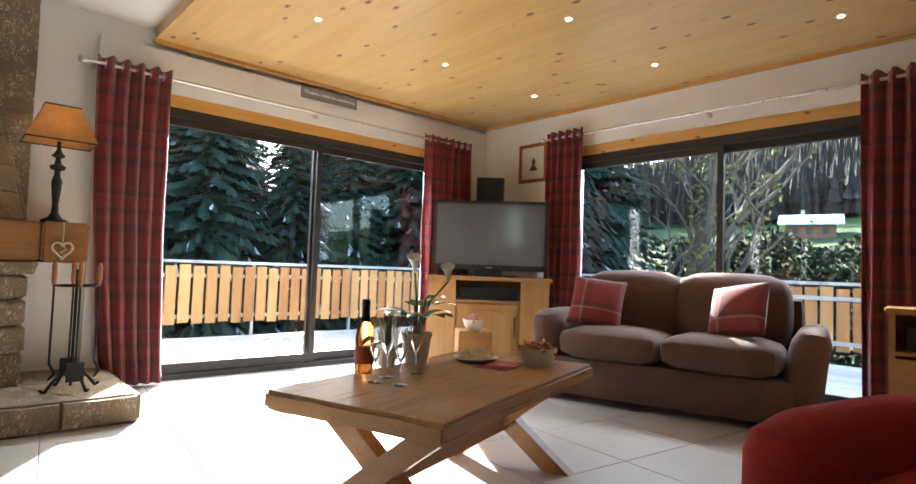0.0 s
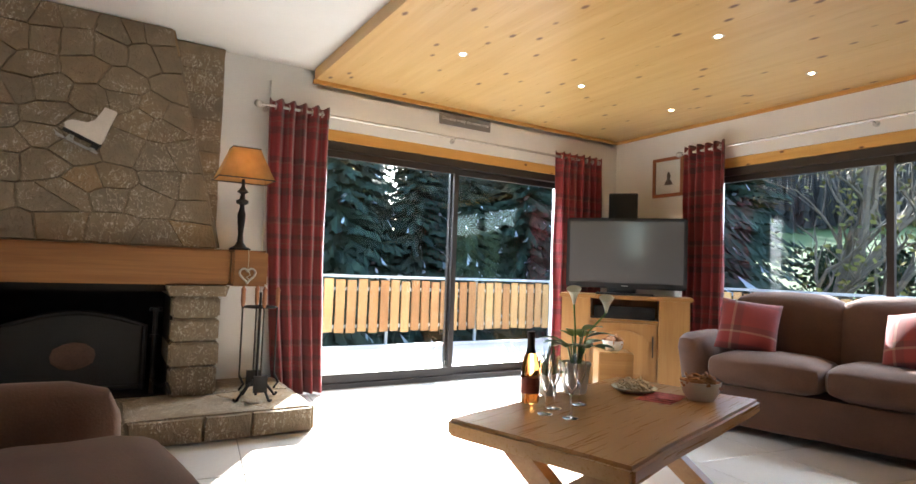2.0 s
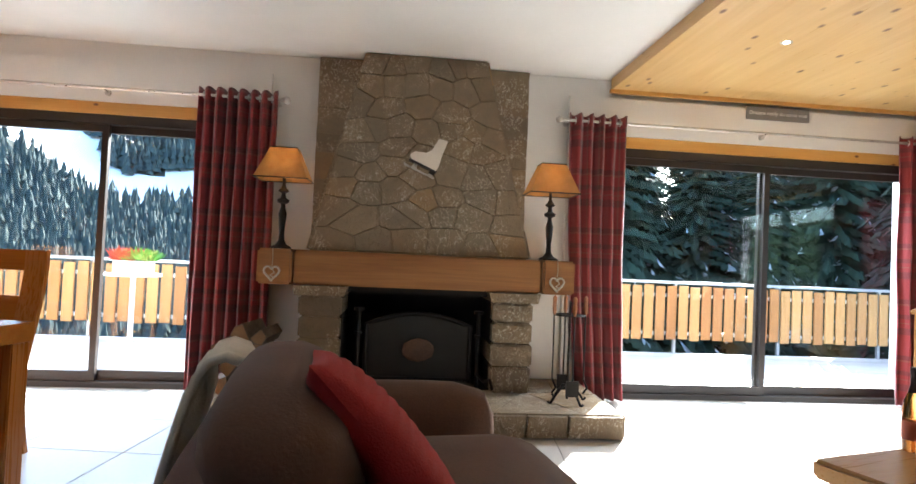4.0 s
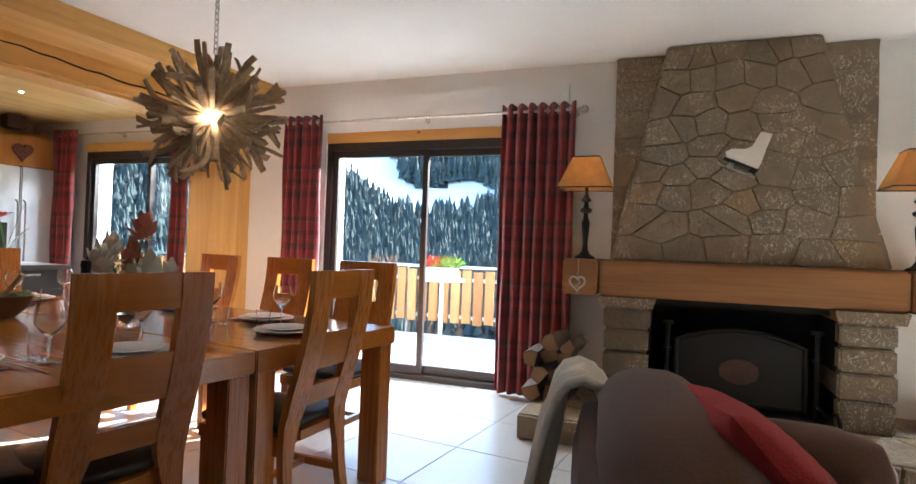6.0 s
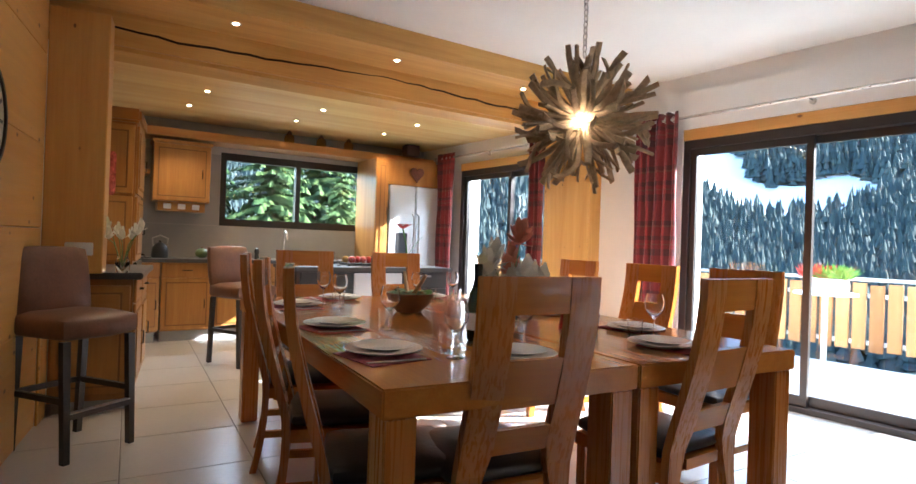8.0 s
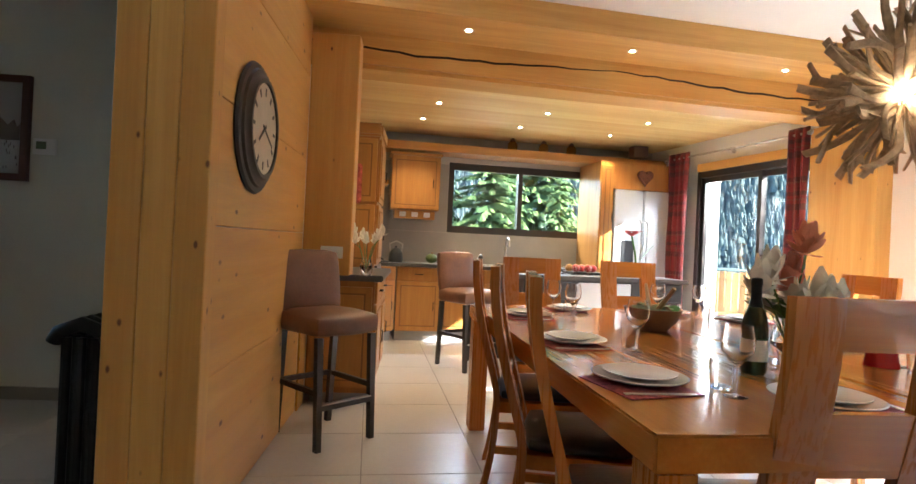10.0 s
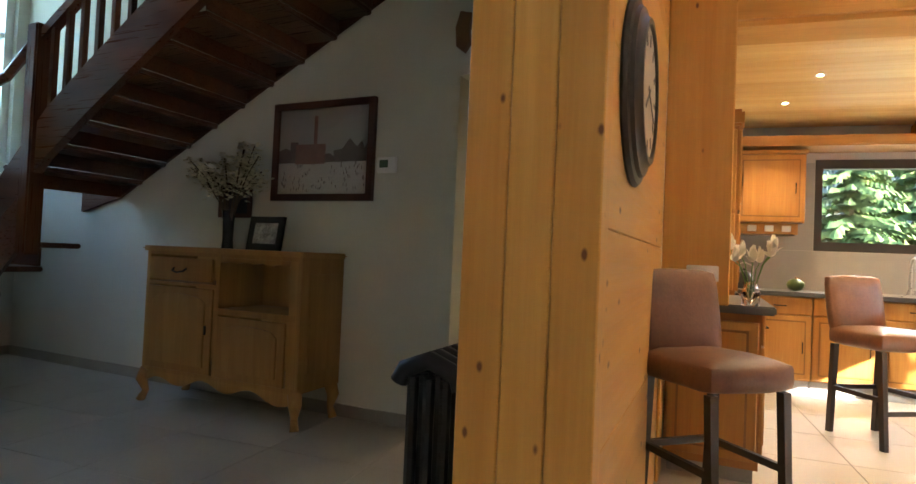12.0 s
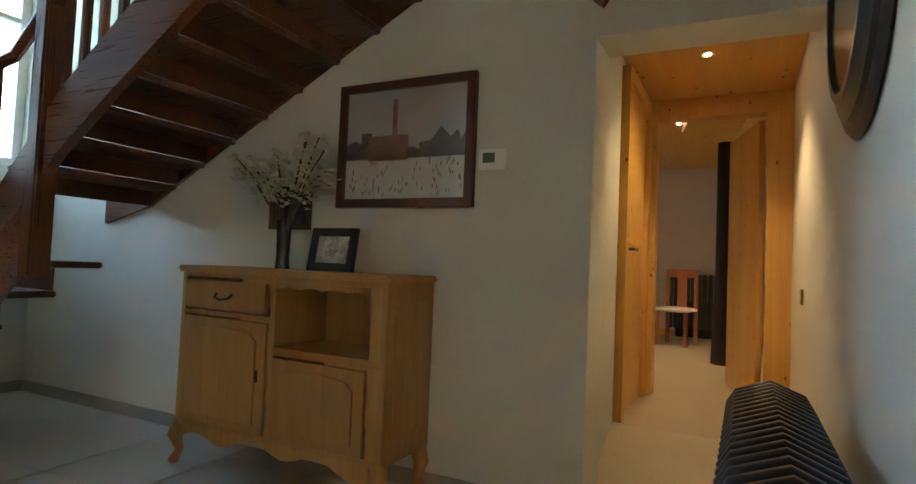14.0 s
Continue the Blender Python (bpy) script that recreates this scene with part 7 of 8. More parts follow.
lathe(bm, [(0.001, 0), (0.04, 0), (0.045, 0.07), (0.03, 0.1), (0.032, 0.12), (0.028, 0.12), (0.04, 0.07), (0.001, 0.01)], 20)
part("jar", bm, GLASS, fv, smooth=True)
rg = random.Random(9)
for k in range(7):
    a = k * 0.9
    tip = Vector((0.1 * math.cos(a), 0.1 * math.sin(a), 0.22 + 0.03 * (k % 3)))
    bm = bmesh.new()
    tube(bm, [(0, 0, 0.03), tip * 0.6 + Vector((0, 0, 0.06)), tip], 0.003, 5)
    part("stem", bm, GREENLEAF, fv)
    bm = bmesh.new()
    for j in range(10):
        b_, e = rg.uniform(0, 6.28), rg.uniform(0.2, 1.5)
        d = Vector((math.cos(b_) * math.cos(e), math.sin(b_) * math.cos(e), math.sin(e)))
        leaf(bm, tip, d, 0.042, 0.015, -0.1, d.z)
    part("bloom", bm, PET, fv, smooth=True)
cm = thing("coffee_machine", HALL @ pose(-0.62, 1.40, 0.926), "small black and chrome coffee machine on the bar", "coffee machine")
part("body", sbox(-0.12, 0.12, -0.09, 0.09, 0, 0.26, 0.02, 3), BLACKP, cm, smooth=True)
part("front", sbox(0.121, 0.132, -0.06, 0.06, 0.06, 0.2, 0.004), STEEL, cm, "ribbed chrome front")
bm = bmesh.new()
tube(bm, [(-0.05, 0, 0.26), (-0.02, 0, 0.3), (0.08, 0, 0.3), (0.14, 0, 0.27)], 0.012, 8)
part("lever", bm, STEEL, cm, "chrome lever", True)
part("drip_tray", sbox(0.133, 0.24, -0.07, 0.07, 0, 0.035, 0.006), BLACKP, cm)
so = thing("socket", HALL @ pose(0.101, 1.36, 1.04), "white double socket on the pine post", "socket")
part("plate", sbox(0, 0.01, 0, 0.15, 0, 0.08, 0.004), WPAINT, so)

# hall furniture
SBW = wood("bleached_oak_sideboard", (0.50, 0.285, 0.09), (0.36, 0.18, 0.045), "z", 0.5, knots=0.2)
SBM = HALL @ pose(0.0, -0.80, 0, 0, 0, 90)          # local x northwards from the left end at -1.4, -y into the hall
sbd = thing("sideboard", SBM, "bleached oak sideboard with scalloped apron and curved feet", "sideboard")
part("top", sbox(-1.42, 0.02, -0.46, -0.003, 1.06, 1.095, 0.014), SBW, sbd)
for b_ in ((-1.39, -0.01, -0.43, -0.40, 0.22, 0.25), (-1.39, -1.36, -0.43, -0.003, 0.22, 1.06), (-0.04, -0.01, -0.43, -0.003, 0.22, 1.06), (-1.36, -0.04, -0.03, -0.003, 0.22, 1.06), (-0.72, -0.69, -0.43, -0.03, 0.22, 1.06), (-1.36, -0.04, -0.40, -0.03, 0.22, 0.25), (-0.69, -0.04, -0.43, -0.03, 0.66, 0.70), (-1.36, -0.72, -0.43, -0.03, 0.83, 0.85), (-1.36, -0.04, -0.43, -0.03, 1.035, 1.06), (-0.10, -0.04, -0.43, -0.40, 0.25, 1.035)):
    part("panel", boxes(b_), SBW, sbd)
bm = bmesh.new()
out = [(-1.39, 0.222), (-1.39, 0.13)]
for i in range(29):
    t = i / 28
    out.append((-1.34 + 1.28 * t, 0.15 + 0.028 * math.sin(t * 6 * math.pi) + 0.03 * math.sin(t * math.pi)))
out += [(-0.01, 0.13), (-0.01, 0.222)]
prism(bm, out, 0.025, Matrix.Translation((0, -0.43, 0)))
part("apron", bm, SBW, sbd, "scalloped carved apron")
bm = bmesh.new()
out = [(-0.688, 1.034), (-0.688, 1.0)] + [(-0.68 + 0.57 * i / 24, 0.998 + 0.012 * abs(math.sin(i * math.pi / 6))) for i in range(25)] + [(-0.102, 1.0), (-0.102, 1.034)]
prism(bm, out, 0.02, Matrix.Translation((0, -0.432, 0)))
part("bay_rail", bm, SBW, sbd, "scalloped rail over the open bay")
bm = boxes((-0.0095, 0.004, -0.36, -0.07, 0.34, 0.96))
soften(bm, 0.004)
part("end_panel", bm, SBW, sbd, "raised end panel")
for x, s in ((-1.36, -1), (-0.04, 1)):
    for y in (-0.41, -0.05):
        bm = bmesh.new()
        tube(bm, [(x, y, 0.22), (x + s * 0.025, y - 0.02 * (y < -0.2), 0.15), (x + s * 0.005, y, 0.07), (x + s * 0.03, y - 0.02 * (y < -0.2), 0.0)], [0.045, 0.04, 0.022, 0.03], 10)
        part("foot", bm, SBW, sbd, "curved cabriole foot", True)


def old_door(x0, x1, z0, z1, name):
    d = part(name, sbox(x0, x1, -0.445, -0.4305, z0, z1, 0.004, 1), SBW, sbd)
    w = x1 - x0
    out = [(x0 + 0.06, z0 + 0.05), (x1 - 0.06, z0 + 0.05), (x1 - 0.06, z1 - 0.10)]
    out += [(x1 - 0.06 - (w - 0.12) * i / 10, z1 - 0.07 + 0.025 * math.sin(math.pi * i / 10)) for i in range(1, 10)] + [(x0 + 0.06, z1 - 0.10)]
    bm = bmesh.new()
    prism(bm, out, 0.012, Matrix.Translation((0, -0.457, 0)))
    soften(bm, 0.006)
    part("panel", bm, SBW, d, "raised carved panel")
    return d


d = old_door(-1.35, -0.73, 0.25, 0.82, "door")
bm = bmesh.new()
cyl(bm, (-0.77, -0.46, 0.52), (-0.77, -0.46, 0.58), 0.008)
part("escutcheon", bm, BRONZE, d)
old_door(-0.68, -0.11, 0.25, 0.65, "door")
d = part("drawer", sbox(-1.34, -0.74, -0.448, -0.4305, 0.865, 1.02, 0.006), SBW, sbd)
bm = bmesh.new()
tube(bm, [(-1.10, -0.448, 0.95), (-1.09, -0.47, 0.93), (-1.04, -0.475, 0.92), (-0.99, -0.47, 0.93), (-0.98, -0.448, 0.95)], 0.006, 6)
part("handle", bm, BRONZE, d, "dark bronze drop handle", True)
# on the sideboard
vv = thing("flower_vase", HALL @ pose(0.2, -1.68, 1.096), "tall dark vase of white blossom branches", "flowers")
bm = bmesh.new()
lathe(bm, [(0.001, 0), (0.042, 0), (0.036, 0.06), (0.04, 0.2), (0.047, 0.27), (0.042, 0.27), (0.034, 0.2), (0.001, 0.1)], 22)
part("vase", bm, plain("smoky_glass", (0.02, 0.02, 0.022), 0.1, vary=0.1), vv, smooth=True)
BLOSSOM = plain("cream_blossom", (0.66, 0.62, 0.45), 0.7, vary=0.12)
rg = random.Random(14)
allb = bmesh.new()
for k in range(15):
    a = rg.uniform(0, 6.28)
    tip = Vector((0.14 * math.cos(a), (0.33 if k % 2 else -0.36) * rg.uniform(0.35, 1), 0.42 + rg.uniform(0.02, 0.3)))
    pts = [Vector((0, 0, 0.1)), Vector((tip.x * 0.25, tip.y * 0.25, 0.33)), Vector((tip.x * 0.65, tip.y * 0.65, 0.3 + tip.z * 0.35)), tip]
    bm = bmesh.new()
    tube(bm, pts, 0.004, 5)
    part("branch", bm, BARK, vv)
    for j in range(48):
        t = rg.uniform(0.2, 1.0)
        p = pts[1].lerp(pts[2], min(1, t * 2)) if t < 0.5 else pts[2].lerp(pts[3], t * 2 - 1)
        p = p + Vector((rg.gauss(0, .025), rg.gauss(0, .03), rg.gauss(0, .03)))
        for q in range(4):
            b_ = rg.uniform(0, 6.28)
            leaf(allb, p, (math.cos(b_), math.sin(b_), rg.uniform(-.5, .8)), 0.026, 0.012, 0.1)
tagged(part("blossom", allb, BLOSSOM, vv, "small cream blossoms"), kind="stuff")
pf = thing("photo_frame", HALL @ pose(0.24, -1.32, 1.096, 0, 0, 90) @ pose(0, 0, 0, -10, 0, 0), "black framed photograph standing on the sideboard", "photo frame")
part("frame", boxes((-0.15, 0.15, 0, 0.02, 0, 0.045), (-0.15, 0.15, 0, 0.02, 0.19, 0.235), (-0.15, -0.105, 0, 0.02, 0.045, 0.19), (0.105, 0.15, 0, 0.02, 0.045, 0.19)), BLACKP, pf)
part("photograph", boxes((-0.105, 0.105, 0.008, 0.015, 0.045, 0.19)), plain("grey_photo", (0.4, 0.4, 0.38), 0.15, vary=0.7, scale=14), pf, "pale grey photograph under glass")
part("strut", boxes((-0.02, 0.02, 0.02, 0.06, 0.0, 0.12)), BLACKP, pf)
# the townscape print
FRAMEW = plain("dark_red_frame_wood", (0.10, 0.032, 0.018), 0.35, vary=0.25)
mot = []
SKYP = plain("print_hazy_sky", (0.42, 0.40, 0.40), 0.6, vary=0.08)
BLD = plain("print_buildings", (0.16, 0.12, 0.115), 0.6, vary=0.4, scale=30)
BLD2 = plain("print_red_mill", (0.26, 0.14, 0.12), 0.6, vary=0.3, scale=30)
GRD = plain("print_pale_square", (0.55, 0.53, 0.50), 0.6, vary=0.08)
y0 = -0.0172
bm = boxes((0.05, 0.81, y0, y0 + 0.001, 0.05, 0.27))
mot.append((bm, GRD))
bm = bmesh.new()
prism(bm, [(0.05, 0.27), (0.81, 0.27), (0.81, 0.40), (0.78, 0.36), (0.76, 0.41), (0.72, 0.37), (0.66, 0.43), (0.60, 0.36), (0.53, 0.35), (0.53, 0.31), (0.50, 0.33), (0.22, 0.33), (0.22, 0.42), (0.15, 0.42), (0.15, 0.36), (0.11, 0.38), (0.05, 0.36)], 0.001, Matrix.Translation((0, y0 - 0.0012, 0)))
mot.append((bm, BLD))
bm = boxes((0.20, 0.46, y0 - 0.0024, y0 - 0.0013, 0.26, 0.40), (0.355, 0.385, y0 - 0.0024, y0 - 0.0013, 0.40, 0.60))
mot.append((bm, BLD2))
bm = bmesh.new()
rg = random.Random(4)
for k in range(80):
    x, z = rg.uniform(0.07, 0.79), 0.06 + 0.2 * rg.random()
    box(bm, x - 0.003, x + 0.003, y0 - 0.0012, y0 - 0.0002, z, z + 0.02)
mot.append((bm, BLD))
picture("framed_print", HALL @ pose(0.001, -0.60, 1.455, 0, 0, 90) @ pose(-0.86, 0, 0), 0.86, 0.70, 0.048, FRAMEW, "large framed townscape print of a mill in haze", 0.035, (0.42, 0.40, 0.40), mot)
picture("framed_print", HALL @ pose(0.001, -1.66, 1.33, 0, 0, 90) @ pose(-0.32, 0, 0), 0.32, 0.26, 0.03, FRAMEW, "small dark framed picture behind the vase", 0.02, (0.05, 0.04, 0.05))
tm = thing("thermostat", HALL @ pose(0.001, -0.50, 1.64), "white thermostat with a green display", "thermostat")
part("case", sbox(0, 0.025, -0.075, 0.075, 0, 0.105, 0.006), WPAINT, tm)
part("display", boxes((0.0251, 0.0265, -0.05, 0.015, 0.035, 0.085)), plain("green_lcd", (0.06, 0.11, 0.06), 0.3), tm, "green display")
ok = thing("wall_ornament", HALL @ pose(0.001, -0.02, 2.42), "small carved wooden wall ornament", "ornament")
bm = bmesh.new()
prism(bm, [(0, 0), (0.05, -0.04), (0.09, 0.02), (0.08, 0.1), (0.1, 0.2), (0.02, 0.22), (-0.01, 0.12)], 0.04, pose(0, 0, 0, 0, 0, 90) @ Matrix.Translation((0, -0.04, 0)))
soften(bm, 0.01)
part("carving", bm, SALADW, ok)
bbm = boxes((0.001, 0.014, -4.598, -0.002, 0.001, 0.085), (0.014, 1.0, -4.6, -4.586, 0.001, 0.085))
solid("baseboard", bbm, plain("grey_tile_skirting", (0.33, 0.31, 0.27), 0.4), "beige tile skirting along the hall wall", "skirting", HALL, "structure")

# cast-iron radiator along the white wall
rd = thing("radiator", HALL @ pose(0.48, 0.635, 0), "black cast-iron column radiator", "radiator")
bm = bmesh.new()
for y in (0.03, 0.085, 0.14):
    tube(bm, [(0, y, 0.12), (0, y, 0.74)], 0.019, 8)
for z in (0.11, 0.75):
    tube(bm, [(0, -0.02, z - 0.03), (0, 0.0, z + 0.01), (0, 0.085, z + (0.045 if z > 0.5 else -0.01)), (0, 0.17, z + 0.01), (0, 0.19, z - 0.03)], 0.029, 10)
SECT = mesh_of("section", bm, plain("black_radiator_iron", (0.022, 0.022, 0.024), 0.35, 0.4, vary=0.15), True)
for k in range(21):
    shared("section", SECT, rd, pose(0.06 * k, 0, 0))
for k in (0, 20):
    part("foot", boxes((0.06 * k - 0.02, 0.06 * k + 0.02, 0.02, 0.15, 0, 0.1)), BLACKIRON, rd)
lsw = thing("light_switch", HALL @ pose(-0.95, 0.918, 1.02), "brass light switch on the passage wall", "light switch")
part("plate", sbox(-0.04, 0.04, -0.012, 0, 0, 0.085, 0.003), metal("aged_brass", (0.4, 0.3, 0.15)), lsw)

# passage and room beyond, a little higher than the hall
FZ = 0.28
bm = bmesh.new()
prism(bm, [(0.0, 0.002), (-0.80, 0.002), (-0.80, FZ)], 0.956, Matrix.Translation((0, -0.038, 0)))
solid("passage_ramp", bm, plain("pale_ramp_floor", (0.44, 0.37, 0.27), 0.4, vary=0.1, scale=3), "pale beige slope up into the passage", "floor", HALL, "structure")
solid("floor_passage", boxes((-6.3, -0.80, -1.8, 0.918, 0.002, FZ)), plain("pale_passage_floor", (0.44, 0.36, 0.26), 0.35, vary=0.1, scale=3), "pale beige floor of the raised passage", "floor", HALL, "structure")
solid("wall_passage", boxes((-1.80, -0.282, -0.16, -0.04, 0, 2.95)), GREYWALL, "plastered passage wall", "wall", HALL, "structure")
solid("ceiling", boxes((-1.80, -0.282, -0.04, 0.918, 2.45, 2.52)), PINE_H, "pine boarded passage ceiling", "ceiling", HALL, "structure")
solid("wall_passage_end", boxes((-1.92, -1.80, -1.6, 0.04, FZ, 2.95), (-1.92, -1.80, 0.76, 0.918, FZ, 2.95), (-1.92, -1.80, 0.04, 0.76, FZ + 2.02, 2.95)), PINE_V, "pine boarded wall with a doorway", "wall", HALL, "structure")
sd = thing("door_5", HALL, "pine framed side door in the passage", "door", kind="structure")
part("door_frame", boxes((-0.90, -0.82, -0.039, 0.012, FZ + 0.002, 2.4), (-1.70, -1.62, -0.039, 0.012, FZ + 0.002, 2.4), (-1.62, -0.90, -0.039, 0.012, 2.32, 2.4)), PINE_V, sd)
lf = part("door_leaf", boxes((-1.62, -0.90, -0.039, -0.02, FZ + 0.005, 2.32)), PINE_V, sd)
for z0, z1 in ((0.45, 1.2), (1.33, 2.2)):
    part("panel", sbox(-1.52, -1.0, -0.02, -0.008, z0, z1, 0.008), PINE_V, lf)
bm = bmesh.new()
tube(bm, [(-0.97, -0.02, 1.3), (-0.97, 0.03, 1.3), (-1.07, 0.035, 1.3)], 0.009)
part("door_handle", bm, BRONZE, lf)
d6 = thing("door_6", HALL @ pose(-1.93, 0.75, FZ, 0, 0, 16), "open pine door of the end room", "door", kind="structure")
part("door_leaf", sbox(-0.74, 0, -0.04, 0, 0.005, 2.0, 0.004, 1), PINE_V, d6)
solid("trim", boxes((-1.80, -1.78, -0.03, 0.04, FZ + 0.002, 2.30), (-1.80, -1.78, 0.76, 0.84, FZ + 0.002, 2.30), (-1.80, -1.78, -0.03, 0.84, 2.302, 2.38)), PINE_V, "pine architrave of the end doorway", "door trim", HALL, "structure")
PINKW = plain("pinkish_white_plaster", (0.66, 0.58, 0.54), 0.85, vary=0.03)
solid("wall_end_room", boxes((-6.45, -6.3, -1.8, 0.918, 0, 2.95), (-6.3, -1.922, -1.95, -1.8, 0, 2.95)), PINKW, "pale pinkish walls of the end room", "wall", HALL, "structure")
solid("ceiling", boxes((-6.3, -1.922, -1.8, 0.918, 2.72, 2.8)), PINE_H, "pine boarded ceiling of the end room", "ceiling", HALL, "structure")
solid("baseboard", boxes((-6.298, -6.285, -1.8, 0.91, FZ + 0.002, FZ + 0.08)), PINE_H, "pine skirting of the end room", "skirting", HALL, "structure")
r2 = thing("radiator", HALL @ pose(-6.2, -0.35, FZ, 0, 0, 90), "dark radiator under the end room wall", "radiator")
for k in range(12):
    part("section", sbox(0.075 * k, 0.075 * k + 0.066, -0.06, 0.0, 0.12, 0.9, 0.012), plain("dark_radiator", (0.02, 0.022, 0.025), 0.4) if k == 0 else bpy.data.materials["dark_radiator"], r2)
part("bracket", boxes((0.1, 0.8, 0.001, 0.04, 0.0, 0.5)), BLACKIRON, r2)
wc = thing("side_chair", HALL @ pose(-5.1, -0.13, FZ, 0, 0, 75), "old wooden chair with a pale seat", "chair")
part("seat", puff(-0.2, 0.2, -0.2, 0.2, 0.42, 0.47, 0.02, 0.01), PINKW, wc, "pale upholstered seat", True)
for x in (-0.18, 0.18):
    part("leg", boxes((x - 0.02, x + 0.02, -0.19, -0.15, 0, 0.42)), CHERRY, wc)
    part("back_post", boxes((x - 0.02, x + 0.02, 0.16, 0.2, 0, 0.95)), CHERRY, wc)
part("back_rail", boxes((-0.16, 0.16, 0.165, 0.195, 0.85, 0.95)), CHERRY, wc)
part("back_slat", boxes((-0.06, 0.06, 0.17, 0.19, 0.47, 0.85)), CHERRY, wc)
cu = thing("door_curtain", HALL @ pose(-2.72, 0.47, 0), "dark velvet curtain beside the open door", "curtain")
bm = bmesh.new()
tube(bm, [(0, 0, 0.42), (0.02, 0.01, 1.2), (0, 0, 2.30)], [0.085, 0.07, 0.06], 12)
part("cloth", bm, plain("dark_velvet", (0.025, 0.012, 0.012), 0.9), cu, smooth=True)
downlight(*(HALL @ Vector((-0.95, 0.42, 2.45))), 1.5)
downlight(*(HALL @ Vector((-3.6, 0.0, 2.72))), 4)

# staircase
st = thing("staircase", HALL, "red-brown wooden staircase with turned newels and plain balusters", "staircase")
for k in range(6):
    x = 1.98 - 0.27 * k
    part("step", sbox(x - 0.30, x, -4.2, -3.1, 0.18 * (k + 1) - 0.04, 0.18 * (k + 1), 0.008), MAHOG, st)
    part("riser", boxes((x - 0.02, x - 0.004, -4.18, -3.12, 0.18 * k + 0.002, 0.18 * (k + 1) - 0.042)), MAHOG, st)
for k in range(13):
    y, z = -3.12 + 0.27 * k, 1.62 + 0.14 * k
    part("step", sbox(0.035, 0.90, y, y + 0.30, z - 0.035, z, 0.008), MAHOG, st)
    part("riser", boxes((0.035, 0.90, y + 0.02, y + 0.034, z - 0.14 + 0.002, z - 0.036)), MAHOG, st)


def slant(bm, x0, x1, pts, h):
    """A board through (y, z) points, h high."""
    low = [(y, z) for y, z in pts]
    out = low + [(y, z + h) for y, z in reversed(pts)]
    a = [bm.verts.new((x0, y, z)) for y, z in out]
    b = [bm.verts.new((x1, y, z)) for y, z in out]
    n = len(a)
    for i in range(n):
        bm.faces.new((a[i], a[(i + 1) % n], b[(i + 1) % n], b[i]))
    bm.faces.new(a[::-1]), bm.faces.new(b)


prof = [(-3.15, 1.08), (-2.85, 1.36), (-2.55, 1.64), (-2.1, 1.94), (-1.42, 2.36), (0.3, 3.40)]
bm = bmesh.new()
slant(bm, 0.90, 0.955, prof, 0.34)
part("outer_stringer", bm, MAHOG, st, "curved outer stringer")
bm = bmesh.new()
slant(bm, 0.002, 0.033, [(-3.6, 1.36), (-3.12, 1.48), (-2.5, 1.81), (0.3, 3.27)], 0.34)
part("wall_stringer", bm, MAHOG, st)
part("newel", sbox(1.06, 1.17, -3.10, -2.99, 0.19, 1.48, 0.012), MAHOG_V, st, "square bottom newel post")
part("newel_step", sbox(1.0, 1.75, -3.35, -2.86, 0.0, 0.19, 0.02), MAHOG, st, "rounded bottom step")
part("newel", sbox(0.88, 0.99, -2.76, -2.65, 1.0, 2.55, 0.012), MAHOG_V, st, "hanging inner newel post")
bm = bmesh.new()
vs = []
for (x, y, z0, z1) in ((0.93, -2.72, 1.10, 1.46), (1.11, -3.03, 0.55, 0.98)):
    vs.append([bm.verts.new(p) for p in ((x - 0.02, y - 0.015, z0), (x + 0.02, y + 0.015, z0), (x + 0.02, y + 0.015, z1), (x - 0.02, y - 0.015, z1))])
for i in range(4):
    bm.faces.new((vs[0][i], vs[0][(i + 1) % 4], vs[1][(i + 1) % 4], vs[1][i]))
bm.faces.new(vs[0][::-1]), bm.faces.new(vs[1])
part("winder_stringer", bm, MAHOG, st)
bm = bmesh.new()
slant(bm, 0.895, 0.96, [(-2.7, 2.42), (0.3, 4.25)], 0.07)
part("handrail", bm, MAHOG, st)
for k in range(18):
    y = -2.55 + 0.15 * k
    zb = 1.52 + 0.34 + (y + 2.55) * 0.615
    part("baluster", boxes((0.91, 0.945, y - 0.018, y + 0.018, zb - 0.03, 2.42 + (y + 2.7) * 0.61)), MAHOG_V, st)
q0, q1 = Vector((1.95, -3.16, 1.25)), Vector((0.90, -3.14, 2.25))
bm = bmesh.new()
tube(bm, [q0, q0.lerp(q1, 0.5), q1, Vector((0.93, -2.8, 2.42))], 0.035, 8)
part("handrail", bm, MAHOG, st, smooth=True)
for k in range(8):
    p = q0.lerp(q1, (k + 0.5) / 8)
    part("baluster", boxes((p.x - 0.018, p.x + 0.018, p.y - 0.018, p.y + 0.018, 0.18 + (1.98 - p.x) / 0.27 * 0.18 - 0.1, p.z)), MAHOG_V, st)
bm = bmesh.new()
slant(bm, -0.02, 0.02, [(0, 0.12), (1.1, 0.86)], 0.3)
bmesh.ops.transform(bm, matrix=pose(1.98, -3.12, 0, 0, 0, 90), verts=bm.verts)
part("lower_stringer", bm, MAHOG, st)
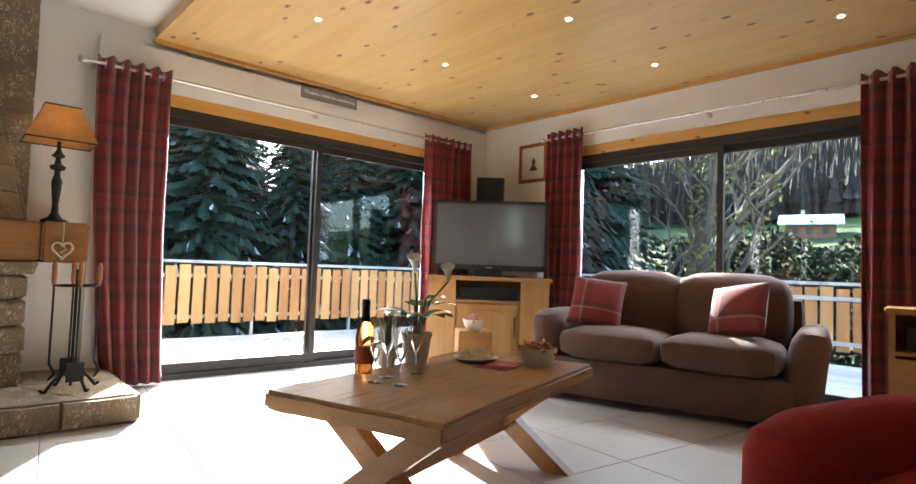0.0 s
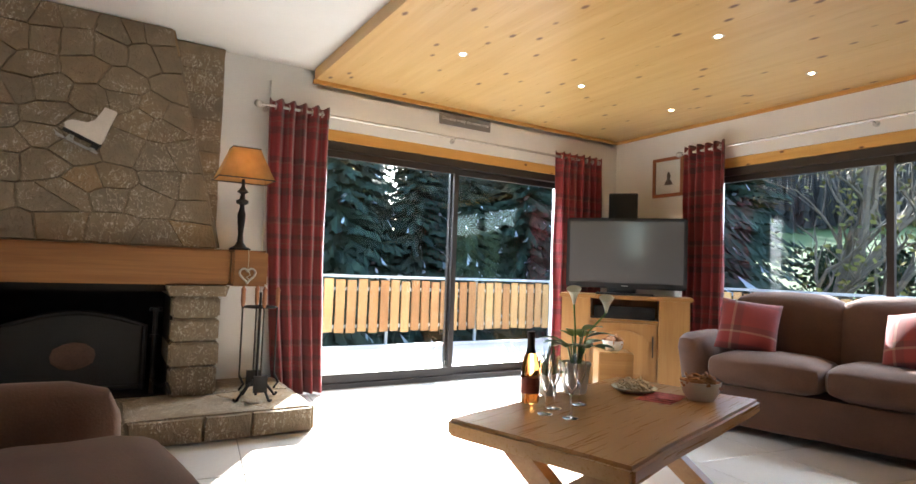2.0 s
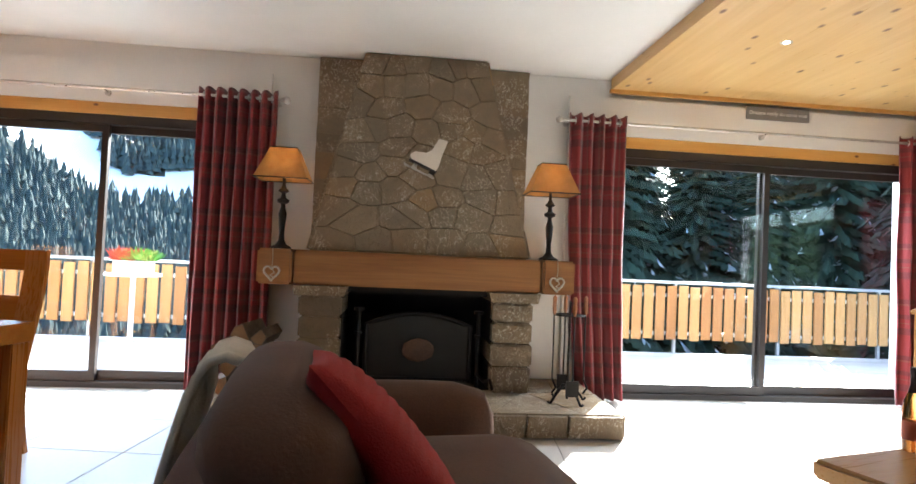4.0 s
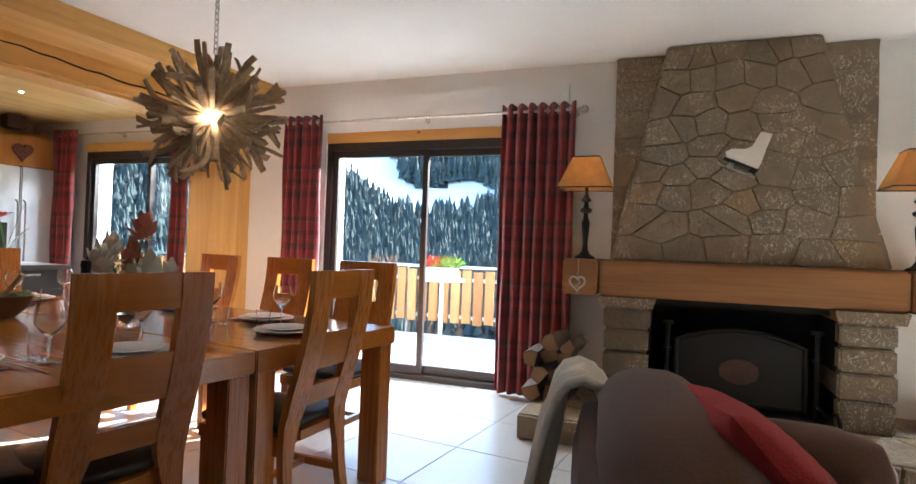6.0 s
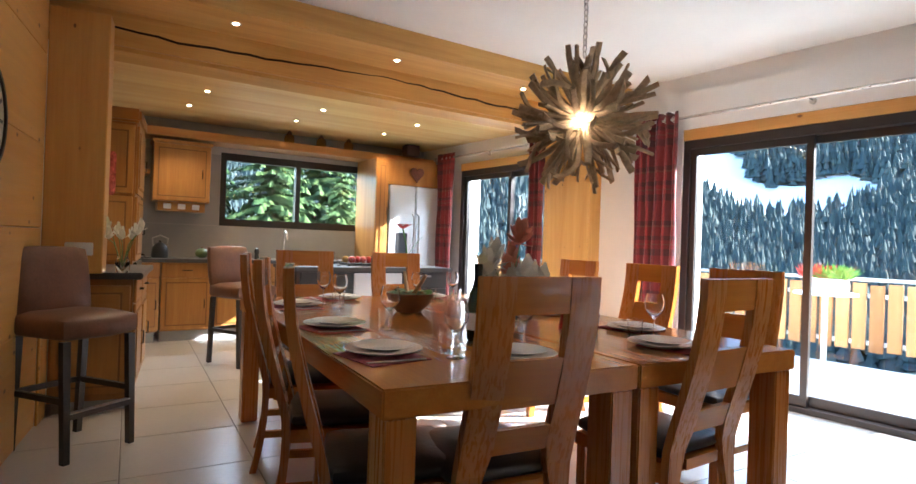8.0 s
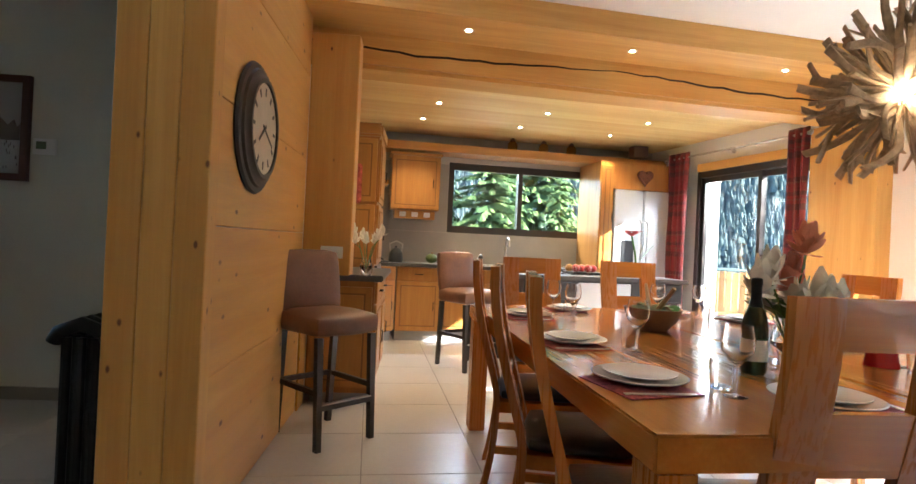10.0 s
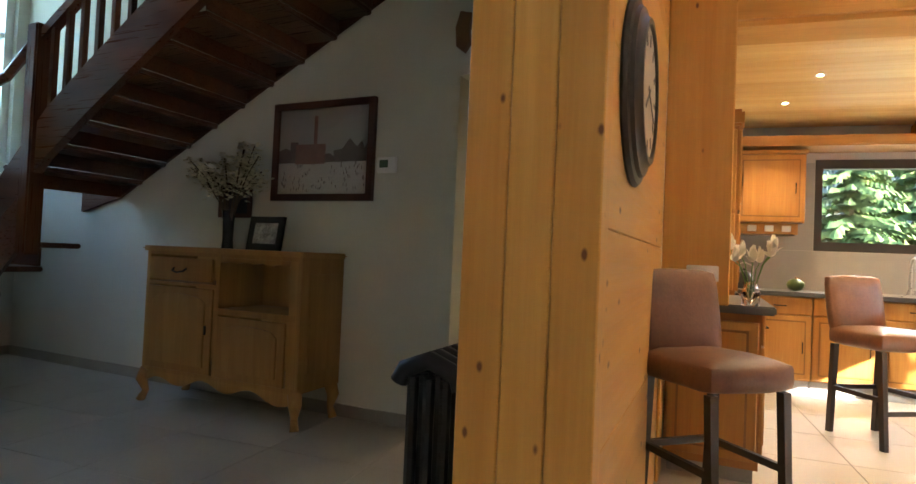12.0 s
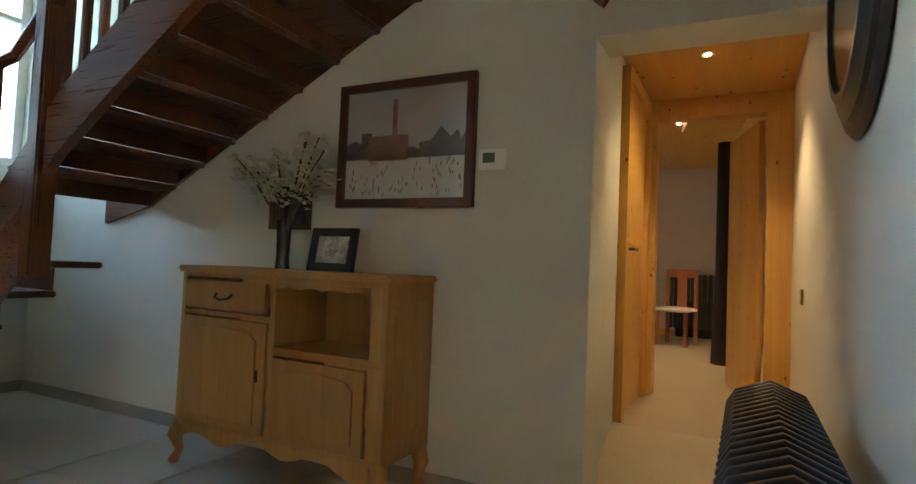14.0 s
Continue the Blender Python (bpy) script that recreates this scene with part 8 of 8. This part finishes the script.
sky_lamp(KIT @ pose(-0.55, 0.92, 2.40, 0, -52, 0) @ pose(0, 0, 0, 0, 0, 90), 1.9, 0.3, 15)
w2 = thing("window_2", HALL, "tall stair window with white glazing bars", "window", kind="structure")
part("window_frame", boxes((0.102, 1.498, -4.74, -4.66, 1.802, 1.87), (0.102, 1.498, -4.74, -4.66, 4.13, 4.198), (0.102, 0.17, -4.74, -4.66, 1.87, 4.13), (1.43, 1.498, -4.74, -4.66, 1.87, 4.13), (0.77, 0.83, -4.74, -4.66, 1.87, 4.13), (0.17, 0.77, -4.73, -4.67, 2.98, 3.02), (0.83, 1.43, -4.73, -4.67, 2.98, 3.02)), WPAINT, w2)
for a, b in ((0.17, 0.77), (0.83, 1.43)):
    for z0, z1 in ((1.87, 2.98), (3.02, 4.13)):
        g = part("pane", boxes((a, b, -4.705, -4.7, z0, z1)), PANE, w2)
        g.visible_shadow = False
# logs beside the fireplace
rg = random.Random(6)
for k in range(11):
    r = rg.uniform(0.045, 0.075)
    lx, lz = -7.02 - 0.11 * (k % 3) + 0.05 * (k // 3 % 2) , 0.165 + r + 0.115 * (k // 3)
    lg = thing("log", pose(lx + 0.02, -0.52 + rg.uniform(-0.06, 0.06), lz, 0, rg.uniform(0, 360), rg.uniform(-7, 7)), "split firewood log with pale end grain", "firewood", "firewood pile")
    bm = bmesh.new()
    out = [(r * q * math.cos(a), r * q * math.sin(a)) for a, q in ((0.1, 1.2), (0.9, 1.1), (1.8, 1.15), (3.0, 0.9 + 0.2 * rg.random()), (4.4, 0.75 + 0.3 * rg.random()))]
    prism(bm, out, 0.36, Matrix.Translation((0, -0.18, 0)))
    part("bark", bm, BARK, lg)
    bm = bmesh.new()
    prism(bm, [(x * 0.9, z * 0.9) for x, z in out], 0.004, Matrix.Translation((0, -0.184, 0)))
    part("cut_end", bm, plain("cut_log_end", (0.24, 0.14, 0.065), 0.8, vary=0.2), lg, "pale cut end")

# floor tiles last
bm = bmesh.new()
box(bm, -0.308, 0.308, -0.308, 0.308, -0.005, 0.0)
soften(bm, 0.0025, 1)
SLAB = mesh_of("tile", bm, TILE)
FL = pose(-7.515, -1.39, 0, 0, 0, -7)
rest = []
n = 0
for i in range(-14, 14):
    for j in range(-16, 5):
        c = FL @ Vector((0.31 + 0.62 * i, 0.31 + 0.62 * j, 0))
        if not (-14.3 < c.x < -0.3 and -8.4 < c.y < 0.2):
            if not (-18 < c.x < -8 and -11 < c.y <= -3.5):
                continue
        m = FL @ pose(0.31 + 0.62 * i, 0.31 + 0.62 * j, 0)
        if c.y > -5.3 and n < 300:
            shared("tile", SLAB, floor, m)
            n += 1
        else:
            rest.append(m)
bm = bmesh.new()
for m in rest:
    box(bm, -0.308, 0.308, -0.308, 0.308, -0.005, 0.0, m)
tagged(part("far_tiles", bm, TILE, floor), kind="stuff")
